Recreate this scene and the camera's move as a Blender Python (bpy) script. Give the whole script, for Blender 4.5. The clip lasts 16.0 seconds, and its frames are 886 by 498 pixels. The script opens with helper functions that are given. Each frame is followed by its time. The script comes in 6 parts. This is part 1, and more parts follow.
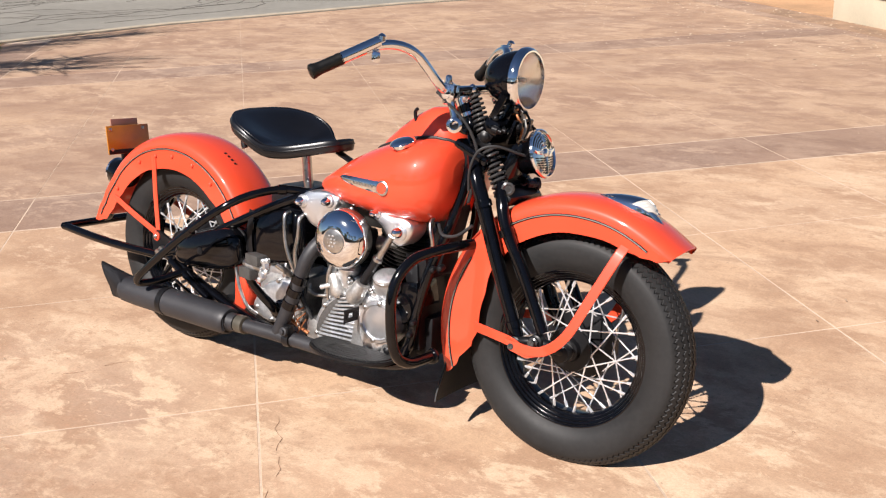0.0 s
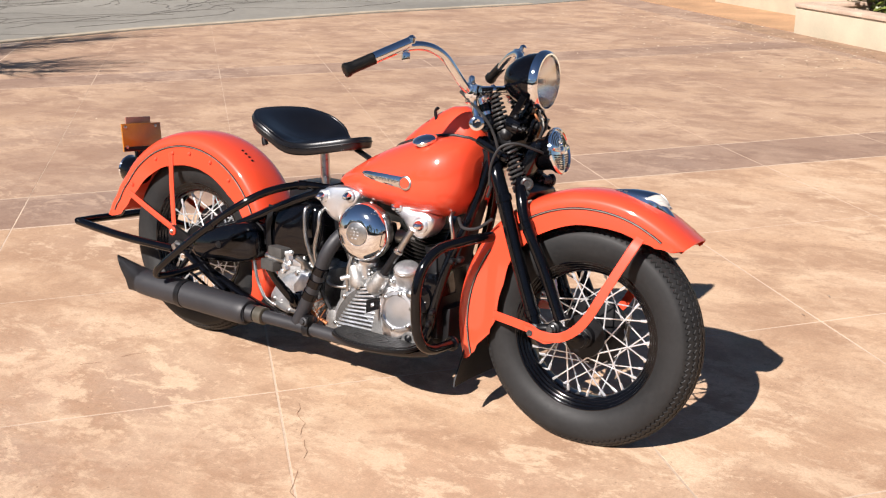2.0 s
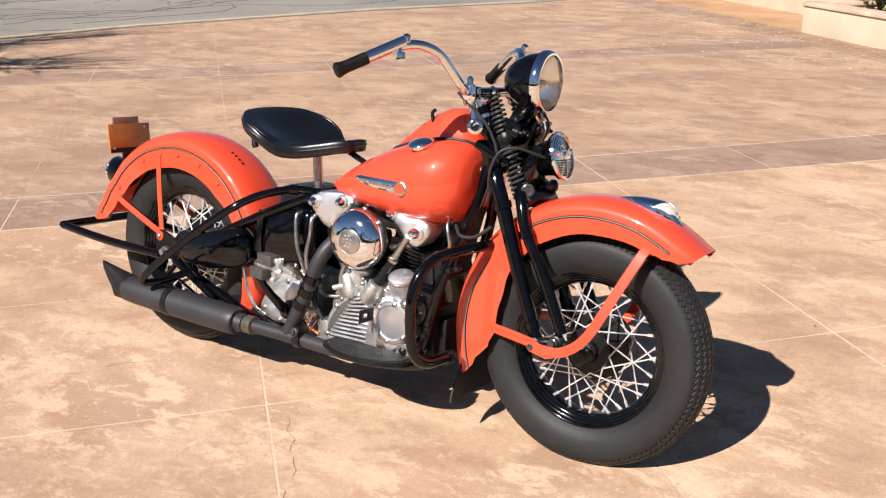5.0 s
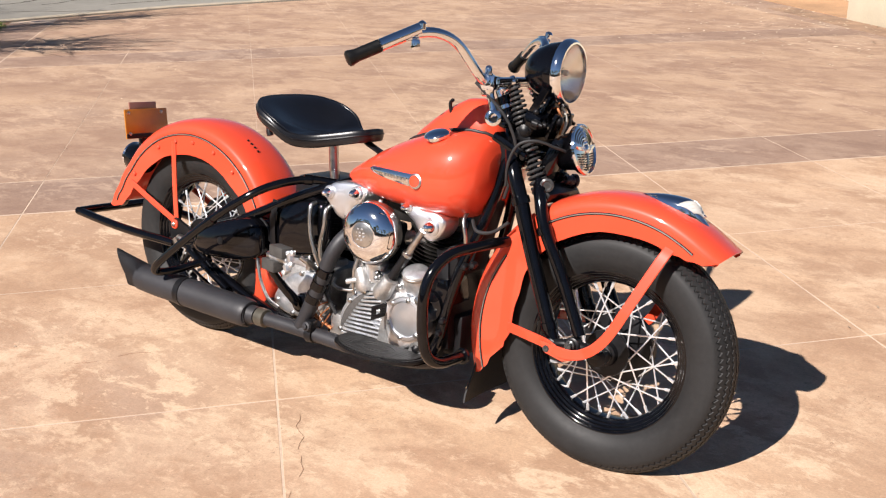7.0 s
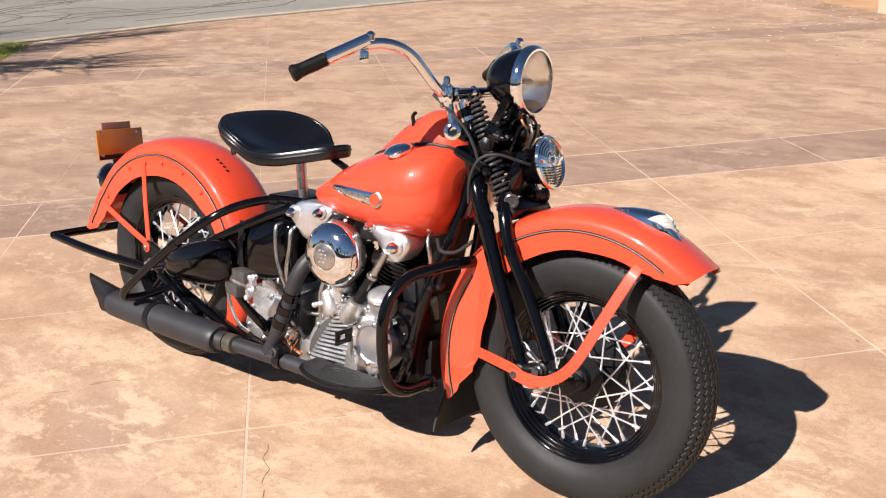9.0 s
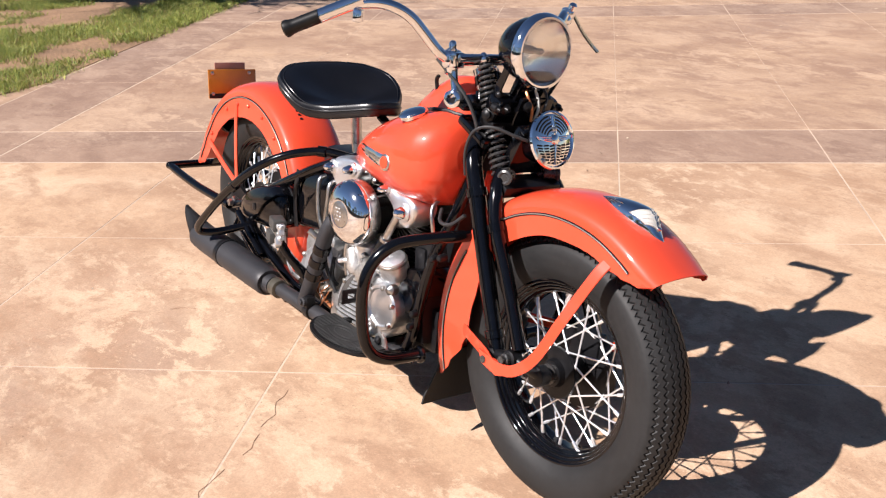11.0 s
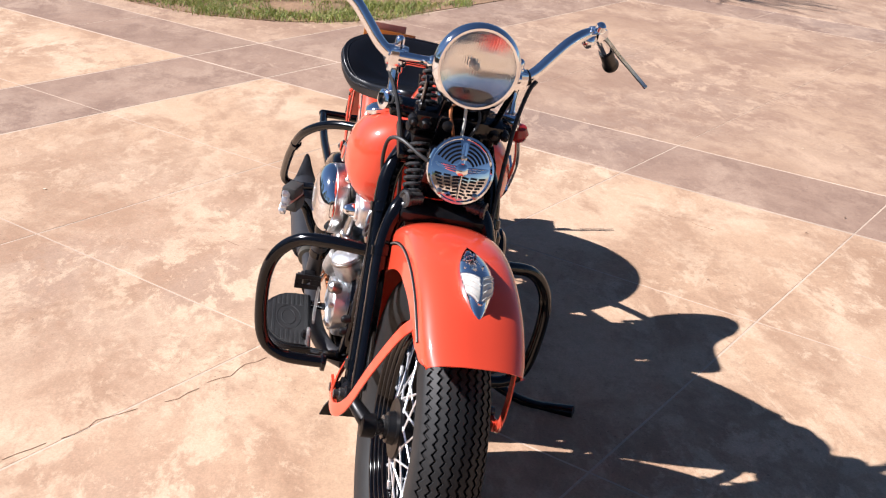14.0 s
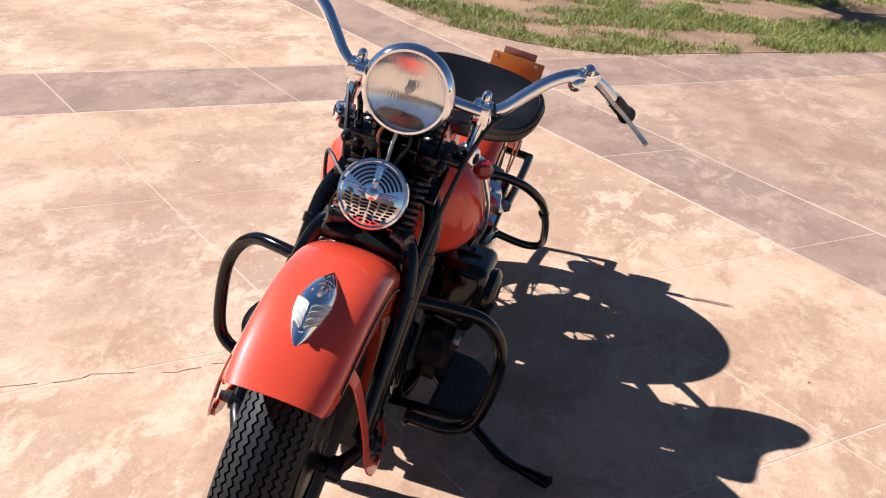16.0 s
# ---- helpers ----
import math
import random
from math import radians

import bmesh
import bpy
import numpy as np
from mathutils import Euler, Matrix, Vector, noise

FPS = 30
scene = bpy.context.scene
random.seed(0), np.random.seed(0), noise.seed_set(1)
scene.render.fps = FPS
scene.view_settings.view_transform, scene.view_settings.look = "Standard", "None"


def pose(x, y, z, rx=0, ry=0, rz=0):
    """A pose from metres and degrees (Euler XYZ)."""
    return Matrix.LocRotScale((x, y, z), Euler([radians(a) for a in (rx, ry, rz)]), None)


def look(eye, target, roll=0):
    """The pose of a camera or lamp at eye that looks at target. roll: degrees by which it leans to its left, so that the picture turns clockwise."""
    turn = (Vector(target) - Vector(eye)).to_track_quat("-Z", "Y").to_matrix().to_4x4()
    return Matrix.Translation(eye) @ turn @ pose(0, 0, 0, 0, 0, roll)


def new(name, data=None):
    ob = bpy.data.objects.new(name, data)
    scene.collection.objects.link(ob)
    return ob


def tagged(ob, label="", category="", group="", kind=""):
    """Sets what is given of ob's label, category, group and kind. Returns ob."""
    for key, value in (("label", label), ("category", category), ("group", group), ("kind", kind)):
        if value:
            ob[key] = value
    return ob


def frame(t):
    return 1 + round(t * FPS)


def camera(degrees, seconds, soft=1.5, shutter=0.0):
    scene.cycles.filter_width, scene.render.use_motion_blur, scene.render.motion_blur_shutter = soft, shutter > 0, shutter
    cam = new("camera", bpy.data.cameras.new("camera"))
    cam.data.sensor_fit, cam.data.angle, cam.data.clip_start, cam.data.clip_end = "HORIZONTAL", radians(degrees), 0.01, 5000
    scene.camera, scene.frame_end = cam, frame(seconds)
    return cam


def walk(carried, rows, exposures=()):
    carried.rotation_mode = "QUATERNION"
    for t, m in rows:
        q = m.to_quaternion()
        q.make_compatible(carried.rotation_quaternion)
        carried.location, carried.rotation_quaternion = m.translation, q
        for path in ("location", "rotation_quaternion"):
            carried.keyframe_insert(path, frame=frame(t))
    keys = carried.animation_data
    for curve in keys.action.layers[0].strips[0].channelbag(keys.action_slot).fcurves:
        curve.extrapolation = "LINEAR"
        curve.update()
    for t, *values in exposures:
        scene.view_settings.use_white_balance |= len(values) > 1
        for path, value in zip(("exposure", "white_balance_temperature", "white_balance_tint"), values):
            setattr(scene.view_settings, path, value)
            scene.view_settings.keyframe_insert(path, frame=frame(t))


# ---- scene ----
cam = camera(46.5, 16.0, soft=1.2)
PATH = [
    (0, (2.836, -2.211, 1.462), (1.641, -0.746, 0.81), -1.7),
    (0.5, (2.903, -2.245, 1.457), (1.67, -0.818, 0.79), -1.2),
    (1, (2.892, -2.288, 1.462), (1.686, -0.829, 0.817), -0.7),
    (1.5, (2.825, -2.373, 1.466), (1.662, -0.878, 0.823), -0.9),
    (2, (2.783, -2.442, 1.463), (1.653, -0.919, 0.828), -0.6),
    (2.5, (2.758, -2.481, 1.461), (1.674, -0.915, 0.85), 0.3),
    (3, (2.737, -2.494, 1.456), (1.672, -0.917, 0.842), 0.1),
    (3.5, (2.713, -2.493, 1.458), (1.654, -0.915, 0.836), 0.1),
    (4, (2.716, -2.459, 1.454), (1.638, -0.894, 0.832), -0.2),
    (4.2, (2.716, -2.433, 1.451), (1.631, -0.873, 0.828), -0.3),
    (6.3, (2.708, -2.192, 1.446), (1.507, -0.738, 0.782), -0.3),
    (6.5, (2.704, -2.189, 1.445), (1.51, -0.729, 0.778), -0.2),
    (7, (2.699, -2.2, 1.446), (1.513, -0.734, 0.777), -0.2),
    (7.5, (2.705, -2.199, 1.447), (1.527, -0.732, 0.769), -0.1),
    (8, (2.735, -2.174, 1.444), (1.563, -0.7, 0.768), -0.2),
    (8.5, (2.747, -2.105, 1.436), (1.533, -0.659, 0.776), -2.2),
    (9, (2.762, -1.958, 1.43), (1.51, -0.543, 0.774), -2.3),
    (9.2, (2.769, -1.896, 1.427), (1.498, -0.512, 0.742), -1.1),
    (11.3, (3.174, -1.244, 1.434), (1.552, -0.329, 0.705), -0.8),
    (11.5, (3.176, -1.163, 1.438), (1.544, -0.27, 0.703), 0.7),
    (12, (3.234, -0.964, 1.429), (1.549, -0.204, 0.668), 1.0),
    (12.5, (3.344, -0.728, 1.431), (1.603, -0.144, 0.638), 1.4),
    (13, (3.321, -0.541, 1.418), (1.553, -0.098, 0.594), 1.4),
    (13.5, (3.248, -0.342, 1.442), (1.462, -0.027, 0.597), 4.7),
    (14, (3.24, -0.168, 1.452), (1.413, 0.003, 0.657), 4.4),
    (14.5, (3.283, 0.077, 1.467), (1.448, 0.065, 0.672), 5.3),
    (15, (3.234, 0.261, 1.468), (1.404, 0.161, 0.668), 6.3),
    (15.5, (3.123, 0.433, 1.485), (1.311, 0.184, 0.675), 8.2),
    (16, (3.044, 0.589, 1.491), (1.266, 0.154, 0.684), 8.0),
]
walk(cam, [(t, look(eye, target, roll)) for t, eye, target, roll in PATH],
     exposures=[(0, 0.74, 6470, 12), (4, 0.74, 6470, 12), (9, 0.76, 6470, 12.5), (11.5, 0.87, 6300, 14), (14, 0.91, 5980, 13), (16, 0.92, 5850, 12)])

# ---- light ----
SUN_WAY = Vector((-0.045, -1.157, 1.0)).normalized()
world = bpy.data.worlds.new("world")
scene.world = world
world.use_nodes = True
wn = world.node_tree.nodes
sky = wn.new("ShaderNodeTexSky")
sky.sky_type, sky.sun_disc = "NISHITA", False
sky.sun_elevation, sky.sun_rotation = math.asin(SUN_WAY.z), math.pi
sky.air_density, sky.dust_density, sky.ozone_density = 0.8, 0.05, 2.4
wn["Background"].inputs["Strength"].default_value = 0.036
world.node_tree.links.new(sky.outputs[0], wn["Background"].inputs["Color"])
sun = new("sun", bpy.data.lights.new("sun", "SUN"))
sun.data.energy, sun.data.angle, sun.data.color = 5.0, radians(0.53), (1.0, 0.935, 0.875)
sun.matrix_world = look(SUN_WAY * 30, (0, 0, 0))


# ---- materials ----
def material(name, color, rough=0.5, metal=0.0, coat=0.0, grain=None, stain=None, bump=None, spec=0.5, coat_rough=0.05):
    """grain, stain: (scale, share, dark factor, light factor); bump: (scale, strength, distance)."""
    m = bpy.data.materials.new(name)
    m.use_nodes = True
    nt = m.node_tree
    b = nt.nodes["Principled BSDF"]
    b.inputs["Roughness"].default_value, b.inputs["Metallic"].default_value = rough, metal
    b.inputs["Coat Weight"].default_value, b.inputs["Coat Roughness"].default_value = coat, coat_rough
    b.inputs["Specular IOR Level"].default_value = spec
    b.inputs["Base Color"].default_value = (*color, 1)
    where = nt.nodes.new("ShaderNodeTexCoord").outputs["Object"]
    last = None
    for layer in (stain, grain):
        if not layer:
            continue
        scale, share, dark, light = layer
        tex = nt.nodes.new("ShaderNodeTexNoise")
        tex.inputs["Scale"].default_value, tex.inputs["Detail"].default_value = scale, 5
        nt.links.new(where, tex.inputs["Vector"])
        ramp = nt.nodes.new("ShaderNodeMapRange")
        ramp.inputs["From Min"].default_value, ramp.inputs["From Max"].default_value = 0.5 - share, 0.5 + share
        ramp.inputs["To Min"].default_value, ramp.inputs["To Max"].default_value = dark, light
        nt.links.new(tex.outputs[0], ramp.inputs["Value"])
        mul = nt.nodes.new("ShaderNodeMix")
        mul.data_type, mul.blend_type = "RGBA", "MULTIPLY"
        mul.inputs["Factor"].default_value = 1
        if last is None:
            mul.inputs["A"].default_value = (*color, 1)
        else:
            nt.links.new(last, mul.inputs["A"])
        nt.links.new(ramp.outputs[0], mul.inputs["B"])
        last = mul.outputs["Result"]
        if layer is grain or not grain:
            r2 = nt.nodes.new("ShaderNodeMapRange")
            r2.inputs["To Min"].default_value, r2.inputs["To Max"].default_value = max(rough - 0.06, 0.02), min(rough + 0.1, 1)
            nt.links.new(tex.outputs[0], r2.inputs["Value"])
            nt.links.new(r2.outputs[0], b.inputs["Roughness"])
    if last is not None:
        nt.links.new(last, b.inputs["Base Color"])
    if bump:
        tex = nt.nodes.new("ShaderNodeTexNoise")
        tex.inputs["Scale"].default_value, tex.inputs["Detail"].default_value = bump[0], 4
        nt.links.new(where, tex.inputs["Vector"])
        bn = nt.nodes.new("ShaderNodeBump")
        bn.inputs["Strength"].default_value, bn.inputs["Distance"].default_value = bump[1], bump[2]
        nt.links.new(tex.outputs[0], bn.inputs["Height"])
        nt.links.new(bn.outputs[0], b.inputs["Normal"])
    return m


PAINT = material("orange_paint", (0.73, 0.068, 0.028), 0.4, spec=0.2, coat=1.0, grain=(7, 0.3, 0.95, 1.04), bump=(60, 0.02, 0.001))
BLACK = material("black_enamel", (0.0022, 0.0022, 0.003), 0.06, spec=0.4, grain=(30, 0.3, 0.7, 1.4), bump=(80, 0.03, 0.001))
SATIN = material("satin_black", (0.006, 0.006, 0.007), 0.36, spec=0.3, grain=(40, 0.3, 0.7, 1.4), bump=(90, 0.1, 0.001))
EXHAUST = material("heatproof_black", (0.02, 0.02, 0.023), 0.5, stain=(9, 0.25, 0.8, 1.3), grain=(120, 0.3, 0.85, 1.2), bump=(200, 0.1, 0.0005))
CHROME = material("chrome", (0.88, 0.9, 0.93), 0.06, metal=1.0)
NICKEL = material("worn_plating", (0.55, 0.54, 0.52), 0.28, metal=1.0, grain=(60, 0.25, 0.75, 1.15))
ALLOY = material("polished_alloy", (0.88, 0.9, 0.92), 0.34, metal=0.85, stain=(26, 0.22, 0.55, 1.06), grain=(90, 0.3, 0.85, 1.1), bump=(120, 0.08, 0.001))
CAST = material("cast_alloy", (0.58, 0.57, 0.55), 0.45, metal=0.9, stain=(18, 0.25, 0.5, 1.1), grain=(160, 0.3, 0.8, 1.2), bump=(250, 0.25, 0.001))
IRON = material("oily_iron", (0.012, 0.011, 0.01), 0.45, metal=0.0, stain=(20, 0.25, 0.5, 1.6), bump=(150, 0.2, 0.001))
SPOKE = material("spoke_steel", (0.93, 0.93, 0.94), 0.3, metal=0.7)
RUBBER = material("tyre_rubber", (0.0142, 0.0142, 0.0145), 0.55, spec=0.3, stain=(8, 0.25, 0.75, 1.35), grain=(90, 0.3, 0.8, 1.25), bump=(220, 0.12, 0.0006))
GRIP = material("grip_rubber", (0.006, 0.006, 0.006), 0.4, spec=0.3, grain=(90, 0.3, 0.8, 1.25), bump=(220, 0.2, 0.0006))
LEATHER = material("black_leather", (0.006, 0.006, 0.0075), 0.3, stain=(9, 0.25, 0.8, 1.3), bump=(170, 0.22, 0.0008))
AMBER = material("amber_plastic", (0.45, 0.165, 0.013), 0.3, stain=(25, 0.3, 0.8, 1.1), coat=0.5)
RED = material("red_plastic", (0.3, 0.014, 0.014), 0.25, coat=0.5)
STRIPE = material("silver_pinstripe", (0.25, 0.225, 0.20), 0.35, metal=0.3, grain=(50, 0.3, 0.9, 1.1))
COPPER = material("copper_wire", (0.45, 0.17, 0.07), 0.4, metal=0.7)
CABLE = material("cable_jacket", (0.02, 0.02, 0.021), 0.5, grain=(70, 0.3, 0.8, 1.2))
WHITE = material("light_plastic", (0.6, 0.58, 0.52), 0.35, grain=(40, 0.3, 0.9, 1.1))
POLISHED = material("mirror_alloy", (0.88, 0.9, 0.93), 0.36, metal=1.0, stain=(12, 0.2, 0.8, 1.06), bump=(40, 0.05, 0.002))
SPRING = material("spring_steel", (0.035, 0.034, 0.034), 0.25, spec=0.6, grain=(90, 0.3, 0.7, 1.4))
BRASS = material("brass", (0.5, 0.36, 0.16), 0.35, metal=0.9)


# ---- shapes ----
def sweep_frames(pts):
    n = len(pts)
    tang = [(pts[min(i + 1, n - 1)] - pts[max(i - 1, 0)]).normalized() for i in range(n)]
    side = tang[0].orthogonal().normalized()
    out = []
    for i, t in enumerate(tang):
        side = (side - t * side.dot(t)).normalized()
        out.append((t, side, t.cross(side)))
    return out


def smooth_line(pts, n=6, closed=False):
    p = [Vector(v) for v in pts]
    if closed:
        p = [p[-1]] + p + [p[0], p[1]]
    else:
        p = [p[0] * 2 - p[1]] + p + [p[-1] * 2 - p[-2]]
    out = []
    for a, b, c, d in zip(p, p[1:], p[2:], p[3:]):
        for k in range(n):
            t = k / n
            out.append(0.5 * (2 * b + (c - a) * t + (2 * a - 5 * b + 4 * c - d) * t * t + (3 * b - a - 3 * c + d) * t ** 3))
    if not closed:
        out.append(p[-2])
    return out


def rings(bm, loops, cap=True, wrap=False):
    """Joins rings of points into a skin."""
    made = [[bm.verts.new(v) for v in loop] for loop in loops]
    m = len(made[0])
    pairs = list(zip(made, made[1:])) + ([(made[-1], made[0])] if wrap else [])
    for a, b in pairs:
        for i in range(m):
            bm.faces.new((a[i], a[(i + 1) % m], b[(i + 1) % m], b[i]))
    if cap and not wrap:
        bm.faces.new(made[0][::-1])
        bm.faces.new(made[-1])
    return made


def tube(pts, r, seg=10, n=6, bm=None, radii=None, straight=False):
    bm = bm or bmesh.new()
    line = [Vector(p) for p in pts] if straight else smooth_line(pts, n)
    rr = radii or [r]
    loops = []
    for i, (t, u, v) in enumerate(sweep_frames(line)):
        k = i / (len(line) - 1) * (len(rr) - 1)
        a = min(int(k), len(rr) - 2) if len(rr) > 1 else 0
        rad = rr[0] if len(rr) == 1 else rr[a] + (rr[a + 1] - rr[a]) * (k - a)
        loops.append([line[i] + (u * math.cos(s) + v * math.sin(s)) * rad for s in (2 * math.pi * j / seg for j in range(seg))])
    rings(bm, loops)
    return bm


def flat_bar(pts, wide, thick, bm=None, n=5, out=(0, 1, 0)):
    """A flat bar; its flat face looks along out."""
    bm = bm or bmesh.new()
    line = smooth_line(pts, n)
    loops = []
    for i, p in enumerate(line):
        t = (line[min(i + 1, len(line) - 1)] - line[max(i - 1, 0)]).normalized()
        o = Vector(out)
        o = (o - t * o.dot(t)).normalized()
        w = t.cross(o)
        loops.append([p + w * a * wide / 2 + o * b * thick / 2 for a, b in ((-1, -0.6), (-0.85, -1), (0.85, -1), (1, -0.6), (1, 0.6), (0.85, 1), (-0.85, 1), (-1, 0.6))])
    rings(bm, loops)
    return bm


def lathe(prof, centre, axis=(0, 1, 0), seg=32, bm=None, wrap=False, shut=True):
    """Turns a profile of (radius, height along the axis) about the axis through centre."""
    bm = bm or bmesh.new()
    ax = Vector(axis).normalized()
    u = ax.orthogonal().normalized()
    v = ax.cross(u)
    c = Vector(centre)
    loops = [[c + ax * h + (u * math.cos(s) + v * math.sin(s)) * max(r, 1e-4) for s in (2 * math.pi * j / seg for j in range(seg))] for r, h in prof]
    rings(bm, loops, cap=shut and not wrap, wrap=wrap)
    return bm


def block(size, centre, turn=None, bevel=0.004, bm=None, seg=2):
    bm = bm or bmesh.new()
    tmp = bmesh.new()
    bmesh.ops.create_cube(tmp, size=1)
    bmesh.ops.scale(tmp, vec=size, verts=tmp.verts)
    if bevel:
        bmesh.ops.bevel(tmp, geom=tmp.edges[:], offset=min(bevel, min(size) * 0.45), segments=seg, affect="EDGES", profile=0.6)
    m = Matrix.Translation(centre) @ (turn.to_4x4() if turn else Matrix.Identity(4))
    bmesh.ops.transform(tmp, matrix=m, verts=tmp.verts)
    return merge(bm, tmp)


def merge(bm, other):
    mesh = bpy.data.meshes.new("tmp")
    other.to_mesh(mesh)
    other.free()
    bm.from_mesh(mesh)
    bpy.data.meshes.remove(mesh)
    return bm


def turn_y(a):
    return Matrix.Rotation(radians(a), 3, "Y")


def mirrored(bm):
    bmesh.ops.scale(bm, vec=(1, -1, 1), verts=bm.verts)
    bmesh.ops.reverse_faces(bm, faces=bm.faces[:])
    return bm


def plate_shape(outline, thick, axis=1, bm=None, bevel=0.0):
    """A flat plate cut to an outline in the plane across the axis (0 x, 1 y, 2 z), centred at third value of each point."""
    bm = bm or bmesh.new()
    tmp = bmesh.new()
    vs = [tmp.verts.new(p) for p in outline]
    face = tmp.faces.new(vs)
    ext = bmesh.ops.extrude_face_region(tmp, geom=[face])
    off = Vector((0, 0, 0))
    off[axis] = thick
    bmesh.ops.translate(tmp, vec=off, verts=[g for g in ext["geom"] if isinstance(g, bmesh.types.BMVert)])
    bmesh.ops.recalc_face_normals(tmp, faces=tmp.faces[:])
    if bevel:
        bmesh.ops.bevel(tmp, geom=tmp.edges[:], offset=bevel, segments=2, affect="EDGES")
    return merge(bm, tmp)


def part(name, bm, mat, parent, label="", steer=False, sharp=38):
    if steer:
        bmesh.ops.transform(bm, matrix=STEER, verts=bm.verts)
    bmesh.ops.recalc_face_normals(bm, faces=bm.faces[:])
    mesh = bpy.data.meshes.new(name)
    bm.to_mesh(mesh)
    bm.free()
    mesh.materials.append(mat)
    mesh.polygons.foreach_set("use_smooth", [True] * len(mesh.polygons))
    mesh.set_sharp_from_angle(angle=radians(sharp))
    ob = new(name, mesh)
    ob.parent = parent
    if label:
        tagged(ob, label)
    return ob


# ---- the motorcycle ----
bike = tagged(new("motorcycle"), "orange vintage motorcycle with black frame leaning on its side stand", "motorcycle")
bike.matrix_world = pose(0, -0.156, 0, -7.7, 0, 2.9)
STEER_AT = Vector((1.17, 0, 0.85))
STEER = Matrix.Translation(STEER_AT) @ Matrix.Rotation(radians(3.3), 4, Vector((-0.43, 0, 0.9))) @ Matrix.Translation(-STEER_AT)
FX, FZ, RX, RZ, WHEEL_R = 1.516, 0.322, 0.0, 0.325, 0.325


def tyre_mesh(cx, cz, rad):
    """A tyre with four zigzag grooves round the tread and notched shoulders."""
    bm = bmesh.new()
    teeth, per = 112, 4
    n = teeth * per
    half, bead = 0.063, 0.207
    zig = (0.0, 0.5, 1.0, 0.5)
    # tread columns: (lateral place, depth, zigzag share)
    ribs = []
    for c in (-0.053, -0.0385, -0.0235, -0.008, 0.008, 0.0235, 0.0385, 0.053):
        deep = 0.0055 if abs(c) > 0.045 else 0.0075
        ribs += [(c - 0.0024, 0.0, 1), (c - 0.0018, deep, 1), (c + 0.0018, deep, 1), (c + 0.0024, 0.0, 1)]
    tread = [(-0.0605, 0.0, 0.0)] + ribs + [(0.0605, 0.0, 0.0)]
    lean = math.tan(radians(7.7))
    loops = []
    for k in range(n):
        a = 2 * math.pi * k / n
        z = (zig[k % per] - 0.5) * 0.006
        pts = []
        side = [(bead, 0.040), (bead + 0.008, 0.0478), (bead + 0.023, 0.0574), (bead + 0.038, 0.0626), (bead + 0.055, 0.0645), (bead + 0.068, 0.0642), (bead + 0.078, 0.0630)]
        for r, y in side:
            pts.append((r, -y))
        for y, d, s in tread:
            pts.append((rad - 0.033 * (abs(y + z * s) / 0.0605) ** 2.3 - d, y + z * s))
        for r, y in side[::-1]:
            pts.append((r, y))
        loop = []
        for r, y in pts:
            v = Vector((cx + r * math.cos(a), y, cz + r * math.sin(a)))
            v.z = max(v.z, 0.001 + y * lean)
            loop.append(v)
        loops.append(loop)
    rings(bm, loops, cap=False, wrap=True)
    return bm


def wheel(name, cx, cz, steer):
    hub = lathe([(0.012, -0.085), (0.016, -0.084), (0.016, -0.062), (0.03, -0.06), (0.034, -0.046), (0.06, -0.045), (0.062, -0.038), (0.036, -0.034),
                 (0.034, 0.02), (0.07, 0.024), (0.098, 0.028), (0.1, 0.05), (0.03, 0.052), (0.016, 0.06), (0.016, 0.085), (0.012, 0.086)], (cx, 0, cz), seg=36)
    w = part(name, hub, SATIN, bike, "black laced wheel with bright spokes", steer)
    part("axle_cone", lathe([(0.03, 0.050), (0.03, 0.058), (0.024, 0.060), (0.024, 0.068), (0.017, 0.070), (0.017, 0.098), (0.010, 0.099), (0.010, 0.108), (0.001, 0.109)], (cx, 0, cz), (0, -1, 0), 24), SPRING, w, "stepped dark steel axle end", steer)
    part("tyre", tyre_mesh(cx, cz, WHEEL_R), RUBBER, w, "black tyre with zigzag tread grooves", steer, 30)
    step = [(0.2165, 0.046), (0.211, 0.0465), (0.2075, 0.0455), (0.2055, 0.043), (0.2048, 0.0395), (0.1995, 0.0385), (0.1975, 0.0365), (0.1968, 0.0325), (0.1915, 0.0315),
            (0.1895, 0.0295), (0.189, 0.0255), (0.1835, 0.0235), (0.181, 0.0195), (0.180, 0.012)]
    outer = [(0.186, 0.012), (0.192, 0.024), (0.203, 0.03), (0.207, 0.038), (0.217, 0.042)]
    prof = step + [(r, -y) for r, y in step[::-1]] + [(r, -y) for r, y in outer[::-1]] + outer
    part("rim", lathe(prof, (cx, 0, cz), seg=72, wrap=True), BLACK, w, "gloss black steel rim", steer)
    for k in range(40):
        side = 1 if k % 2 else -1
        lean = 1 if (k // 2) % 2 else -1
        a = 2 * math.pi * (k + 0.5) / 40
        h = a + lean * 1.05
        rh = 0.056 if side < 0 else 0.092
        p = Vector((cx + rh * math.cos(h), side * (0.0415 if side < 0 else 0.03), cz + rh * math.sin(h)))
        q = Vector((cx + 0.184 * math.cos(a), side * 0.011, cz + 0.184 * math.sin(a)))
        d = (q - p).normalized()
        bm = tube([p, q - d * 0.02], 0.0022, seg=6, straight=True)
        tube([q - d * 0.022, q - d * 0.002], 0.0042, seg=6, straight=True, bm=bm)
        part("spoke", bm, SPOKE, w, "", steer)
    return w


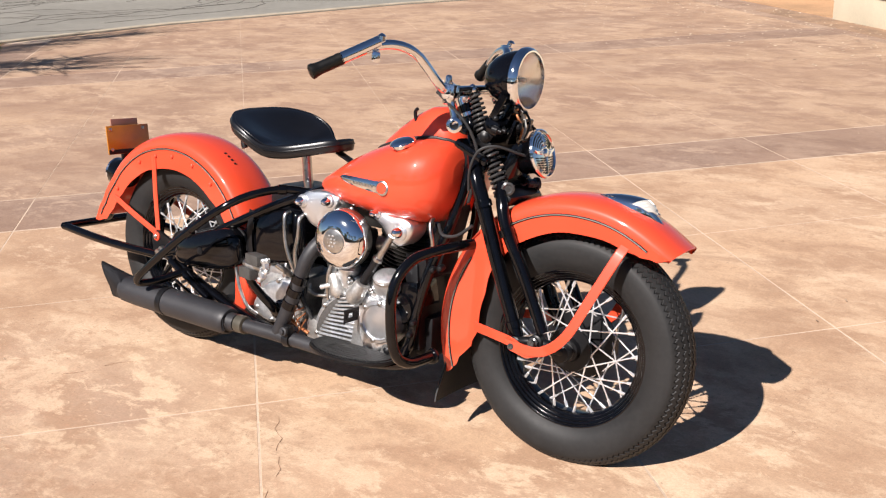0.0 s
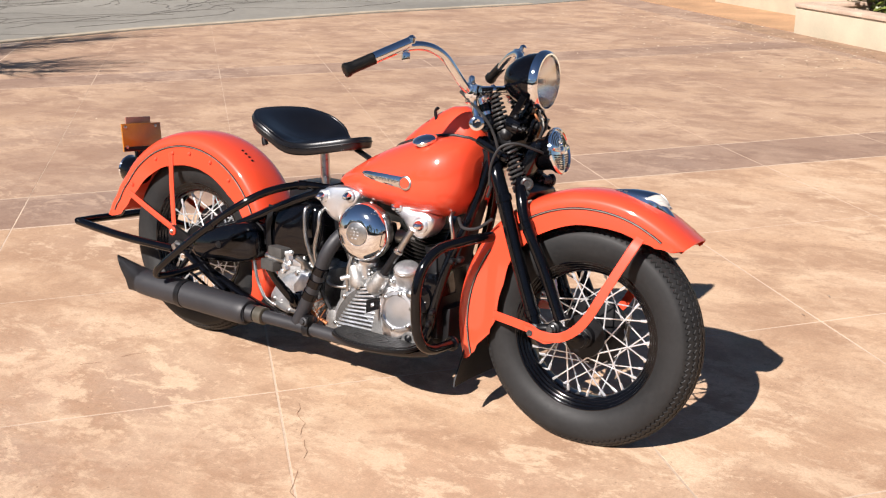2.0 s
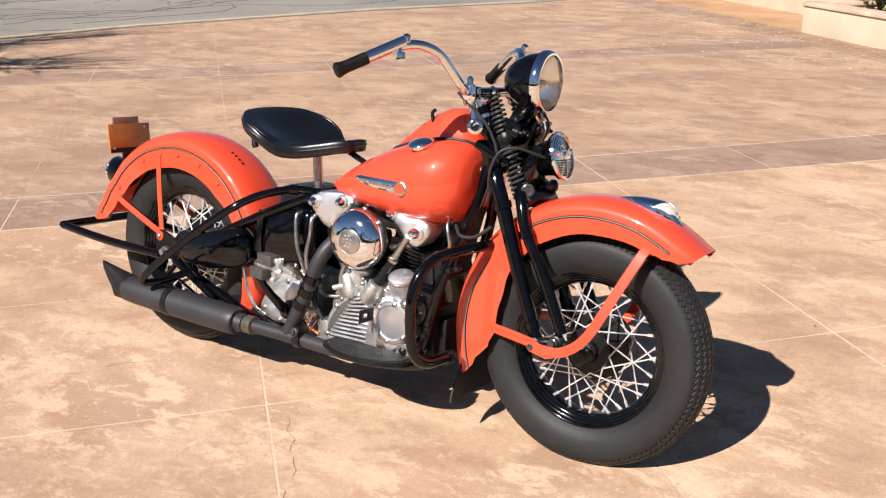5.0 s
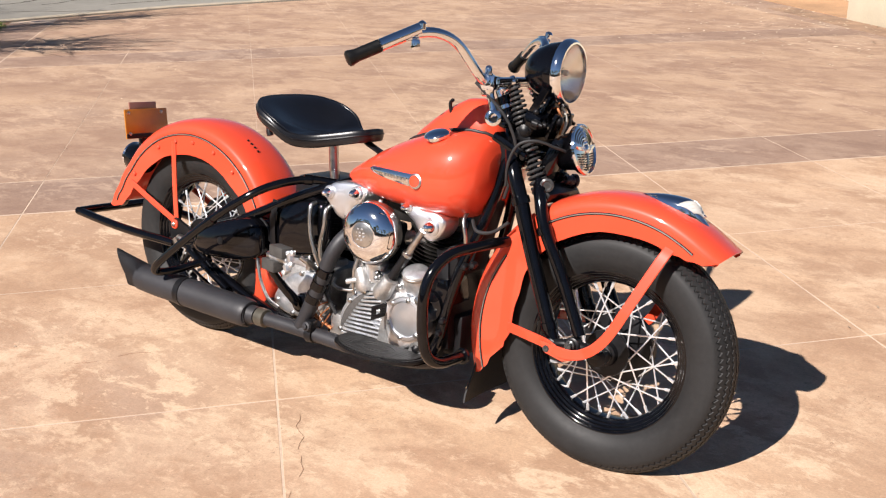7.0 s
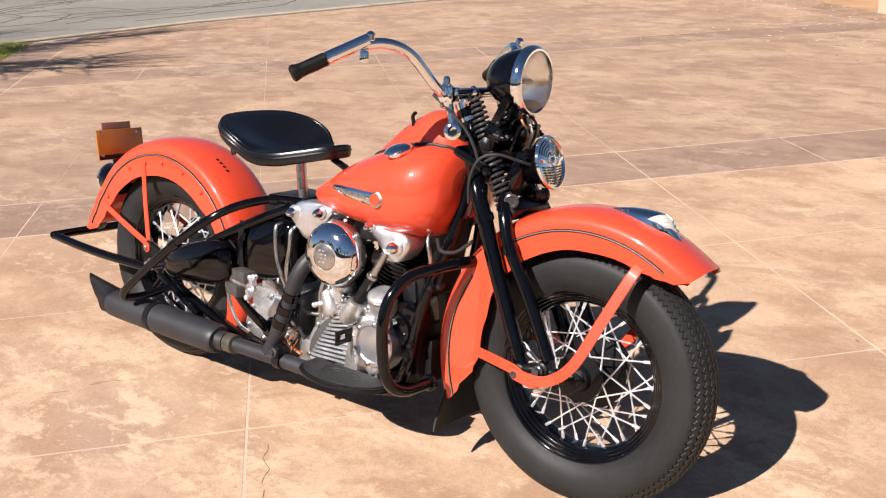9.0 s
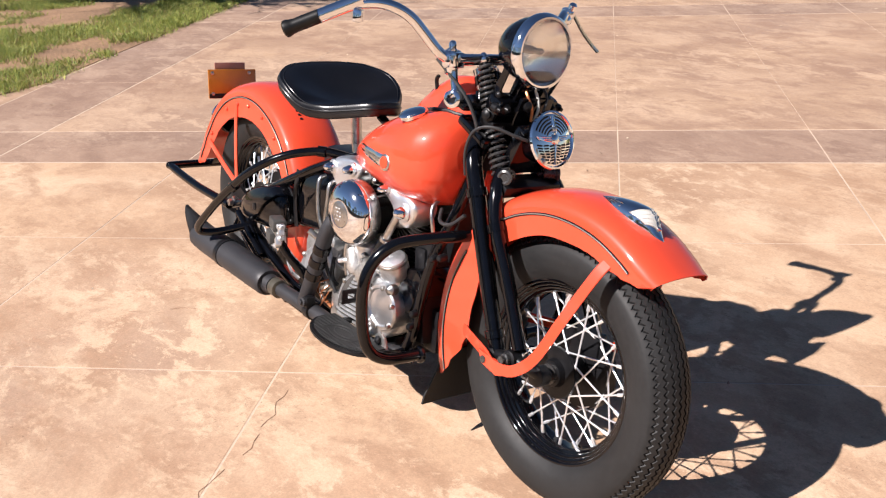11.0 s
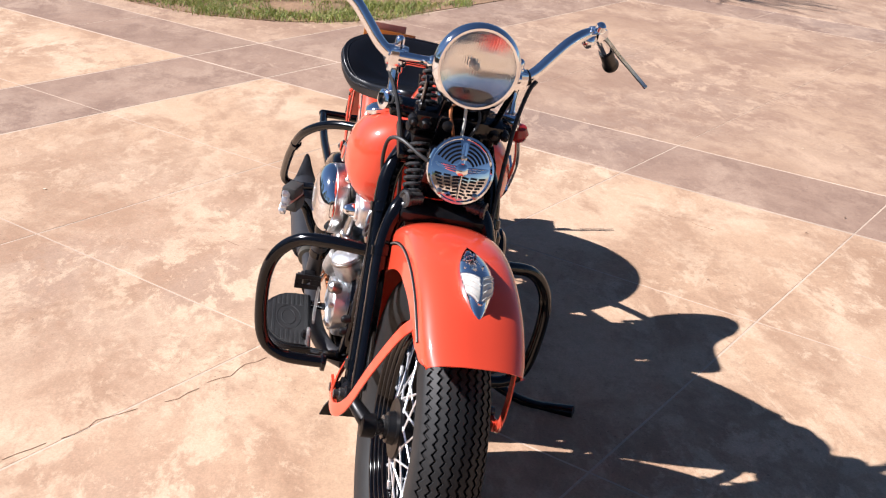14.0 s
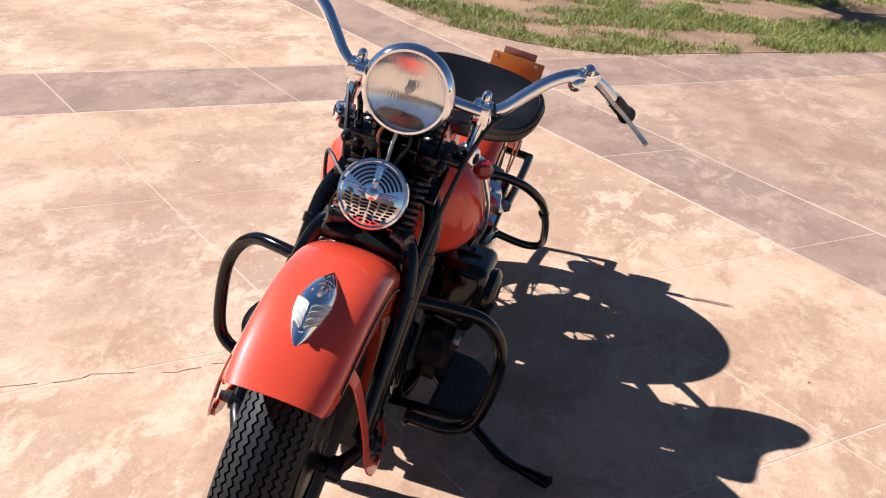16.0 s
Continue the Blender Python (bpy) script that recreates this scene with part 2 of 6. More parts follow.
wheel("front_wheel", FX, FZ - 0.013, True)
wheel("rear_wheel", RX, RZ, False)


def fender_skin(cx, cz, stations, lip=0.004):
    """stations: (angle, crown radius, skirt radius, half width, crown drop). Cross sections from one skirt over the crown to the other."""
    bm = bmesh.new()
    m = 18
    loops = []
    for ang, crown, skirt, half, _ in stations:
        a = radians(ang)
        rowp = []
        for j in range(-m, m + 1):
            u = j / m
            s = abs(u)
            if s > 0.72:
                k = (s - 0.72) / 0.28
                y, r = half, (crown - 0.040) + (skirt - (crown - 0.040)) * k
                y += 0.002 * k
            else:
                k = s / 0.72 * math.pi / 2
                y = half * math.sin(k) ** 0.88
                r = crown - 0.040 * (1 - max(math.cos(k), 0) ** 0.8)
            rowp.append(Vector((cx + r * math.cos(a), math.copysign(y, u) if j else 0.0, cz + r * math.sin(a))))
        loops.append(rowp)
    made = [[bm.verts.new(p) for p in lp] for lp in loops]
    for a, b in zip(made, made[1:]):
        for i in range(len(a) - 1):
            bm.faces.new((a[i], a[i + 1], b[i + 1], b[i]))
    bmesh.ops.recalc_face_normals(bm, faces=bm.faces[:])
    bmesh.ops.solidify(bm, geom=bm.faces[:], thickness=0.0025)
    return bm


def lerp_table(table, x):
    for a, b in zip(table, table[1:]):
        if x <= b[0]:
            k = (x - a[0]) / (b[0] - a[0])
            k = k * k * (3 - 2 * k)
            return [p + (q - p) * k for p, q in zip(a[1:], b[1:])]
    return list(table[-1][1:])


FRONT_F = [(46.5, 0.413, 0.384, 0.084), (50, 0.408, 0.352, 0.089), (56, 0.405, 0.332, 0.092), (64, 0.404, 0.318, 0.093), (90, 0.402, 0.307, 0.094), (120, 0.401, 0.297, 0.094), (140, 0.40, 0.283, 0.094), (160, 0.398, 0.258, 0.094), (180, 0.397, 0.252, 0.094), (190, 0.397, 0.274, 0.094), (198, 0.398, 0.325, 0.093), (204, 0.40, 0.372, 0.092)]
REAR_F = [(-30, 0.392, 0.34, 0.094), (0, 0.394, 0.315, 0.097), (30, 0.395, 0.298, 0.098), (50, 0.396, 0.282, 0.098), (100, 0.396, 0.279, 0.098), (122, 0.398, 0.287, 0.098), (145, 0.402, 0.298, 0.097), (160, 0.416, 0.318, 0.096), (170, 0.437, 0.345, 0.095), (174, 0.449, 0.40, 0.094), (176, 0.454, 0.434, 0.092)]


def stations(table, step):
    a, out = table[0][0], []
    while a <= table[-1][0] + 1e-6:
        out.append((a, *lerp_table(table, a), 0))
        a += step
    return out


def fender_line(table, cx, cz, a0, a1, drop, side, steer, parent):
    """A raised pinstripe on the fender's flank, that bends to the crown at its ends."""
    pts = []
    n = 40
    for i in range(n + 1):
        ang = a0 + (a1 - a0) * i / n
        crown, skirt, half = lerp_table(table, ang)
        r = crown - 0.040 * drop - 0.019
        y = half
        pts.append(Vector((cx + r * math.cos(radians(ang)), side * (y + 0.0006), cz + r * math.sin(radians(ang)))))
    out = [p + Vector((0, side * 0.0024, 0)) for p in pts]
    ps = part("pinstripe", tube(out, 0.0015, seg=6, straight=True), STRIPE, parent, "thin silver pinstripe edged in black", steer)
    part("stripe_border", tube(pts, 0.0036, seg=8, straight=True), SATIN, ps, "", steer)


# pinstripes, struts and rivets follow each fender
ff = part("front_fender", fender_skin(FX, FZ, stations(FRONT_F, 3)), PAINT, bike, "glossy orange front fender with silver pinstripes", True)
rf = part("rear_fender", fender_skin(RX, RZ, stations(REAR_F, 3)), PAINT, bike, "glossy orange rear fender with rivets", False)
for sd in (-1, 1):
    fender_line(FRONT_F, FX, FZ, 55, 122, 0.8, sd, True, ff)
    fender_line(FRONT_F, FX, FZ, 146, 201, 0.8, sd, True, ff)
    fender_line(REAR_F, RX, RZ, 22, 170, 0.8, sd, False, rf)
    brace = [(1.258, 0.104, 0.332), (1.33, 0.132, 0.332), (1.395, 0.155, 0.330), (1.44, 0.167, 0.320), (1.50, 0.167, 0.328), (1.553, 0.155, 0.376), (1.603, 0.136, 0.482), (1.648, 0.110, 0.584), (1.664, 0.089, 0.622)]
    bm = flat_bar([(x, sd * y, z) for x, y, z in brace], 0.026, 0.004)
    plate_shape([(1.385, sd * 0.160, 0.338), (1.40, sd * 0.160, 0.310), (1.45, sd * 0.160, 0.298), (1.50, sd * 0.160, 0.314), (1.50, sd * 0.160, 0.332), (1.44, sd * 0.160, 0.332)], sd * 0.006, 1, bm)
    br = part("fender_brace", bm, PAINT, ff, "orange flat steel brace", True, 20)
    bm = bmesh.new()
    for a, b in (((-0.053, 0.372), (-0.082, 0.64)), ((-0.053, 0.372), (-0.296, 0.468))):
        flat_bar([(a[0], sd * 0.106, a[1]), ((a[0] + b[0]) / 2, sd * 0.105, (a[1] + b[1]) / 2), (b[0], sd * 0.1, b[1])], 0.021, 0.005, bm)
    lug = lathe([(0.014, -0.012), (0.016, -0.010), (0.016, 0.003), (0.013, 0.005), (0.001, 0.0055)], (-0.050, sd * 0.116, 0.368), (0, sd, 0), 20, bm)
    part("fender_strut", lug, PAINT, rf, "orange flat steel struts")
    part("strut_bolt", lathe([(0.008, -0.002), (0.008, 0.005), (0.004, 0.008), (0.001, 0.0085)], (-0.050, sd * 0.120, 0.368), (0, sd, 0), 8), NICKEL, rf, "dark steel bolt")
    for ang in (52, 70, 88, 103, 119, 148):
        r = lerp_table(REAR_F, ang)[0] - 0.073
        part("rivet", lathe([(0.0078, 0), (0.0072, 0.0035), (0.0045, 0.0062), (0.001, 0.0070)], (r * math.cos(radians(ang)), sd * 0.0985, RZ + r * math.sin(radians(ang))), (0, sd, 0), 10), PAINT, rf)

flap = bmesh.new()
rows = []
for k, (x, z, w) in enumerate(((1.172, 0.235, 0.086), (1.168, 0.190, 0.094), (1.166, 0.150, 0.112), (1.166, 0.122, 0.128), (1.168, 0.100, 0.135))):
    rows.append([Vector((x - 0.014 * (1 - (j / 5 - 1) ** 2), w * (j / 5 - 1), z - 0.006 * (1 - (j / 5 - 1) ** 2))) for j in range(11)])
rings(flap, [r + [v + Vector((-0.005, 0, 0)) for v in r[::-1]] for r in rows])
mf = part("mud_flap", flap, RUBBER, ff, "flared black rubber mud flap", True)
for y in (-0.07, 0.0, 0.07):
    part("flap_stud", lathe([(0.006, -0.004), (0.006, 0.002), (0.003, 0.004), (0.001, 0.0042)], (1.164 - 0.014 * (1 - (y / 0.09) ** 2), y, 0.205), (-1, 0, 0), 10), NICKEL, mf, "", True)

for k in range(4):
    a = radians(62 - 2.6 * k)
    r = 0.3965
    part("crown_screw", lathe([(0.0045, -0.002), (0.0045, 0.003), (0.002, 0.005), (0.001, 0.0052)], (r * math.cos(a), -0.024, RZ + r * math.sin(a) - 0.003), (math.cos(a), 0, math.sin(a)), 8), SATIN, rf, "small dark screw")

# fuel tanks
TANK = [(0.638, 0.620, 0.648, 0.05), (0.667, 0.607, 0.670, 0.078), (0.715, 0.597, 0.698, 0.106), (0.785, 0.588, 0.738, 0.139), (0.855, 0.580, 0.772, 0.163), (0.935, 0.576, 0.802, 0.180), (1.015, 0.575, 0.822, 0.187), (1.075, 0.582, 0.828, 0.180), (1.115, 0.602, 0.822, 0.158), (1.138, 0.635, 0.805, 0.128), (1.15, 0.68, 0.775, 0.088)]


def tank_at(x):
    return lerp_linear(TANK, x)


def lerp_linear(table, x):
    for a, b in zip(table, table[1:]):
        if x <= b[0]:
            k = max((x - a[0]) / (b[0] - a[0]), 0)
            return [p + (q - p) * k for p, q in zip(a[1:], b[1:])]
    return list(table[-1][1:])


def tank_skin(x, ang):
    """A place on the flank of the tank; ang from -90 at the keel to 90 at the spine."""
    lo, hi, w = tank_at(x)
    c, s = math.cos(radians(ang)), math.sin(radians(ang))
    e = 0.80
    y = 0.006 + (w - 0.006) * abs(c) ** e
    z = (lo + hi) / 2 + (hi - lo) / 2 * math.copysign(abs(s) ** e, s)
    return Vector((x, y, z))


def tank_y(x, z):
    lo, hi, w = tank_at(x)
    s = min(abs((z - (lo + hi) / 2) / ((hi - lo) / 2)), 1) ** (1 / 0.80)
    return 0.006 + (w - 0.006) * math.sqrt(max(1 - s * s, 0)) ** 0.80


def tank_half():
    bm = bmesh.new()
    xs = [0.638 + 0.512 * (1 - math.cos(math.pi * i / 34)) / 2 for i in range(35)]
    loops = []
    for x in xs:
        lp = [tank_skin(x, -90 + 180 * j / 26) for j in range(27)]
        lp += [Vector((x, 0.0045, lp[-1].z - 0.006)), Vector((x, 0.0045, lp[0].z + 0.006))]
        loops.append(lp)
    rings(bm, loops)
    return bm


def tank_emblem(side):
    bm = bmesh.new()
    n, m = 22, 6
    grid = []
    for i in range(n + 1):
        x = 0.79 + 0.178 * i / n
        h = 0.0165 * (i / n) ** 0.36 + 0.0008
        zc = 0.687 - 0.004 * i / n
        grid.append([bm.verts.new((x, side * (tank_y(x, zc + h * v) + 0.0035 * (1 - (v * v)) + 0.001), zc + h * v)) for v in (-1 + 2 * j / m for j in range(m + 1))])
    for a, b in zip(grid, grid[1:]):
        for j in range(m):
            bm.faces.new((a[j], a[j + 1], b[j + 1], b[j]))
    bmesh.ops.recalc_face_normals(bm, faces=bm.faces[:])
    bmesh.ops.solidify(bm, geom=bm.faces[:], thickness=0.0015)
    return bm


for sd in (-1, 1):
    bm = tank_half()
    if sd < 0:
        mirrored(bm)
    tk = part("fuel_tank", bm, PAINT, bike, "glossy orange teardrop fuel tank half")
    tc = Vector((1.0, sd * 0.122, 0.0))
    lo, hi, w = tank_at(tc.x)
    tc.z = tank_skin(tc.x, 57).z
    tilt = Vector((-0.14, sd * 0.30, 1)).normalized()
    cap = lathe([(0.026, -0.02), (0.026, -0.004), (0.036, -0.002), (0.0375, 0.005), (0.034, 0.011), (0.022, 0.016), (0.008, 0.018), (0.001, 0.0182)], tc, tilt, 32)
    part("filler_cap", cap, CHROME, tk, "polished chrome filler cap")
    em = part("tank_badge", tank_emblem(sd), CHROME, tk, "chrome teardrop tank badge with red disc")
    ez = 0.683
    ed = lathe([(0.021, 0.0), (0.021, 0.004), (0.018, 0.006), (0.001, 0.0065)], (0.982, sd * (tank_y(0.982, ez) - 0.001), ez), (0.05, sd, 0.12), 28)
    part("badge_ring", ed, NICKEL, em, "chrome badge ring")
    ed = lathe([(0.0155, 0.0055), (0.0155, 0.0075), (0.001, 0.008)], (0.982, sd * (tank_y(0.982, ez) - 0.001), ez), (0.05, sd, 0.12), 24)
    part("badge_disc", ed, PAINT, em, "orange enamel disc")
    for k in range(7):
        x = 0.868 + k * 0.013
        part("badge_bar", block((0.007, 0.002, 0.010), (x, sd * (tank_y(x, 0.684) + 0.0052), 0.684), None, 0.0008), NICKEL, em, "")
wing = [(x - 0.02, z + 0.01) for x, z in ((0.835, 0.672), (0.86, 0.690), (0.90, 0.705), (0.945, 0.735), (0.96, 0.715), (0.985, 0.725), (1.0, 0.70), (0.99, 0.675), (1.005, 0.655), (0.97, 0.645), (0.94, 0.628), (0.92, 0.655), (0.88, 0.664))]
bm = bmesh.new()
row = [[bm.verts.new((x, tank_y(x, z) + lift, z)) for x, z in wing] for lift in (0.001, 0.024)]
for i in range(len(wing)):
    j = (i + 1) % len(wing)
    bm.faces.new((row[0][i], row[0][j], row[1][j], row[1][i]))
bm.faces.new(row[1])
part("winged_badge", bm, CHROME, tk, "chrome winged badge on the tank flank")
DASH = [(0.835, 0.752, 0.768, 0.018), (0.87, 0.764, 0.802, 0.042), (0.92, 0.775, 0.842, 0.058), (0.97, 0.785, 0.878, 0.066), (1.02, 0.79, 0.903, 0.070), (1.06, 0.79, 0.906, 0.070), (1.095, 0.785, 0.888, 0.064), (1.12, 0.775, 0.856, 0.05), (1.135, 0.765, 0.82, 0.03)]


def dash_ring(x, grow=0.0, low=False):
    lo, hi, w = lerp_linear(DASH, x)
    return [Vector((x, (w + grow) * math.copysign(abs(math.cos(a)) ** 0.8, math.cos(a)), lo + (hi - lo) * abs(math.sin(a)) ** 0.9)) for a in (math.pi * j / 16 for j in range(17))]


bm = bmesh.new()
rings(bm, [dash_ring(0.835 + 0.3 * i / 24) for i in range(25)])
dash = part("instrument_panel", bm, PAINT, bike, "orange instrument panel between the tanks")
for sd in (-1, 1):
    trim = []
    for i in range(25):
        x = 0.835 + 0.3 * i / 24
        w = lerp_linear(DASH, x)[2]
        lo, hi, tw = tank_at(x)
        c = min(max((w - 0.002) / max(tw - 0.006, 0.01), 0.0), 1.0) ** (1 / 0.80)
        z = (lo + hi) / 2 + (hi - lo) / 2 * math.sqrt(max(1 - c * c, 0)) ** 0.80
        trim.append((x, sd * (w + 0.004), z + 0.002))
    part("panel_gasket", tube(trim, 0.0048, 8, straight=True), CABLE, dash, "grey rubber panel gasket")
part("speedometer", lathe([(0.04, -0.014), (0.042, 0.0), (0.039, 0.005), (0.035, 0.003), (0.001, 0.0035)], (0.955, 0, 0.850), (-0.62, 0, 1), 32), SATIN, dash, "round black speedometer bezel")
part("ignition_knob", tube([(0.985, -0.045, 0.855), (0.980, -0.047, 0.885), (0.990, -0.049, 0.896)], 0.005, 8), SATIN, dash, "black ignition key")

# saddle
SEAT = [(0.686, 0.0, 0.772), (0.684, 0.034, 0.771), (0.66, 0.060, 0.766), (0.600, 0.092, 0.752), (0.545, 0.124, 0.742), (0.500, 0.163, 0.747), (0.455, 0.188, 0.778), (0.395, 0.184, 0.808), (0.345, 0.135, 0.828), (0.325, 0.070, 0.834), (0.319, 0.0, 0.835)]


def seat_line():
    half = [Vector(p) for p in SEAT]
    full = half + [Vector((p.x, -p.y, p.z)) for p in half[-2:0:-1]]
    return smooth_line(full, 5, closed=True)


def seat_mesh():
    bm = bmesh.new()
    edge = seat_line()
    c = Vector((0.488, 0, 0.755))
    loops = []
    for v in (0.02, 0.2, 0.4, 0.56, 0.7, 0.8, 0.88, 0.94, 0.98):
        loops.append([Vector((c.x + (e.x - c.x) * v, e.y * v, c.z - 0.016 + (e.z - c.z + 0.016) * (v * v * (1.9 - 0.9 * v * v)))) for e in edge])
    for out, dz in ((1.004, 0.001), (1.013, -0.0015), (1.020, -0.005), (1.024, -0.012), (1.024, -0.021), (1.018, -0.029), (1.0, -0.034)):
        loops.append([Vector((c.x + (e.x - c.x) * out, e.y * out, e.z + dz)) for e in edge])
    for out, dz in ((0.965, -0.045), (0.87, -0.045), (0.6, -0.043), (0.05, -0.040)):
        bowl = out * out * (1.9 - 0.9 * out * out)
        loops.append([Vector((c.x + (e.x - c.x) * out, e.y * out, c.z - 0.016 + (e.z - c.z + 0.016) * bowl + dz * 0.8)) for e in edge])
    rings(bm, loops)
    return bm


st = part("seat", seat_mesh(), LEATHER, bike, "black leather solo saddle with rolled edge", sharp=60)
line = [Vector((0.488 + (e.x - 0.488) * 1.024, e.y * 1.022, e.z - 0.012)) for e in seat_line()]
part("piping", tube(line + [line[0]], 0.0028, 6, straight=True), LEATHER, st, "stitched leather piping")
welt = [Vector((0.488 + (e.x - 0.488) * 0.955, e.y * 0.95, 0.739 + (e.z - 0.739) * 0.968 + 0.0006)) for e in seat_line()]
part("piping", tube(welt + [welt[0]], 0.0019, 6, straight=True), LEATHER, st, "stitched welt inside the saddle rim")
part("seat_post", tube([(0.528, 0, 0.705), (0.535, 0, 0.64), (0.545, 0, 0.575)], 0.015, 16), NICKEL, bike, "bright steel seat post")
part("seat_hinge", flat_bar([(0.66, 0, 0.73), (0.72, 0, 0.705), (0.76, 0, 0.68)], 0.03, 0.008, out=(0.3, 0, 1)), SATIN, bike, "black saddle hinge bar")
for sd in (-1, 1):
    part("seat_bracket", tube([(0.375, sd * 0.12, 0.765), (0.38, sd * 0.125, 0.735), (0.385, sd * 0.125, 0.722)], 0.010, 10), SATIN, st, "black spring stud")

# frame tubes
PAD = material("worn_pad", (0.022, 0.022, 0.022), 0.55, spec=0.3, stain=(30, 0.3, 0.7, 1.3), bump=(200, 0.2, 0.001))
TR = 0.0155
part("head_tube", lathe([(0.03, -0.1), (0.034, -0.095), (0.034, -0.08), (0.028, -0.075), (0.028, 0.07), (0.034, 0.075), (0.034, 0.095), (0.03, 0.1)], (1.165, 0, 0.83), (-0.43, 0, 0.9), 24), BLACK, bike, "black steering head")
part("backbone", tube([(1.14, 0, 0.86), (1.0, 0, 0.79), (0.8, 0, 0.66), (0.60, 0, 0.575), (0.52, 0, 0.55)], 0.019, 12), BLACK, bike)
for sd in (-1, 1):
    part("downtube", tube([(1.165, sd * 0.02, 0.77), (1.135, sd * 0.06, 0.6), (1.09, sd * 0.09, 0.46), (1.058, sd * 0.10, 0.33), (1.035, sd * 0.105, 0.22), (0.98, sd * 0.115, 0.165), (0.8, sd * 0.12, 0.15), (0.45, sd * 0.12, 0.165), (0.2, sd * 0.125, 0.24), (0.02, sd * 0.125, 0.315)], TR, 12), BLACK, bike, "black frame downtube and lower rail")
    part("seat_stay", tube([(0.76, sd * 0.05, 0.655), (0.68, sd * 0.07, 0.625), (0.5, sd * 0.10, 0.555), (0.3, sd * 0.125, 0.455), (0.12, sd * 0.13, 0.36), (-0.01, sd * 0.13, 0.315)], TR, 12), BLACK, bike, "black upper frame stay")
    part("axle_plate", plate_shape([(-0.07, sd * 0.115, 0.30), (0.05, sd * 0.115, 0.29), (0.07, sd * 0.115, 0.33), (0.03, sd * 0.115, 0.36), (-0.05, sd * 0.115, 0.39), (-0.075, sd * 0.115, 0.37)], 0.012, 1), SATIN, bike, "black axle plate")
    part("axle_nut", lathe([(0.02, 0), (0.02, 0.014), (0.012, 0.015), (0.012, 0.03), (0.001, 0.031)], (0, sd * 0.128, RZ), (0, sd, 0), 6), NICKEL, bike, "plain steel axle nut")
    # rear guard hoop
    part("rear_guard", tube([(0.60, sd * 0.06, 0.605), (0.53, sd * 0.115, 0.61), (0.46, sd * 0.20, 0.585), (0.38, sd * 0.262, 0.525), (0.25, sd * 0.285, 0.425), (0.13, sd * 0.292, 0.328), (0.068, sd * 0.29, 0.275), (0.055, sd * 0.272, 0.252), (0.08, sd * 0.225, 0.255), (0.12, sd * 0.15, 0.278), (0.13, sd * 0.12, 0.288)], 0.0125, 12), BLACK, bike, "black tubular rear guard hoop")
    for p, d in (((0.535, sd * 0.112, 0.610), (-0.75, sd * 0.65, 0.0)), ((0.30, sd * 0.277, 0.463), (-0.8, sd * 0.12, -0.6))):
        part("guard_collar", lathe([(0.0125, -0.014), (0.0158, -0.012), (0.0158, 0.012), (0.0125, 0.014)], p, d, 16), BLACK, bike, "black collar on the guard hoop")
    # front crash bar
    part("crash_bar", tube([(1.235, sd * 0.05, 0.552), (1.225, sd * 0.12, 0.555), (1.195, sd * 0.20, 0.548), (1.163, sd * 0.262, 0.53), (1.143, sd * 0.305, 0.485), (1.137, sd * 0.324, 0.42), (1.140, sd * 0.32, 0.32), (1.148, sd * 0.302, 0.264), (1.157, sd * 0.262, 0.240), (1.162, sd * 0.21, 0.237), (1.164, sd * 0.168, 0.238)], 0.0145, 14), BLACK, bike, "gloss black tubular crash bar")
    part("bar_flange", lathe([(0.019, -0.006), (0.022, -0.003), (0.022, 0.004), (0.012, 0.007)], (1.164, sd * 0.166, 0.238), (0, 1, 0), 18), BLACK, bike, "black crash bar flange")
    # floorboard
    outline = [(0.79, sd * 0.192, 0.208)] + [(0.935 + 0.145 * math.cos(radians(a)), sd * (0.235 + 0.083 * math.sin(radians(a))), 0.208) for a in (180, 165, 150, 135, 120, 105, 90, 75, 60, 45, 30, 15, 0)] + [(1.08, sd * 0.192, 0.208)]
    fb = part("floorboard", plate_shape(outline, 0.012, 2, bevel=0.003), SATIN, bike, "black half-oval rubber-topped floorboard")
    part("board_hanger", flat_bar([(0.80, sd * 0.10, 0.19), (0.80, sd * 0.24, 0.203)], 0.03, 0.008, out=(0, 0, 1)), BLACK, fb)
    part("board_hanger", flat_bar([(1.05, sd * 0.10, 0.188), (1.05, sd * 0.24, 0.203)], 0.03, 0.008, out=(0, 0, 1)), BLACK, fb)
    inset = [(0.935 + 0.134 * math.cos(radians(a)), sd * (0.233 + 0.073 * math.sin(radians(a))), 0.2195) for a in range(0, 181, 12)] + [(0.801, sd * 0.199, 0.2195), (1.069, sd * 0.199, 0.2195)]
    part("rubber_pad", plate_shape(inset, 0.0035, 2), PAD, fb, "ribbed black rubber pad")
    for ra, rb in ((0.062, 0.030), (0.040, 0.017)):
        ring = [(0.935 + ra * math.cos(radians(a)), sd * (0.248 + rb * math.sin(radians(a))), 0.2230) for a in range(0, 361, 15)]
        part("pad_ring", tube(ring, 0.0013, 6, straight=True), PAD, fb)
    for k in range(9):
        y = 0.204 + 0.0115 * k
        half = 0.130 * math.sqrt(max(1 - (max(y - 0.233, 0) / 0.073) ** 2, 0.02))
        gaps = ((-half, -0.068), (0.068, half)) if 0.215 < y < 0.28 else ((-half, half),)
        for lo_x, hi_x in gaps:
            if hi_x - lo_x > 0.012:
                part("pad_rib", block((hi_x - lo_x, 0.0075, 0.002), (0.935 + (lo_x + hi_x) / 2, sd * y, 0.2227), None, 0.0006, seg=1), PAD, fb)

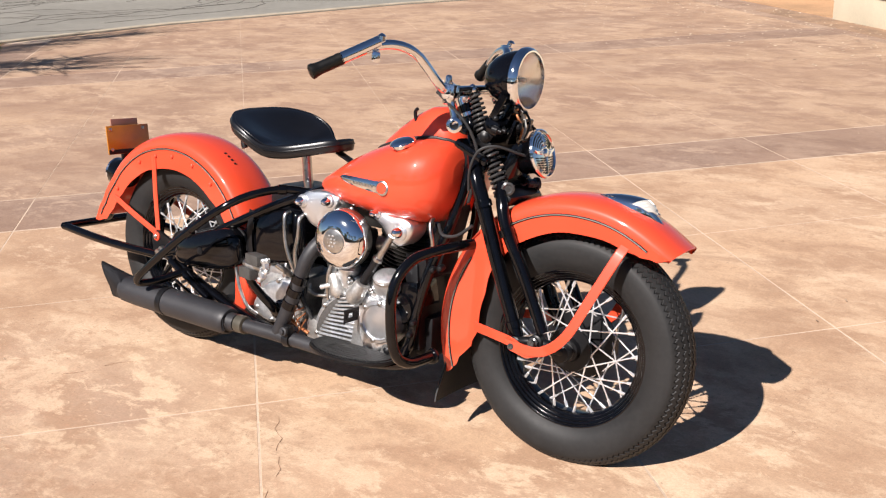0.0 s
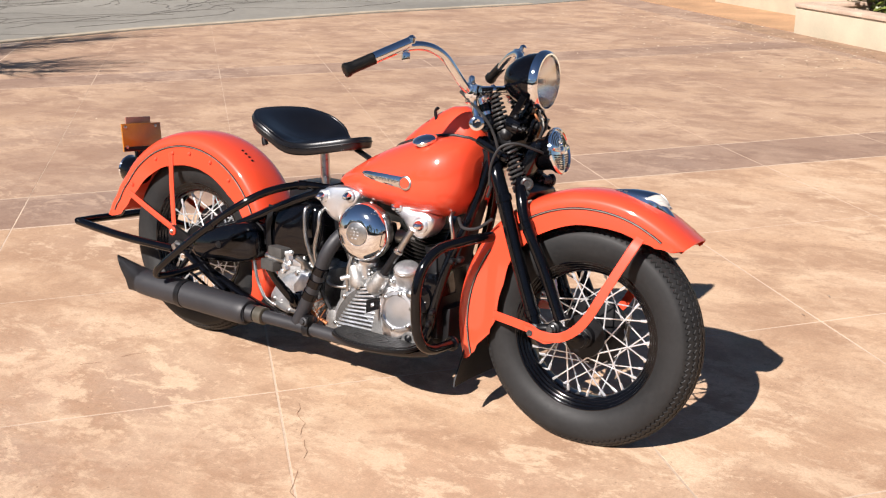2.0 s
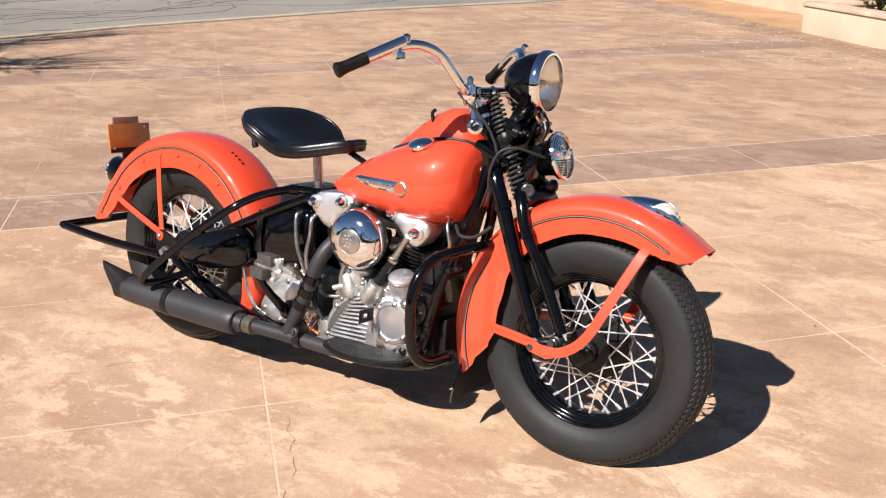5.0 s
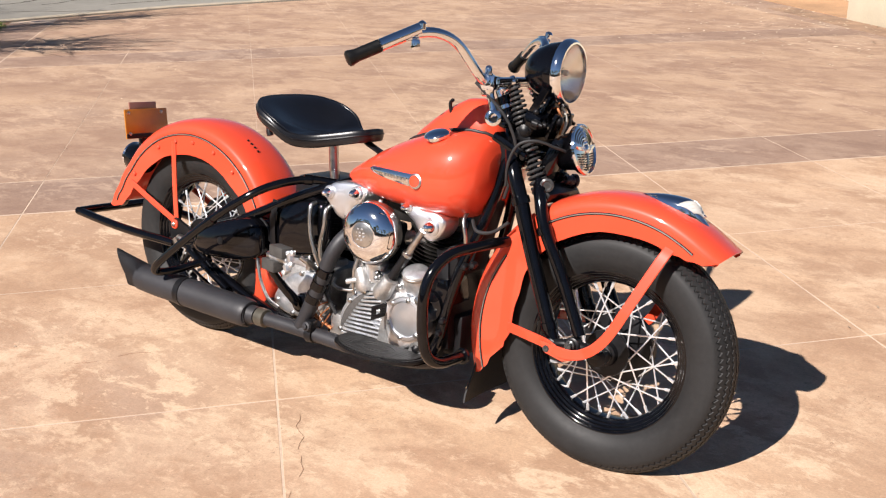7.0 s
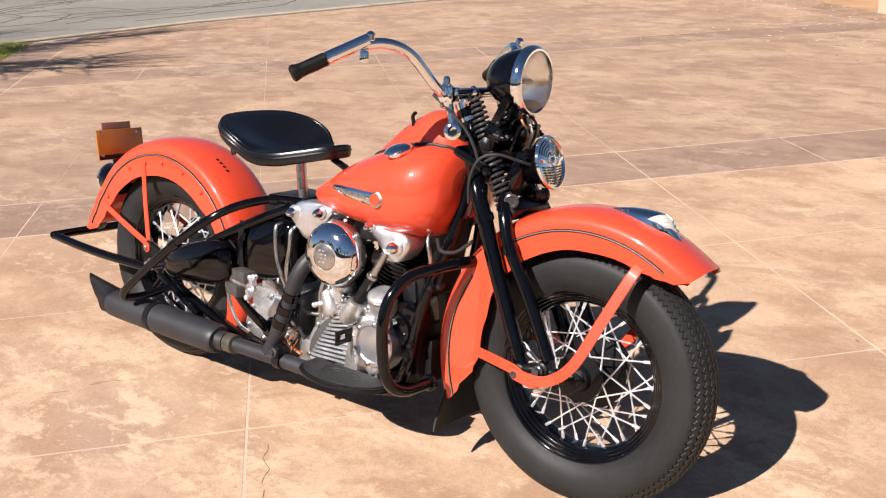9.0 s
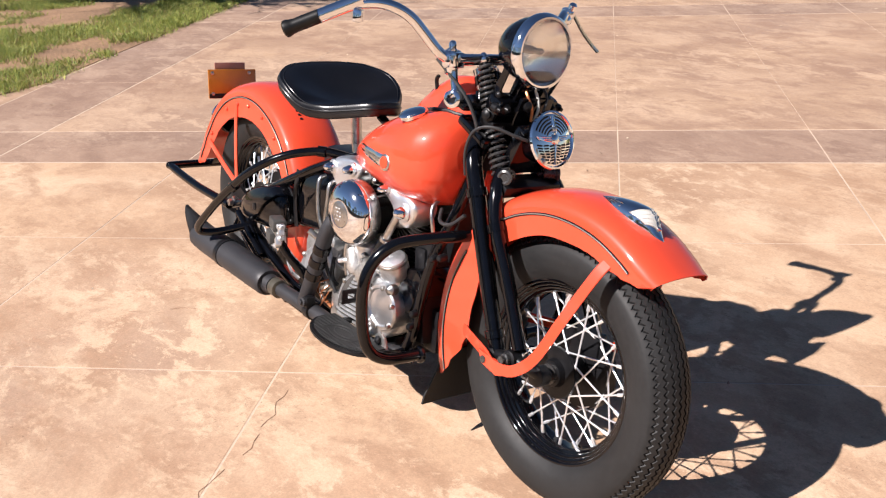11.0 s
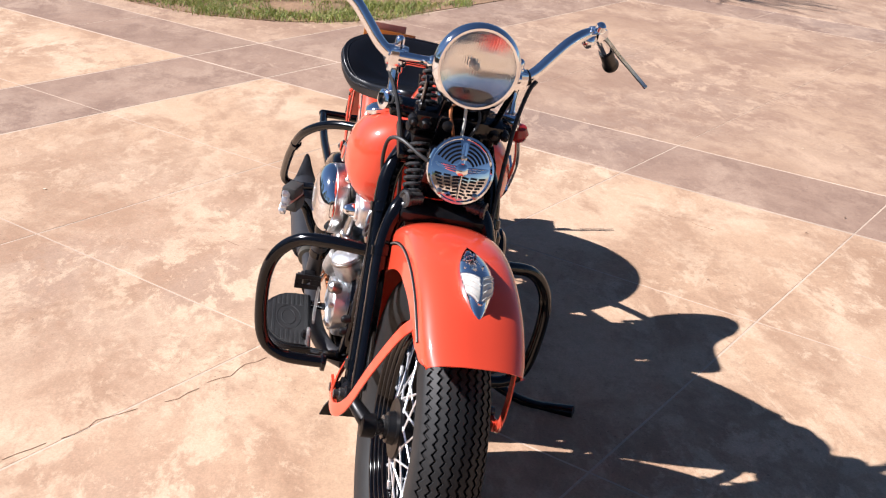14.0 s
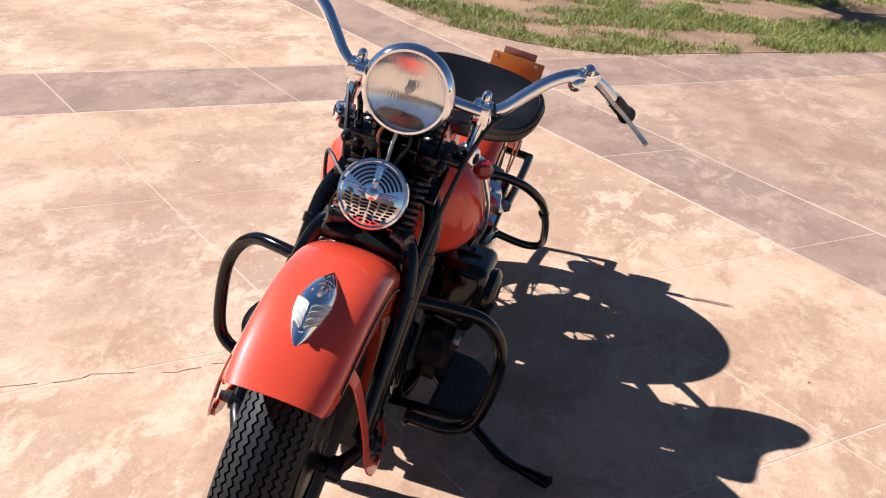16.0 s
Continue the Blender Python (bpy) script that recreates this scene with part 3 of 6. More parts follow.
# springer fork
for sd in (-1, 1):
    part("fork_leg", tube([(1.165, sd * 0.05, 0.885), (1.186, sd * 0.062, 0.835), (1.208, sd * 0.085, 0.785), (1.232, sd * 0.108, 0.735), (1.262, sd * 0.115, 0.67), (1.328, sd * 0.117, 0.50), (1.405, sd * 0.122, 0.32)], 0.0185, 14, radii=[0.014, 0.018, 0.02, 0.0205, 0.02, 0.0185]), BLACK, bike, "gloss black rigid fork leg", True)
    part("spring_leg", tube([(1.288, sd * 0.07, 0.72), (1.308, sd * 0.096, 0.68), (1.338, sd * 0.112, 0.61), (1.402, sd * 0.117, 0.50), (1.472, sd * 0.122, 0.36)], 0.0165, 12), BLACK, bike, "gloss black sprung fork leg", True)
    for p, d, r in (((1.262, sd * 0.115, 0.67), (0.36, 0.01, -0.93), 0.0205), ((1.338, sd * 0.1125, 0.605), (0.45, 0.02, -0.89), 0.0165), ((1.385, sd * 0.121, 0.367), (0.39, 0.02, -0.92), 0.0188)):
        part("leg_collar", lathe([(r, -0.011), (r + 0.004, -0.009), (r + 0.004, 0.009), (r, 0.011)], p, d, 20), BLACK, bike, "black collar on the fork leg", True)
    rk = tube([(1.396, sd * 0.131, 0.320), (1.44, sd * 0.133, 0.334), (1.485, sd * 0.122, 0.332), (1.522, sd * 0.100, 0.318)], 0.014, 14, radii=[0.016, 0.013, 0.014, 0.017])
    for px_, py_, pz_, pr_ in ((1.402, 0.131, 0.320, 0.021), (1.462, 0.131, 0.338, 0.020), (1.520, 0.098, 0.312, 0.024)):
        lathe([(pr_ * 0.7, -0.016), (pr_, -0.013), (pr_, 0.013), (pr_ * 0.7, 0.016)], (px_, sd * py_, pz_), (0, 1, 0), 18, rk)
    part("fork_rocker", rk, SATIN, bike, "black forged axle rocker", True)
    for px, pz in ((1.404, 0.32), (1.462, 0.34)):
        part("rocker_stud", lathe([(0.013, 0), (0.013, 0.018), (0.009, 0.02), (0.009, 0.03), (0.001, 0.031)], (px, sd * 0.138, pz), (0, sd, 0), 12), SPRING, bike, "dark steel stud nut", True)

    def coil(a, b, r, wire, turns, top=1.0):
        a, b = Vector(a), Vector(b)
        ax = (b - a).normalized()
        u = ax.orthogonal().normalized()
        v = ax.cross(u)
        n = int(turns * 14)
        pts = [a + (b - a) * i / n + (u * math.cos(2 * math.pi * i / 14) + v * math.sin(2 * math.pi * i / 14)) * r * (top + (1 - top) * min(1, 2 * i / n)) for i in range(n + 1)]
        return tube(pts, wire, 8, straight=True)

    part("fork_spring", coil((1.180, sd * 0.062, 0.955), (1.222, sd * 0.062, 0.842), 0.0185, 0.0040, 9.5, 0.66), SPRING, bike, "black coil fork spring", True)
    part("fork_spring", coil((1.235, sd * 0.062, 0.815), (1.289, sd * 0.062, 0.698), 0.0208, 0.0042, 9.5), SPRING, bike, "black coil fork spring", True)
    part("spring_rod", tube([(1.178, sd * 0.062, 0.962), (1.295, sd * 0.062, 0.68)], 0.0075, 10, straight=True), SATIN, bike, "black spring rod", True)
    part("spring_cap", lathe([(0.010, -0.004), (0.0125, 0.0), (0.0125, 0.006), (0.009, 0.008), (0.008, 0.014), (0.005, 0.019), (0.001, 0.020)], (1.178, sd * 0.062, 0.959), (-0.4, 0, 0.92), 20), CHROME, bike, "chrome spring cap nut", True)
    part("bridge_knob", lathe([(0.008, -0.02), (0.017, -0.018), (0.019, -0.012), (0.017, -0.006), (0.011, -0.004), (0.011, 0.004), (0.006, 0.006), (0.001, 0.0065)], (1.240, sd * 0.092, 0.845), (0.35, sd, 0), 8), SATIN, bike, "bright spring bridge nut", True)
    part("spring_perch", lathe([(0.009, -0.03), (0.014, -0.028), (0.014, 0.0), (0.018, 0.003), (0.018, 0.010), (0.013, 0.012), (0.009, 0.009), (0.001, 0.0095)], (1.312, sd * 0.076, 0.715), (0.5, sd, 0), 20), SPRING, bike, "black spring bridge knob", True)
    # risers and handlebar clamps
    part("riser", tube([(1.170, sd * 0.128, 0.872), (1.162, sd * 0.129, 0.895), (1.152, sd * 0.13, 0.925), (1.145, sd * 0.131, 0.948)], 0.012, 14, radii=[0.019, 0.011, 0.0095, 0.011, 0.017]), CHROME, bike, "chrome dog-bone handlebar riser", True)
    eye = part("riser_eye", lathe([(0.012, -0.02), (0.021, -0.017), (0.022, 0.0), (0.021, 0.017), (0.015, 0.021), (0.012, 0.021), (0.012, 0.012)], (1.168, sd * 0.130, 0.870), (0.45, sd, 0.05), 22), CHROME, bike, "chrome riser eye", True)
    part("eye_socket", lathe([(0.0122, 0.0), (0.0122, 0.014), (0.001, 0.0145)], (1.168, sd * 0.130, 0.870), (0.45, sd, 0.05), 6), SATIN, eye, "", True)
    bm = lathe([(0.015, -0.022), (0.0205, -0.020), (0.022, -0.014), (0.022, 0.014), (0.0205, 0.020), (0.015, 0.022)], (1.14, sd * 0.13, 0.957), (0, 1, 0), 24)
    block((0.054, 0.036, 0.036), (1.142, sd * 0.13, 0.957), None, 0.006, bm, 2)
    lathe([(0.012, -0.034), (0.0165, -0.030), (0.0165, -0.018), (0.019, -0.014)], (1.143, sd * 0.13, 0.955), (0, 0, 1), 20, bm)
    part("bar_clamp", bm, CHROME, bike, "chrome handlebar clamp", True)
    part("clamp_bolt", lathe([(0.009, -0.02), (0.0125, -0.009), (0.0125, -0.004), (0.0095, -0.003), (0.0095, 0.007), (0.0075, 0.012), (0.004, 0.015), (0.001, 0.0155)], (1.14, sd * 0.13, 0.984), (0, 0, 1), 12), CHROME, bike, "chrome domed clamp bolt", True)
part("fork_crown", block((0.11, 0.21, 0.024), (1.205, 0, 0.80), turn_y(25), 0.008), BLACK, bike, "black lower fork crown", True)
part("clamp_bar", tube([(1.165, -0.13, 0.962), (1.175, 0.0, 0.964), (1.165, 0.13, 0.962)], 0.0105, 16), CHROME, bike, "chrome cross bar between the clamps", True)
part("top_clip", block((0.06, 0.262, 0.016), (1.175, 0, 0.862), turn_y(18), 0.007), BLACK, bike, "black top fork clip", True)
part("spring_bridge", block((0.05, 0.165, 0.028), (1.228, 0, 0.826), turn_y(25), 0.008), SATIN, bike, "black spring bridge", True)
part("lower_bridge", block((0.052, 0.175, 0.03), (1.302, 0, 0.69), turn_y(25), 0.008), SATIN, bike, "black lower spring bridge", True)
part("fork_stem", lathe([(0.032, -0.02), (0.032, 0.03), (0.02, 0.034), (0.02, 0.05), (0.012, 0.056), (0.001, 0.058)], (1.128, 0, 0.905), (-0.43, 0, 0.9), 20), CHROME, bike, "chrome stem nut", True)

BAR = [(1.140, 0.0, 0.955), (1.140, 0.06, 0.955), (1.140, 0.130, 0.955), (1.135, 0.165, 0.972), (1.122, 0.198, 1.008), (1.108, 0.230, 1.042), (1.092, 0.266, 1.062), (1.068, 0.305, 1.068), (1.032, 0.346, 1.056), (0.988, 0.398, 1.026), (0.943, 0.450, 0.992)]
BAR_L = BAR[:6] + [(1.090, 0.262, 1.063), (1.062, 0.292, 1.068), (1.022, 0.325, 1.056), (0.972, 0.368, 1.022), (0.918, 0.410, 0.984)]
part("handlebar", tube([(x, -y, z) for x, y, z in BAR[:0:-1]] + BAR_L, 0.0127, 16), CHROME, bike, "bright chrome swept handlebar", True)
for sd in (-1, 1):
    side = [Vector((x, sd * y, z)) for x, y, z in (BAR if sd < 0 else BAR_L)]
    d = (side[-1] - side[-2]).normalized()
    e = side[-1]
    part("grip", lathe([(0.0125, -0.078), (0.0158, -0.078), (0.0162, -0.072), (0.0160, -0.02), (0.0172, -0.010), (0.0195, -0.002), (0.0195, 0.005), (0.014, 0.009), (0.001, 0.0095)], e, d, 24), GRIP, bike, "black rubber handlebar grip", True)
    if sd < 0:
        part("bar_sleeve", lathe([(0.013, -0.185), (0.0158, -0.184), (0.0158, -0.08), (0.013, -0.079)], e, d, 24), CHROME, bike, "chrome control sleeve", True)
# right bar control
part("dip_switch", block((0.03, 0.022, 0.028), (1.045, -0.33, 1.036), Matrix.Rotation(radians(-50), 3, "Z"), 0.006), CHROME, bike, "chrome dip switch under the handlebar", True)
part("throttle_stud", lathe([(0.012, 0), (0.012, 0.012), (0.006, 0.018), (0.001, 0.02)], (1.055, -0.322, 1.075), (0, 0, 1), 14), CHROME, bike, "chrome throttle stud", True)
# left lever
lv = part("clutch_lever", flat_bar([(1.068, 0.312, 1.072), (1.062, 0.335, 1.057), (1.050, 0.370, 1.032), (1.041, 0.402, 1.011), (1.036, 0.436, 0.988), (1.037, 0.459, 0.972)], 0.009, 0.0055, out=(1, 0.2, 0.3)), NICKEL, bike, "worn steel hand lever", True)
part("lever_tip", lathe([(0.001, -0.0035), (0.0045, -0.003), (0.0056, 0.0), (0.0045, 0.003), (0.001, 0.0035)], (1.037, 0.459, 0.972), (1, 0.2, 0.3), 16), NICKEL, lv, "", True)
part("lever_clamp", block((0.036, 0.042, 0.03), (1.062, 0.305, 1.07), Matrix.Rotation(radians(40), 3, "Z"), 0.011), CHROME, lv, "bright lever clamp", True)
part("lever_bolt", lathe([(0.011, 0), (0.011, 0.013), (0.006, 0.018), (0.001, 0.019)], (1.076, 0.302, 1.080), (0.4, 0, 1), 12), CHROME, lv, "chrome lever pivot", True)
part("lever_bolt", lathe([(0.012, -0.012), (0.015, -0.006), (0.015, 0.004), (0.009, 0.011), (0.001, 0.013)], (1.078, 0.285, 1.052), (1, 0.2, -0.2), 14), CHROME, lv, "chrome lever clamp bolt", True)
part("clutch_cable", tube([(1.15, 0.17, 0.96), (1.165, 0.155, 0.94), (1.20, 0.135, 0.88), (1.24, 0.122, 0.79), (1.29, 0.112, 0.68), (1.34, 0.11, 0.55), (1.385, 0.11, 0.40)], 0.005, 8), CABLE, bike, "black control cable", True)
part("cable_tie", lathe([(0.014, -0.008), (0.017, -0.006), (0.017, 0.006), (0.0125, 0.008)], (1.139, 0.150, 0.962), (-0.1, 0.9, 0.4), 16), CABLE, bike, "black cable clip", True)
part("throttle_cable", tube([(1.12, -0.155, 0.955), (1.15, -0.14, 0.925), (1.195, -0.118, 0.875), (1.222, -0.10, 0.81), (1.215, -0.085, 0.74), (1.19, -0.07, 0.66)], 0.0045, 8), CABLE, bike, "black control cable", True)
part("horn_wire", tube([(1.215, -0.115, 0.70), (1.222, -0.128, 0.76), (1.245, -0.128, 0.81), (1.285, -0.11, 0.825), (1.325, -0.075, 0.812), (1.345, -0.04, 0.80)], 0.004, 8), CABLE, bike, "black horn wire", True)

part("fork_casting", block((0.05, 0.185, 0.04), (1.255, 0, 0.872), turn_y(20), 0.012), BLACK, bike, "black lamp and horn mounting casting", True)
part("casting_web", block((0.03, 0.10, 0.10), (1.275, 0, 0.905), turn_y(24), 0.012), BLACK, bike, "black web behind the headlamp", True)
part("casting_web", block((0.035, 0.12, 0.12), (1.300, 0, 0.775), turn_y(24), 0.012), BLACK, bike, "black web behind the horn", True)
for y, r in ((-0.094, 0.010), (-0.070, 0.0135), (0.072, 0.0135), (0.096, 0.010)):
    part("casting_boss", lathe([(r * 0.7, -0.012), (r, -0.009), (r, 0.007), (r * 0.6, 0.010), (r * 0.45, 0.018), (0.001, 0.019)], (1.272, y, 0.866), (1, 0, -0.2), 16), SATIN, bike, "black bolt boss", True)
for y, z in ((-0.03, 0.858), (0.02, 0.882), (0.036, 0.862)):
    part("casting_bolt", lathe([(0.009, -0.008), (0.009, 0.006), (0.005, 0.009), (0.001, 0.0095)], (1.284, y, z), (1, 0, 0.2), 8), NICKEL, bike, "small bright bolt", True)
# added black bar: stands in for the shade between neck and fork
part("neck_filler", flat_bar([(1.150, 0, 0.79), (1.122, 0, 0.69), (1.090, 0, 0.56), (1.062, 0, 0.44)], 0.055, 0.075, out=(0, 1, 0)), SATIN, bike, "black filler behind the steering head, added to darken the gap")
# added black block: makes the shaded gap before the engine read dark
part("front_filler", block((0.05, 0.18, 0.26), (1.030, 0, 0.335), turn_y(-5), 0.016), SATIN, bike, "black filler ahead of the crankcase, standing in for shade")

# headlamp
HC = Vector((1.303, 0.0, 0.997))
hl = part("headlamp", lathe([(0.001, -0.122), (0.02, -0.119), (0.042, -0.107), (0.061, -0.082), (0.074, -0.05), (0.08, -0.016), (0.081, 0.0)], HC, (1, 0, 0), 48, shut=False), BLACK, bike, "black bullet headlamp with chrome rim", True)
part("headlamp_rim", lathe([(0.081, -0.016), (0.0862, -0.012), (0.0875, -0.004), (0.085, 0.006), (0.079, 0.012), (0.0745, 0.012), (0.0745, 0.004), (0.079, -0.01)], HC, (1, 0, 0), 64, wrap=True), CHROME, hl, "chrome headlamp rim", True)
GLASS = bpy.data.materials.new("lamp_glass")
GLASS.use_nodes = True
gn = GLASS.node_tree
gn.nodes.remove(gn.nodes["Principled BSDF"])
clear, shine, both = gn.nodes.new("ShaderNodeBsdfTransparent"), gn.nodes.new("ShaderNodeBsdfGlossy"), gn.nodes.new("ShaderNodeMixShader")
clear.inputs["Color"].default_value = (0.98, 0.98, 0.97, 1)
shine.inputs["Roughness"].default_value = 0.05
edge = gn.nodes.new("ShaderNodeLayerWeight")
edge.inputs["Blend"].default_value = 0.3
fres = gn.nodes.new("ShaderNodeMapRange")
fres.inputs["To Min"].default_value, fres.inputs["To Max"].default_value = 0.02, 0.22
gn.links.new(edge.outputs["Facing"], fres.inputs["Value"])
haze, milk = gn.nodes.new("ShaderNodeBsdfDiffuse"), gn.nodes.new("ShaderNodeMixShader")
haze.inputs["Color"].default_value = (0.85, 0.86, 0.84, 1)
milk.inputs[0].default_value = 0.035
gn.links.new(clear.outputs[0], milk.inputs[1])
gn.links.new(haze.outputs[0], milk.inputs[2])
gn.links.new(fres.outputs[0], both.inputs[0])
gn.links.new(milk.outputs[0], both.inputs[1])
gn.links.new(shine.outputs[0], both.inputs[2])
gn.links.new(both.outputs[0], gn.nodes["Material Output"].inputs["Surface"])
SILVER = material("silvered_bowl", (0.97, 0.97, 0.97), 0.12, metal=1.0)
gn = SILVER.node_tree
gw = gn.nodes.new("ShaderNodeTexWave")
gw.bands_direction = "Y"
gw.inputs["Scale"].default_value, gw.inputs["Distortion"].default_value, gw.inputs["Detail Scale"].default_value = 58, 2.2, 2.0
gt = gn.nodes.new("ShaderNodeTexCoord")
gu = gn.nodes.new("ShaderNodeBump")
gu.inputs["Strength"].default_value, gu.inputs["Distance"].default_value = 0.28, 0.0007
gn.links.new(gt.outputs["Object"], gw.inputs["Vector"])
gn.links.new(gw.outputs["Color"], gu.inputs["Height"])
gn.links.new(gu.outputs[0], gn.nodes["Principled BSDF"].inputs["Normal"])
lens = part("headlamp_lens", lathe([(0.0755, 0.004), (0.072, 0.010), (0.06, 0.016), (0.04, 0.021), (0.02, 0.0235), (0.0003, 0.024), (0.0003, 0.0205), (0.02, 0.020), (0.04, 0.0175), (0.06, 0.0125), (0.0715, 0.0065), (0.0745, 0.001)], HC, (1, 0, 0), 64, wrap=True), GLASS, hl, "clear fluted headlamp glass", True)
lens.visible_shadow = False
part("reflector_bowl", lathe([(0.075, 0.001), (0.07, -0.0025), (0.06, -0.0085), (0.048, -0.0145), (0.034, -0.0195), (0.018, -0.0228), (0.006, -0.0238), (0.001, -0.024)], HC, (1, 0, 0), 48, shut=False), SILVER, hl, "silvered reflector bowl", True)
part("bulb", lathe([(0.006, -0.024), (0.007, -0.018), (0.008, -0.011), (0.006, -0.004), (0.001, -0.001)], HC, (1, 0, 0), 16), WHITE, hl, "", True)
part("headlamp_bracket", tube([(1.20, 0, 0.87), (1.24, 0, 0.885), (1.265, 0, 0.915)], 0.014, 10), BLACK, hl, "", True)
for sd in (-1, 1):
    part("headlamp_arm", flat_bar([(1.20, sd * 0.05, 0.835), (1.235, sd * 0.075, 0.87), (1.285, sd * 0.086, 0.955)], 0.02, 0.006), BLACK, hl, "", True)
part("bracket_bolt", lathe([(0.007, -0.006), (0.0085, 0.004), (0.005, 0.008), (0.001, 0.009)], (1.262, -0.08, 0.895), (0, -1, 0), 10), SATIN, hl, "", True)

# horn with a pierced chrome face
HN = Vector((1.362, 0.0, 0.808))
HA = Vector((1, 0, 0.30)).normalized()
hn = part("horn", lathe([(0.001, -0.075), (0.035, -0.07), (0.045, -0.05), (0.05, -0.02), (0.062, -0.008), (0.0655, 0.0), (0.064, 0.002), (0.001, 0.002)], HN, HA, 48), BLACK, bike, "black horn with chrome grille face", True)
part("horn_rim", lathe([(0.0655, 0.0), (0.0675, 0.004), (0.066, 0.010), (0.062, 0.011), (0.060, 0.008), (0.061, 0.002)], HN, HA, 56, wrap=True), CHROME, hn, "chrome horn rim", True)
part("horn_face", lathe([(0.0615, 0.002), (0.0615, 0.006), (0.05, 0.0095), (0.03, 0.013), (0.01, 0.0145), (0.001, 0.0146)], HN, HA, 56), CHROME, hn, "domed chrome horn grille", True)
face = Matrix.Translation(HN) @ HA.to_track_quat("X", "Z").to_matrix().to_4x4()


def horn_piece(bm):
    bmesh.ops.transform(bm, matrix=face, verts=bm.verts)
    return bm


def dome(y, z):
    r = math.hypot(y, z)
    return lerp_linear([(0.0, 0.0146), (0.01, 0.0145), (0.03, 0.013), (0.05, 0.0095), (0.0615, 0.006)], r)[0]


for r in (0.024, 0.0315, 0.039, 0.0465, 0.054):
    for a0, a1 in ((24, 80), (100, 156)):
        arc = [(dome(r * math.cos(radians(a)), r * math.sin(radians(a))), r * math.cos(radians(a)), r * math.sin(radians(a))) for a in range(a0, a1 + 1, 7)]
        part("grille_slot", horn_piece(flat_bar(arc, 0.0042, 0.0012, n=1, out=(1, 0, 0))), SATIN, hn, "", True)
for k in range(7):
    z = -0.0125 - 0.0064 * k
    w = math.sqrt(0.0575 ** 2 - z * z)
    n = 3 if k < 5 else 2
    for s in (-1, 1):
        for c in range(n):
            y0, y1 = 0.003 + (w - 0.004) * c / n, 0.003 + (w - 0.004) * (c + 1) / n - 0.0042
            tilt = -0.002 + 0.002 * c
            part("grille_slot", horn_piece(flat_bar([(dome(s * y0, z), s * y0, z), (dome(s * (y0 + y1) / 2, z) + 0.0002, s * (y0 + y1) / 2, z + tilt / 2), (dome(s * y1, z), s * y1, z + tilt)], 0.0040, 0.0016, n=2, out=(1, 0, 0))), SATIN, hn, "", True)
crest = [(-0.056, 0.010), (-0.03, 0.009), (-0.011, 0.013), (-0.007, 0.020), (-0.005, 0.054), (0.005, 0.054), (0.007, 0.020), (0.011, 0.013), (0.03, 0.009), (0.056, 0.010), (0.048, 0.001), (0.022, -0.004), (0.0, -0.009), (-0.022, -0.004), (-0.048, 0.001)]
part("grille_crest", horn_piece(plate_shape([(0.0105, y, z) for y, z in crest], 0.004, 0, bevel=0.0015)), CHROME, hn, "chrome winged crest plate", True)
part("crest_boss", horn_piece(lathe([(0.013, 0.0), (0.0125, 0.003), (0.009, 0.0058), (0.004, 0.0072), (0.001, 0.0074)], (0.013, 0.0, 0.001), (1, 0, 0), 24)), CHROME, hn, "domed chrome crest boss", True)
part("crest_spine", horn_piece(tube([(0.0115, 0, 0.053), (0.0155, 0, 0.03), (0.0165, 0, 0.014)], 0.0032, 8, 3)), CHROME, hn, "", True)
part("crest_spine", horn_piece(tube([(0.0155, 0, -0.010), (0.0135, 0, -0.032), (0.0095, 0, -0.056)], 0.0026, 8, 3)), CHROME, hn, "", True)
for s in (-1, 1):
    for k in range(3):
        part("crest_feather", horn_piece(tube([(0.0155, s * 0.012, 0.006 - 0.0048 * k), (0.0148, s * (0.028 - 0.003 * k), 0.0068 - 0.0044 * k), (0.0125, s * (0.049 - 0.008 * k), 0.0082 - 0.0038 * k)], 0.0017, 6, 3)), CHROME, hn, "", True)
for y, z in ((0.0, 0.024), (0.036, -0.046), (-0.036, -0.046)):
    part("face_screw", horn_piece(lathe([(0.006, 0.0), (0.006, 0.004), (0.003, 0.006), (0.001, 0.0062)], (dome(y, z), y, z), (1, 0, 0), 14)), NICKEL, hn, "", True)
part("horn_bracket", tube([(1.27, 0, 0.78), (1.30, 0, 0.79)], 0.012, 8, straight=True), BLACK, hn, "", True)
part("fork_lock_plate", block((0.01, 0.10, 0.07), (1.292, 0, 0.86), turn_y(20), 0.003), BLACK, bike, "black fork shroud plate", True)
part("wiring_nut", lathe([(0.012, 0), (0.012, 0.02), (0.006, 0.024)], (1.29, -0.03, 0.875), (1, 0, 0), 10), SATIN, bike, "black wiring nut", True)
for k in range(3):
    y = -0.02 + 0.02 * k
    part("lamp_wire", tube([(1.27, y, 0.93), (1.30, y * 1.5, 0.90), (1.31, y, 0.87), (1.30, y * 0.5, 0.84)], 0.0035, 6), (COPPER, WHITE, CABLE)[k], bike, "thin lamp wire", True)

# fender lamp
FL_A, FL_B = 86.5, 59.0


def lamp_height(u):
    return lerp_linear([(0.0, 0.003), (0.12, 0.010), (0.28, 0.019), (0.45, 0.027), (0.58, 0.0325), (0.66, 0.0335), (0.73, 0.030), (0.80, 0.021), (0.87, 0.011), (0.94, 0.005), (1.0, 0.002)], u)[0]


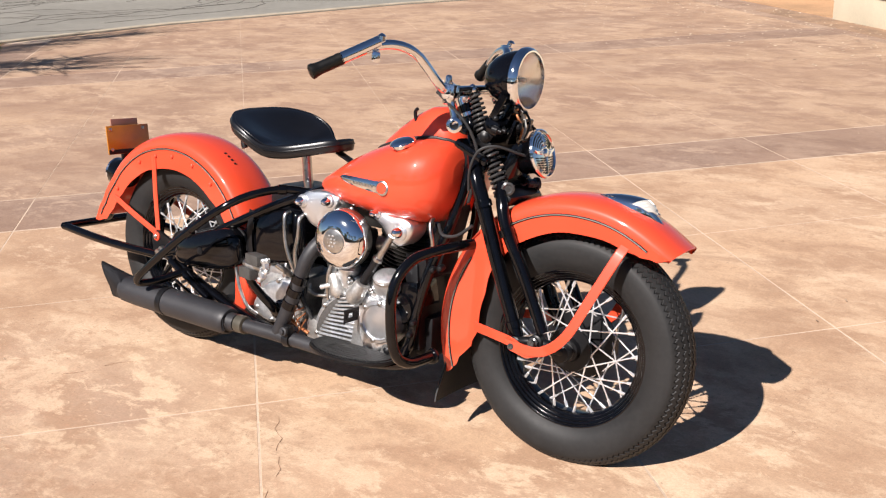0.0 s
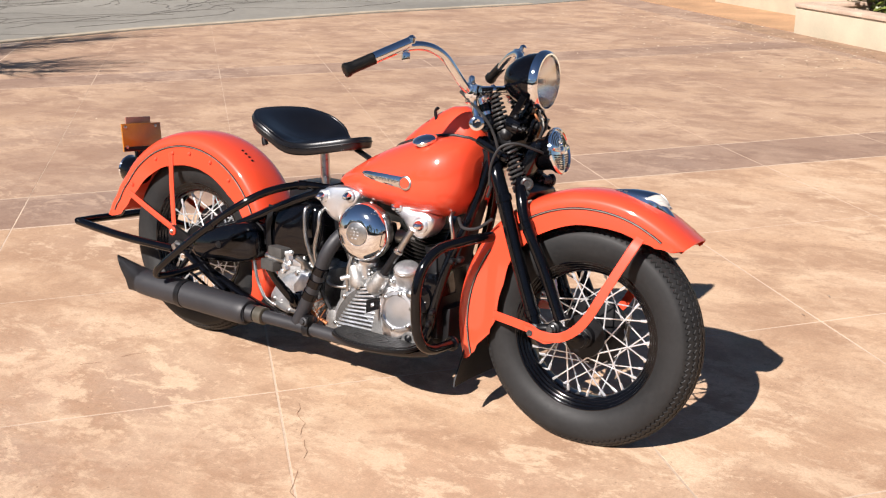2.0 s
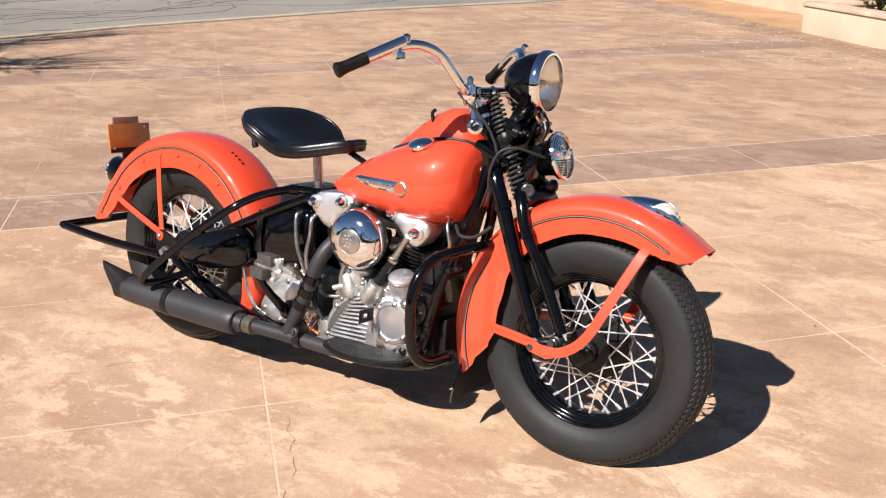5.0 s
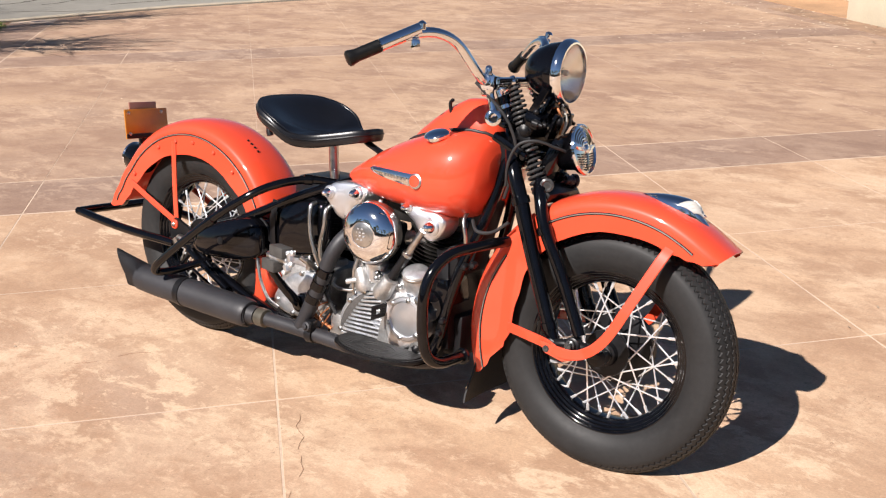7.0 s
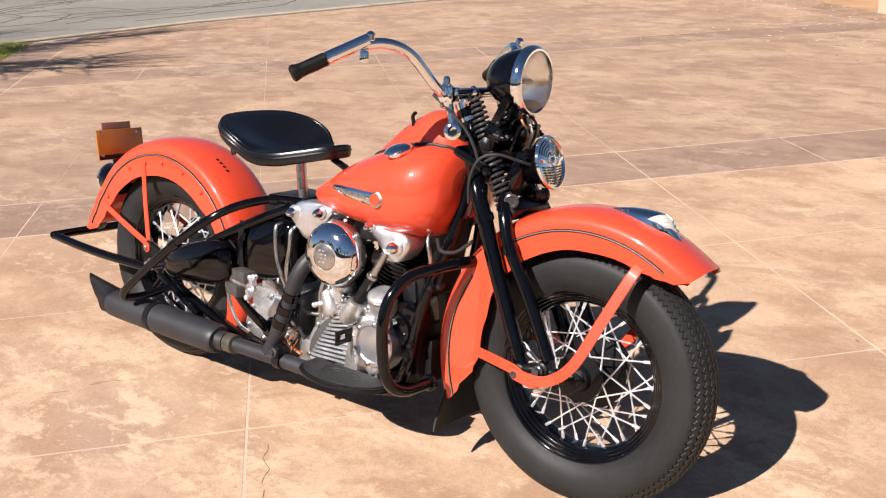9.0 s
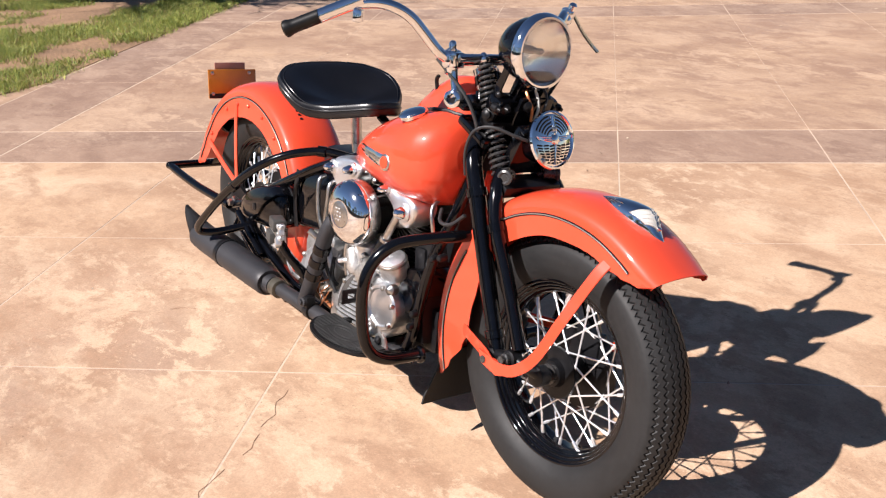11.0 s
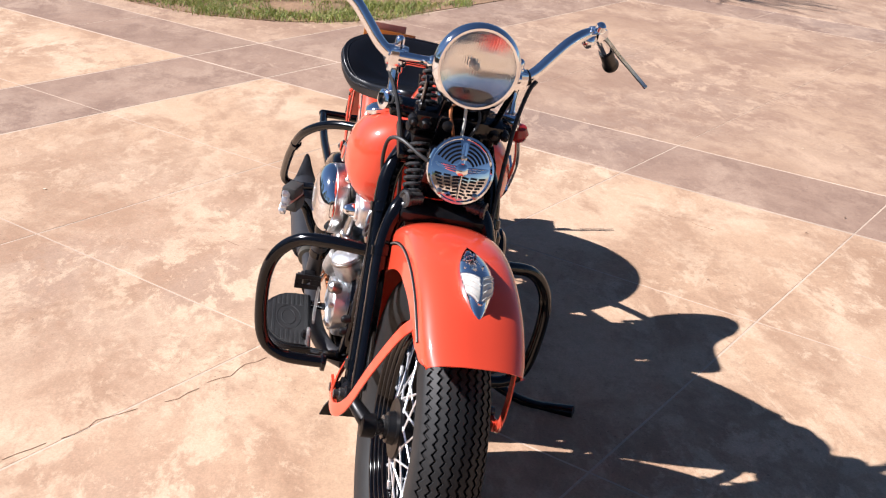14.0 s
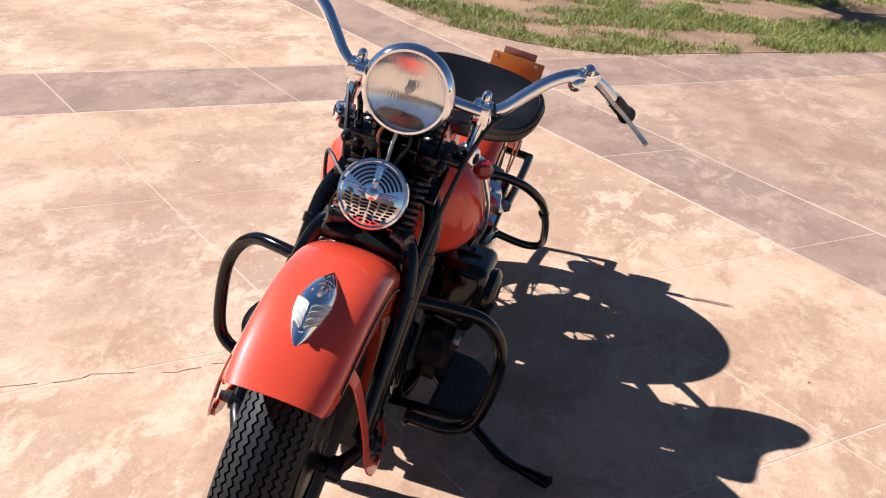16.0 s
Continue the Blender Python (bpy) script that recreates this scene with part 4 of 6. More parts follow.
def fender_lamp():
    bm = bmesh.new()
    loops = []
    n = 40
    for i in range(n + 1):
        u = i / n
        ang = radians(FL_A + (FL_B - FL_A) * u)
        wide = 0.031 * max(math.sin(math.pi * u ** 1.06), 0) ** 0.85
        high = lamp_height(u)
        crown = lerp_table(FRONT_F, math.degrees(ang))[0] - 0.003
        ring = []
        for j in range(13):
            a = math.pi * j / 12
            y, h = wide * math.cos(a), high * math.sin(a) ** 0.8
            r = crown + h - (wide - abs(y)) * 0.0
            ring.append(Vector((FX + r * math.cos(ang), y, FZ + r * math.sin(ang))))
        loops.append(ring)
    rings(bm, loops)
    return bm


fl = part("fender_lamp", fender_lamp(), CHROME, ff, "chrome teardrop fender lamp", True)
def lamp_point(u, a, lift):
    ang = radians(FL_A + (FL_B - FL_A) * u)
    wide = 0.031 * max(math.sin(math.pi * u ** 1.06), 0) ** 0.85
    high = lamp_height(u)
    crown = lerp_table(FRONT_F, math.degrees(ang))[0] - 0.003
    r = crown + high * math.sin(radians(a)) ** 0.8 + lift * math.sin(radians(a))
    return Vector((FX + r * math.cos(ang), (wide + lift) * math.cos(radians(a)), FZ + r * math.sin(ang)))


LENS = material("cream_glass", (0.55, 0.54, 0.50), 0.12, grain=(60, 0.3, 0.85, 1.1), coat=0.6)
for sd in (-1, 1):
    bm = bmesh.new()
    grid = []
    for i in range(9):
        low, top = 22, 84
        grid.append([lamp_point(0.53 + 0.12 * (k / 6) + 0.22 * i / 8, low + (top - low) * k / 6, 0.0012 if i % 2 else 0.0004) for k in range(7)])
    for row in grid:
        for v in row:
            v.y *= sd
    vs = [[bm.verts.new(v) for v in row] for row in grid]
    for a, b in zip(vs, vs[1:]):
        for k in range(6):
            bm.faces.new((a[k], a[k + 1], b[k + 1], b[k]))
    for i in range(1, 9, 2):
        tube([v.copy() for v in grid[i]], 0.0011, 6, straight=True, bm=bm)
    rim = [v.copy() for v in grid[0]] + [r[-1].copy() for r in grid[1:]] + [v.copy() for v in grid[-1][-2::-1]] + [r[0].copy() for r in grid[-2::-1]]
    ln = part("fender_lamp_lens", bm, LENS, fl, "pale cream lamp window", True)
    part("lens_seal", tube(rim, 0.0008, 6, straight=True), NICKEL, ln, "", True)
part("lamp_screw", lathe([(0.005, 0), (0.005, 0.003), (0.001, 0.0045)], (FX + 0.416 * math.cos(radians(63)), 0, FZ + 0.416 * math.sin(radians(63))), (math.cos(radians(63)), 0, math.sin(radians(63))), 12), CHROME, ff, "", True)

# ---- engine ----
def cushion(outline, y, depth, bulge=0.006, edge=0.016, steps=5):
    """A rounded cover: a closed outline in x and z, swelling outwards (towards minus y)."""
    line = smooth_line([(x, 0, z) for x, z in outline], steps, True)
    mid = sum(line, Vector()) / len(line)
    size = sum((p - mid).length for p in line) / len(line)
    loops = []
    for inset, h in ((0.0, -depth), (0.0, -edge), (0.12 * edge, -0.5 * edge), (0.45 * edge, -0.16 * edge), (edge, 0.0), (0.5 * size, 0.75 * bulge), (0.85 * size, bulge)):
        k = 1 - inset / size
        loops.append([Vector((mid.x + (p.x - mid.x) * k, y - h, mid.z + (p.z - mid.z) * k)) for p in line])
    bm = bmesh.new()
    rings(bm, loops)
    return bm


eng = part("crankcase", lathe([(0.05, -0.115), (0.118, -0.112), (0.128, -0.10), (0.13, -0.06), (0.132, 0.06), (0.128, 0.1), (0.11, 0.11)], (0.825, 0, 0.275), (0, 1, 0), 40), CAST, bike, "cast alloy vee-twin engine case")
CR = Vector((0.825, 0, 0.275))


def barrel(deg, name):
    ax = Vector((math.sin(radians(deg)), 0, math.cos(radians(deg))))
    prof = [(0.05, 0.11)]
    for k in range(11):
        h = 0.125 + k * 0.0115
        prof += [(0.05, h), (0.069, h + 0.001), (0.069, h + 0.0045), (0.05, h + 0.0055)]
    prof += [(0.05, 0.25)]
    cy = part(name, lathe(prof, CR, ax, 32), IRON, eng, "black finned iron cylinder")
    prof = [(0.055, 0.252)]
    for k in range(6):
        h = 0.256 + k * 0.011
        prof += [(0.056, h), (0.076, h + 0.001), (0.076, h + 0.0045), (0.056, h + 0.0055)]
    prof += [(0.05, 0.325), (0.03, 0.33)]
    part("cylinder_head", lathe(prof, CR, ax, 32), IRON, eng, "finned iron cylinder head")
    return ax


AX_F, AX_R = barrel(24, "cylinder"), barrel(-24, "cylinder")


def rocker_box(outline, nuts, y):
    """A polished rocker housing with domed nuts."""
    ob = part("rocker_box", cushion(outline, y, 0.07, 0.003, 0.014), POLISHED, eng, "mirror polished alloy rocker housing")
    for x, z, r in nuts:
        part("rocker_boss", lathe([(r * 1.5, -0.012), (r * 1.5, 0.003), (r * 1.3, 0.006), (0.001, 0.007)], (x, y, z), (0, -1, 0), 24), POLISHED, ob)
        part("rocker_nut", lathe([(r, 0.004), (r, 0.014), (r * 0.85, 0.018), (r * 0.7, 0.026), (r * 0.4, 0.031), (0.001, 0.033)], (x, y, z), (0, -1, 0), 12), CHROME, ob, "chrome acorn nut")
    return ob


rocker_box([(0.617, 0.579), (0.640, 0.618), (0.690, 0.630), (0.735, 0.632), (0.778, 0.619), (0.766, 0.585), (0.725, 0.555), (0.703, 0.52), (0.668, 0.525), (0.640, 0.55)], ((0.640, 0.592, 0.014), (0.742, 0.606, 0.0135)), -0.132)
rocker_box([(0.895, 0.608), (0.93, 0.612), (0.975, 0.600), (1.022, 0.599), (1.052, 0.580), (1.044, 0.546), (1.012, 0.516), (0.975, 0.528), (0.945, 0.562), (0.91, 0.585)], ((1.012, 0.558, 0.0165), (0.93, 0.60, 0.011)), -0.137)
# hidden block added to stop sun leaking between tank and engine
part("head_filler", block((0.34, 0.10, 0.09), (0.835, 0, 0.575), None, 0.02), IRON, eng, "black filler block between the cylinders, added to close the cast shadow")
part("head_bolt", lathe([(0.010, -0.01), (0.010, 0.01), (0.006, 0.014), (0.001, 0.015)], (0.80, -0.09, 0.585), (0, -1, 0.3), 8), NICKEL, eng)
# push rod tubes
for top, low in (((0.985, -0.138, 0.542), (0.893, -0.152, 0.384)), ((0.70, -0.122, 0.535), (0.775, -0.132, 0.385))):
    a, b = Vector(top), Vector(low)
    d = (b - a).normalized()
    pr = part("pushrod_tube", tube([a, a + (b - a) * 0.55], 0.0105, 14, straight=True), NICKEL, eng, "telescopic pushrod cover tube")
    part("outer_tube", tube([a + (b - a) * 0.45, b], 0.0135, 14, straight=True), SATIN if top[0] > 0.8 else NICKEL, pr, "dark lower tube")
    part("tube_collar", lathe([(0.013, -0.006), (0.0155, -0.004), (0.0155, 0.004), (0.013, 0.006)], a + (b - a) * 0.46, d, 16), NICKEL, pr)
    part("tappet_cup", lathe([(0.016, -0.012), (0.022, -0.008), (0.025, 0.012), (0.028, 0.045), (0.02, 0.06)], b, d, 20), CAST, pr, "cast tappet guide")
# gear cover with ribs
outline = [(0.70, 0.20), (0.728, 0.176), (0.80, 0.170), (0.90, 0.178), (0.96, 0.20), (1.00, 0.24), (1.012, 0.295), (0.985, 0.345), (0.935, 0.352), (0.87, 0.358), (0.80, 0.342), (0.745, 0.305), (0.71, 0.255)]
gc = part("gear_cover", cushion(outline, -0.140, 0.06, 0.001, 0.012), ALLOY, eng, "polished alloy timing gear cover")
for k in range(12):
    f = k / 11
    x0, z0 = 0.722 + 0.085 * f ** 1.2, 0.192 + 0.135 * f
    x1, z1 = 0.885 - 0.01 * f, 0.197 + 0.148 * f
    part("cover_rib", tube([(x0, -0.137, z0), (x0 + 0.008, -0.147, z0 + 0.001), ((x0 + x1) / 2, -0.149, (z0 + z1) / 2), (x1 - 0.008, -0.147, z1 - 0.001), (x1, -0.137, z1)], 0.0036, 8, 3), ALLOY, gc, "")
for a, b in ((0.715, 0.20), (0.745, 0.292), (0.80, 0.332), (0.90, 0.19), (0.78, 0.178), (0.855, 0.348)):
    part("cover_screw", lathe([(0.007, 0), (0.007, 0.005), (0.004, 0.007), (0.001, 0.0072)], (a, -0.140, b), (0, -1, 0), 10), NICKEL, gc)
part("cam_chest", block((0.19, 0.075, 0.07), (0.845, -0.095, 0.362), None, 0.016), ALLOY, eng, "polished tappet block")
# darker alloy sheet lying between the cover ribs
part("rib_recess", cushion([(0.712, 0.205), (0.735, 0.184), (0.80, 0.180), (0.885, 0.188), (0.895, 0.26), (0.885, 0.343), (0.82, 0.338), (0.765, 0.305), (0.725, 0.255)], -0.1405, 0.01, 0.0005, 0.003), material("dark_alloy", (0.12, 0.115, 0.11), 0.5, metal=0.6, grain=(120, 0.3, 0.7, 1.3)), gc, "dark ribbed recess")
rng = random.Random(11)
for k in range(14):
    x, z = rng.uniform(0.755, 0.94), rng.uniform(0.352, 0.40)
    part("casing_bolt", lathe([(0.0075, -0.01), (0.0075, 0.005), (0.005, 0.009), (0.001, 0.010)], (x, -0.13 - rng.uniform(0, 0.012), z), (0, -1, rng.uniform(0, 0.8)), 8), NICKEL, eng, "small bright casing bolt")
part("breather_fitting", tube([(0.80, -0.12, 0.345), (0.775, -0.15, 0.36), (0.745, -0.16, 0.352)], 0.008, 10), ALLOY, eng, "bright breather fitting")
gd = part("generator_cover", lathe([(0.064, -0.03), (0.064, 0.012), (0.060, 0.017), (0.052, 0.018), (0.048, 0.014), (0.001, 0.016)], (0.957, -0.14, 0.288), (0.06, -1, 0), 40), POLISHED, eng, "round polished generator drive cover")
for k in range(6):
    a = radians(60 * k + 20)
    part("drive_screw", lathe([(0.007, -0.01), (0.007, 0.004), (0.004, 0.006), (0.001, 0.0062)], (0.957 + 0.057 * math.cos(a), -0.157, 0.288 + 0.057 * math.sin(a)), (0, -1, 0), 10), NICKEL, gd)
part("generator", lathe([(0.02, -0.12), (0.044, -0.118), (0.047, -0.11), (0.047, 0.10), (0.042, 0.11), (0.001, 0.112)], (1.005, 0, 0.33), (0, 1, 0), 28), BLACK, eng, "black generator drum")
part("regulator", block((0.075, 0.10, 0.075), (1.03, -0.06, 0.372), turn_y(-12), 0.008), BLACK, eng, "black regulator box")
part("horn_relay", block((0.06, 0.12, 0.12), (1.055, 0.0, 0.245), None, 0.01), SATIN, eng, "black cover in front of the crankcase")
part("front_mount", block((0.07, 0.16, 0.09), (1.035, 0.0, 0.455), turn_y(-20), 0.012), SATIN, eng, "black front engine mount")
tm = part("timer", lathe([(0.026, -0.07), (0.026, -0.035), (0.036, -0.03), (0.039, -0.02), (0.039, 0.018), (0.036, 0.027), (0.026, 0.033), (0.001, 0.036)], (0.968, -0.128, 0.402), (0.12, -0.45, 1), 32), ALLOY, eng, "pale polished ignition timer cup")
part("timer_rim", lathe([(0.0395, 0.014), (0.0408, 0.016), (0.0408, 0.020), (0.0395, 0.022)], (0.968, -0.128, 0.402), (0.12, -0.45, 1), 32), NICKEL, tm)
part("timer_clamp", lathe([(0.012, -0.01), (0.016, 0.0), (0.014, 0.016), (0.006, 0.022), (0.001, 0.023)], (1.005, -0.15, 0.352), (0.3, -1, 0.2), 14), NICKEL, eng)
# dark bracket that stands before the gear cover
bm = plate_shape([(0.888, -0.188, 0.212), (0.893, -0.188, 0.25), (0.900, -0.188, 0.285), (0.905, -0.188, 0.305), (0.917, -0.188, 0.305), (0.918, -0.188, 0.28), (0.922, -0.188, 0.25), (0.936, -0.188, 0.209)], 0.006, 1, bevel=0.002)
fb2 = part("brake_bracket", bm, CAST, bike, "grey curved bracket arm")
bm = bmesh.new()
for sy, sz, cy, cz in ((0.064, 0.0125, -0.214, 0.3255), (0.064, 0.0125, -0.214, 0.2995), (0.018, 0.0145, -0.237, 0.3125), (0.026, 0.0145, -0.195, 0.3125)):
    block((0.005, sy, sz), (0.911, cy, cz), None, 0.001, bm, 1)
part("slotted_plate", bm, SATIN, fb2, "black plate with an open slot")
bm = plate_shape([(1.008, -0.205, 0.215), (1.018, -0.205, 0.245), (1.04, -0.205, 0.256), (1.062, -0.205, 0.246), (1.072, -0.205, 0.218)], 0.008, 1, bevel=0.002)
bp = part("brake_plate", bm, CAST, bike, "light grey pedal plate")
part("plate_nut", lathe([(0.011, 0), (0.011, 0.008), (0.005, 0.012), (0.001, 0.013)], (1.04, -0.206, 0.236), (0, -1, 0), 6), SATIN, bp)
for x, y, z in ((1.108, -0.105, 0.462), (1.132, -0.10, 0.47), (1.06, -0.12, 0.30), (1.05, -0.12, 0.262)):
    part("frame_bolt", lathe([(0.010, -0.015), (0.010, 0.006), (0.006, 0.011), (0.001, 0.012)], (x, y, z), (0.3, -1, 0), 8), SATIN, bike, "dark frame bolt")
part("fuel_pipe", tube([(1.095, -0.085, 0.615), (1.10, -0.115, 0.59), (1.112, -0.118, 0.545), (1.10, -0.10, 0.50)], 0.0055, 10), NICKEL, bike, "bright fuel pipe under the tank")
part("fork_wire", tube([(1.118, -0.10, 0.592), (1.15, -0.125, 0.572), (1.20, -0.13, 0.578), (1.245, -0.125, 0.612)], 0.0048, 8), CABLE, bike, "grey wire loop to the fork")
part("oil_pump", block((0.06, 0.05, 0.08), (0.70, -0.115, 0.20), None, 0.012), CAST, eng, "cast alloy oil pump")
for k, (p, q) in enumerate((((0.66, -0.13, 0.24), (0.60, -0.12, 0.33)), ((0.69, -0.135, 0.235), (0.63, -0.13, 0.40)), ((0.68, -0.14, 0.19), (0.60, -0.15, 0.25)))):
    part("oil_line", tube([p, ((p[0] + q[0]) / 2 - 0.015, p[1] - 0.012, (p[2] + q[2]) / 2), q], 0.0055, 8), (NICKEL, CABLE, COPPER)[k], eng, "thin oil line")
for k in range(5):
    part("coil_wire", tube([(0.665 + 0.004 * k, -0.14 - 0.003 * k, 0.27 - 0.008 * k), (0.64 + 0.006 * k, -0.162, 0.25 - 0.012 * k), (0.66, -0.155 - 0.003 * k, 0.215 - 0.006 * k)], 0.0019, 6), (COPPER, WHITE, COPPER, CABLE, COPPER)[k], eng, "loose coloured wire")
# air cleaner and carburettor
AC = Vector((0.845, -0.188, 0.518))
ac = part("air_cleaner", lathe([(0.07, -0.035), (0.084, -0.03), (0.087, -0.02), (0.087, 0.0), (0.082, 0.006)], AC, (0.1, -1, 0), 48), NICKEL, bike, "round chrome air cleaner")
part("air_cleaner_cover", lathe([(0.085, 0.0), (0.0865, 0.004), (0.084, 0.014), (0.075, 0.026), (0.058, 0.036), (0.04, 0.0415), (0.036, 0.0415), (0.034, 0.0385), (0.001, 0.039)], AC, (0.1, -1, 0), 64), CHROME, ac, "domed mirror chrome cover")
emb = lathe([(0.034, 0.0385), (0.034, 0.041), (0.030, 0.0425), (0.001, 0.043)], AC, (0.1, -1, 0), 40)
ae = part("cover_medallion", emb, NICKEL, ac, "embossed round medallion")
for k in range(4):
    for j in range(3 if k % 3 else 2):
        part("embossed_bar", block((0.008, 0.002, 0.005), (AC.x - 0.004 + 0.013 * (j - 1 + (0 if k % 3 else 0.5)), AC.y - 0.0435, AC.z + 0.015 - 0.01 * k), None, 0.0008, seg=1), ALLOY, ae)
part("carburettor", block((0.09, 0.08, 0.08), (0.835, -0.10, 0.50), None, 0.016), SATIN, bike, "dark carburettor behind the air cleaner")
part("float_bowl", lathe([(0.024, -0.045), (0.03, -0.04), (0.031, 0.0), (0.034, 0.004), (0.034, 0.014), (0.026, 0.022), (0.001, 0.024)], (0.815, -0.115, 0.405), (0.08, -0.1, 1), 24), ALLOY, bike, "pale alloy float bowl")
part("breather_tube", tube([(0.772, -0.15, 0.425), (0.766, -0.155, 0.39), (0.762, -0.15, 0.345), (0.762, -0.145, 0.315)], 0.0055, 10), NICKEL, bike, "bright vertical oil tube")
part("intake_manifold", tube([(0.735, -0.045, 0.505), (0.845, -0.06, 0.49), (0.94, -0.045, 0.505)], 0.022, 14), CAST, bike, "cast intake manifold")
# exhaust
part("exhaust_pipe", tube([(0.75, -0.10, 0.505), (0.725, -0.15, 0.48), (0.70, -0.175, 0.43), (0.665, -0.18, 0.34), (0.625, -0.182, 0.245), (0.598, -0.184, 0.185)], 0.0225, 16), EXHAUST, bike, "matt black exhaust downpipe")
for k in range(3):
    p = Vector((0.678, -0.179, 0.368)).lerp(Vector((0.640, -0.181, 0.283)), k / 2)
    d = (Vector((0.640, -0.181, 0.283)) - Vector((0.678, -0.179, 0.368))).normalized()
    part("exhaust_band", lathe([(0.022, -0.014), (0.0248, -0.012), (0.0248, 0.012), (0.022, 0.014)], p, d, 24), BLACK, bike, "dark band round the downpipe")
part("exhaust_main", tube([(1.04, -0.10, 0.175), (0.98, -0.145, 0.172), (0.85, -0.175, 0.170), (0.60, -0.185, 0.176), (0.41, -0.197, 0.180)], 0.0215, 16), EXHAUST, bike, "matt black exhaust header")
part("pipe_clamp", lathe([(0.022, -0.013), (0.0265, -0.012), (0.0265, 0.012), (0.022, 0.013)], (0.645, -0.185, 0.175), (1, 0.04, 0), 24), SATIN, bike, "dark pipe junction clamp")
part("clamp_lug", block((0.026, 0.03, 0.034), (0.648, -0.196, 0.203), None, 0.006), SATIN, bike)
part("clamp_bolt_head", lathe([(0.014, 0), (0.014, 0.008), (0.008, 0.010), (0.008, 0.016), (0.001, 0.017)], (0.648, -0.211, 0.204), (0, -1, 0.1), 12), EXHAUST, bike, "grey clamp bolt")
part("muffler", tube([(0.43, -0.198, 0.180), (0.40, -0.20, 0.180), (0.385, -0.2, 0.181), (0.2, -0.206, 0.186), (0.0, -0.212, 0.192), (-0.05, -0.214, 0.194), (-0.085, -0.214, 0.195)], 0.045, 24, radii=[0.027, 0.03, 0.045, 0.046, 0.046, 0.0455, 0.0445]), EXHAUST, bike, "matt black muffler with fishtail end")
part("muffler_clamp", lathe([(0.024, -0.018), (0.0285, -0.016), (0.0285, 0.016), (0.024, 0.018)], (0.452, -0.196, 0.18), (1, 0, 0), 24), material("worn_sleeve", (0.1, 0.09, 0.07), 0.45, metal=0.4, stain=(30, 0.3, 0.7, 1.2)), bike, "worn olive-grey pipe sleeve")
part("muffler_band", lathe([(0.046, -0.012), (0.0485, -0.01), (0.0485, 0.01), (0.046, 0.012)], (0.115, -0.209, 0.189), (1, 0.03, -0.03), 28), SATIN, bike, "black muffler strap")


def fishtail():
    bm = bmesh.new()
    loops = []
    for u in (0, 0.25, 0.5, 0.75, 1.0):
        ring = []
        for j in range(20):
            a = 2 * math.pi * j / 20
            h = 0.0435 + 0.0145 * u
            w = 0.0435 - 0.0265 * u
            top = math.sin(a)
            x = -0.075 - 0.10 * u - 0.045 * u * max(top, -0.4) 
            ring.append(Vector((x, -0.214 + w * math.cos(a), 0.197 + 0.012 * u + h * top)))
        loops.append(ring)
    rings(bm, loops, cap=False)
    bmesh.ops.solidify(bm, geom=bm.faces[:], thickness=0.0025)
    return bm


part("fishtail", fishtail(), EXHAUST, bike, "flared black fishtail tip")
# gearbox, oil tank, tool box
part("gearbox", block((0.20, 0.19, 0.15), (0.515, 0.0, 0.265), None, 0.03), CAST, bike, "cast alloy gearbox")
gx = part("gearbox_cover", cushion([(0.40, 0.205), (0.43, 0.27), (0.47, 0.305), (0.53, 0.325), (0.575, 0.325), (0.61, 0.28), (0.60, 0.215), (0.55, 0.185), (0.46, 0.175)], -0.105, 0.03, 0.004, 0.014), ALLOY, bike, "polished kickstart cover")
part("gearbox_lid", block((0.13, 0.12, 0.03), (0.525, -0.03, 0.345), None, 0.01), ALLOY, bike, "alloy gearbox lid")
for a, b in ((0.425, 0.215), (0.445, 0.275), (0.52, 0.318), (0.60, 0.27), (0.585, 0.21), (0.49, 0.185)):
    part("gearbox_screw", lathe([(0.008, -0.004), (0.008, 0.005), (0.005, 0.008), (0.001, 0.0085)], (a, -0.106, b), (0, -1, 0), 10), NICKEL, gx)
for x, y, z in ((0.49, -0.07, 0.362), (0.56, -0.075, 0.362), (0.545, -0.10, 0.345)):
    part("lid_fitting", lathe([(0.012, -0.01), (0.012, 0.008), (0.008, 0.012), (0.008, 0.03), (0.005, 0.034), (0.001, 0.035)], (x, y, z), (0, 0, 1), 10), NICKEL, bike, "bright gearbox fitting")
part("kick_shaft", lathe([(0.03, 0), (0.03, 0.02), (0.026, 0.024), (0.026, 0.04), (0.02, 0.043), (0.001, 0.044)], (0.548, -0.105, 0.235), (0, -1, 0), 20), BLACK, bike, "black ribbed kickstart boss")
part("kick_arm", tube([(0.548, -0.14, 0.23), (0.548, -0.165, 0.255), (0.530, -0.20, 0.30), (0.512, -0.225, 0.345), (0.519, -0.246, 0.372), (0.53, -0.252, 0.395)], 0.013, 12, radii=[0.017, 0.014, 0.012, 0.012]), BLACK, bike, "black curved kickstart crank")
WORN = material("worn_rubber", (0.045, 0.043, 0.04), 0.7, stain=(40, 0.3, 0.6, 1.4))
KA = Vector((1, -0.33, 0.06)).normalized()
kp = part("kick_pedal", lathe([(0.009, -0.06), (0.012, -0.058), (0.012, 0.055), (0.009, 0.057)], (0.58, -0.270, 0.404), KA, 16), NICKEL, bike, "kickstart pedal with worn rubber and bright end")
turn = KA.to_track_quat("X", "Z").to_matrix()
part("pedal_rubber", block((0.080, 0.038, 0.033), (0.592, -0.275, 0.427), turn, 0.006), WORN, kp, "worn black rubber pedal block")
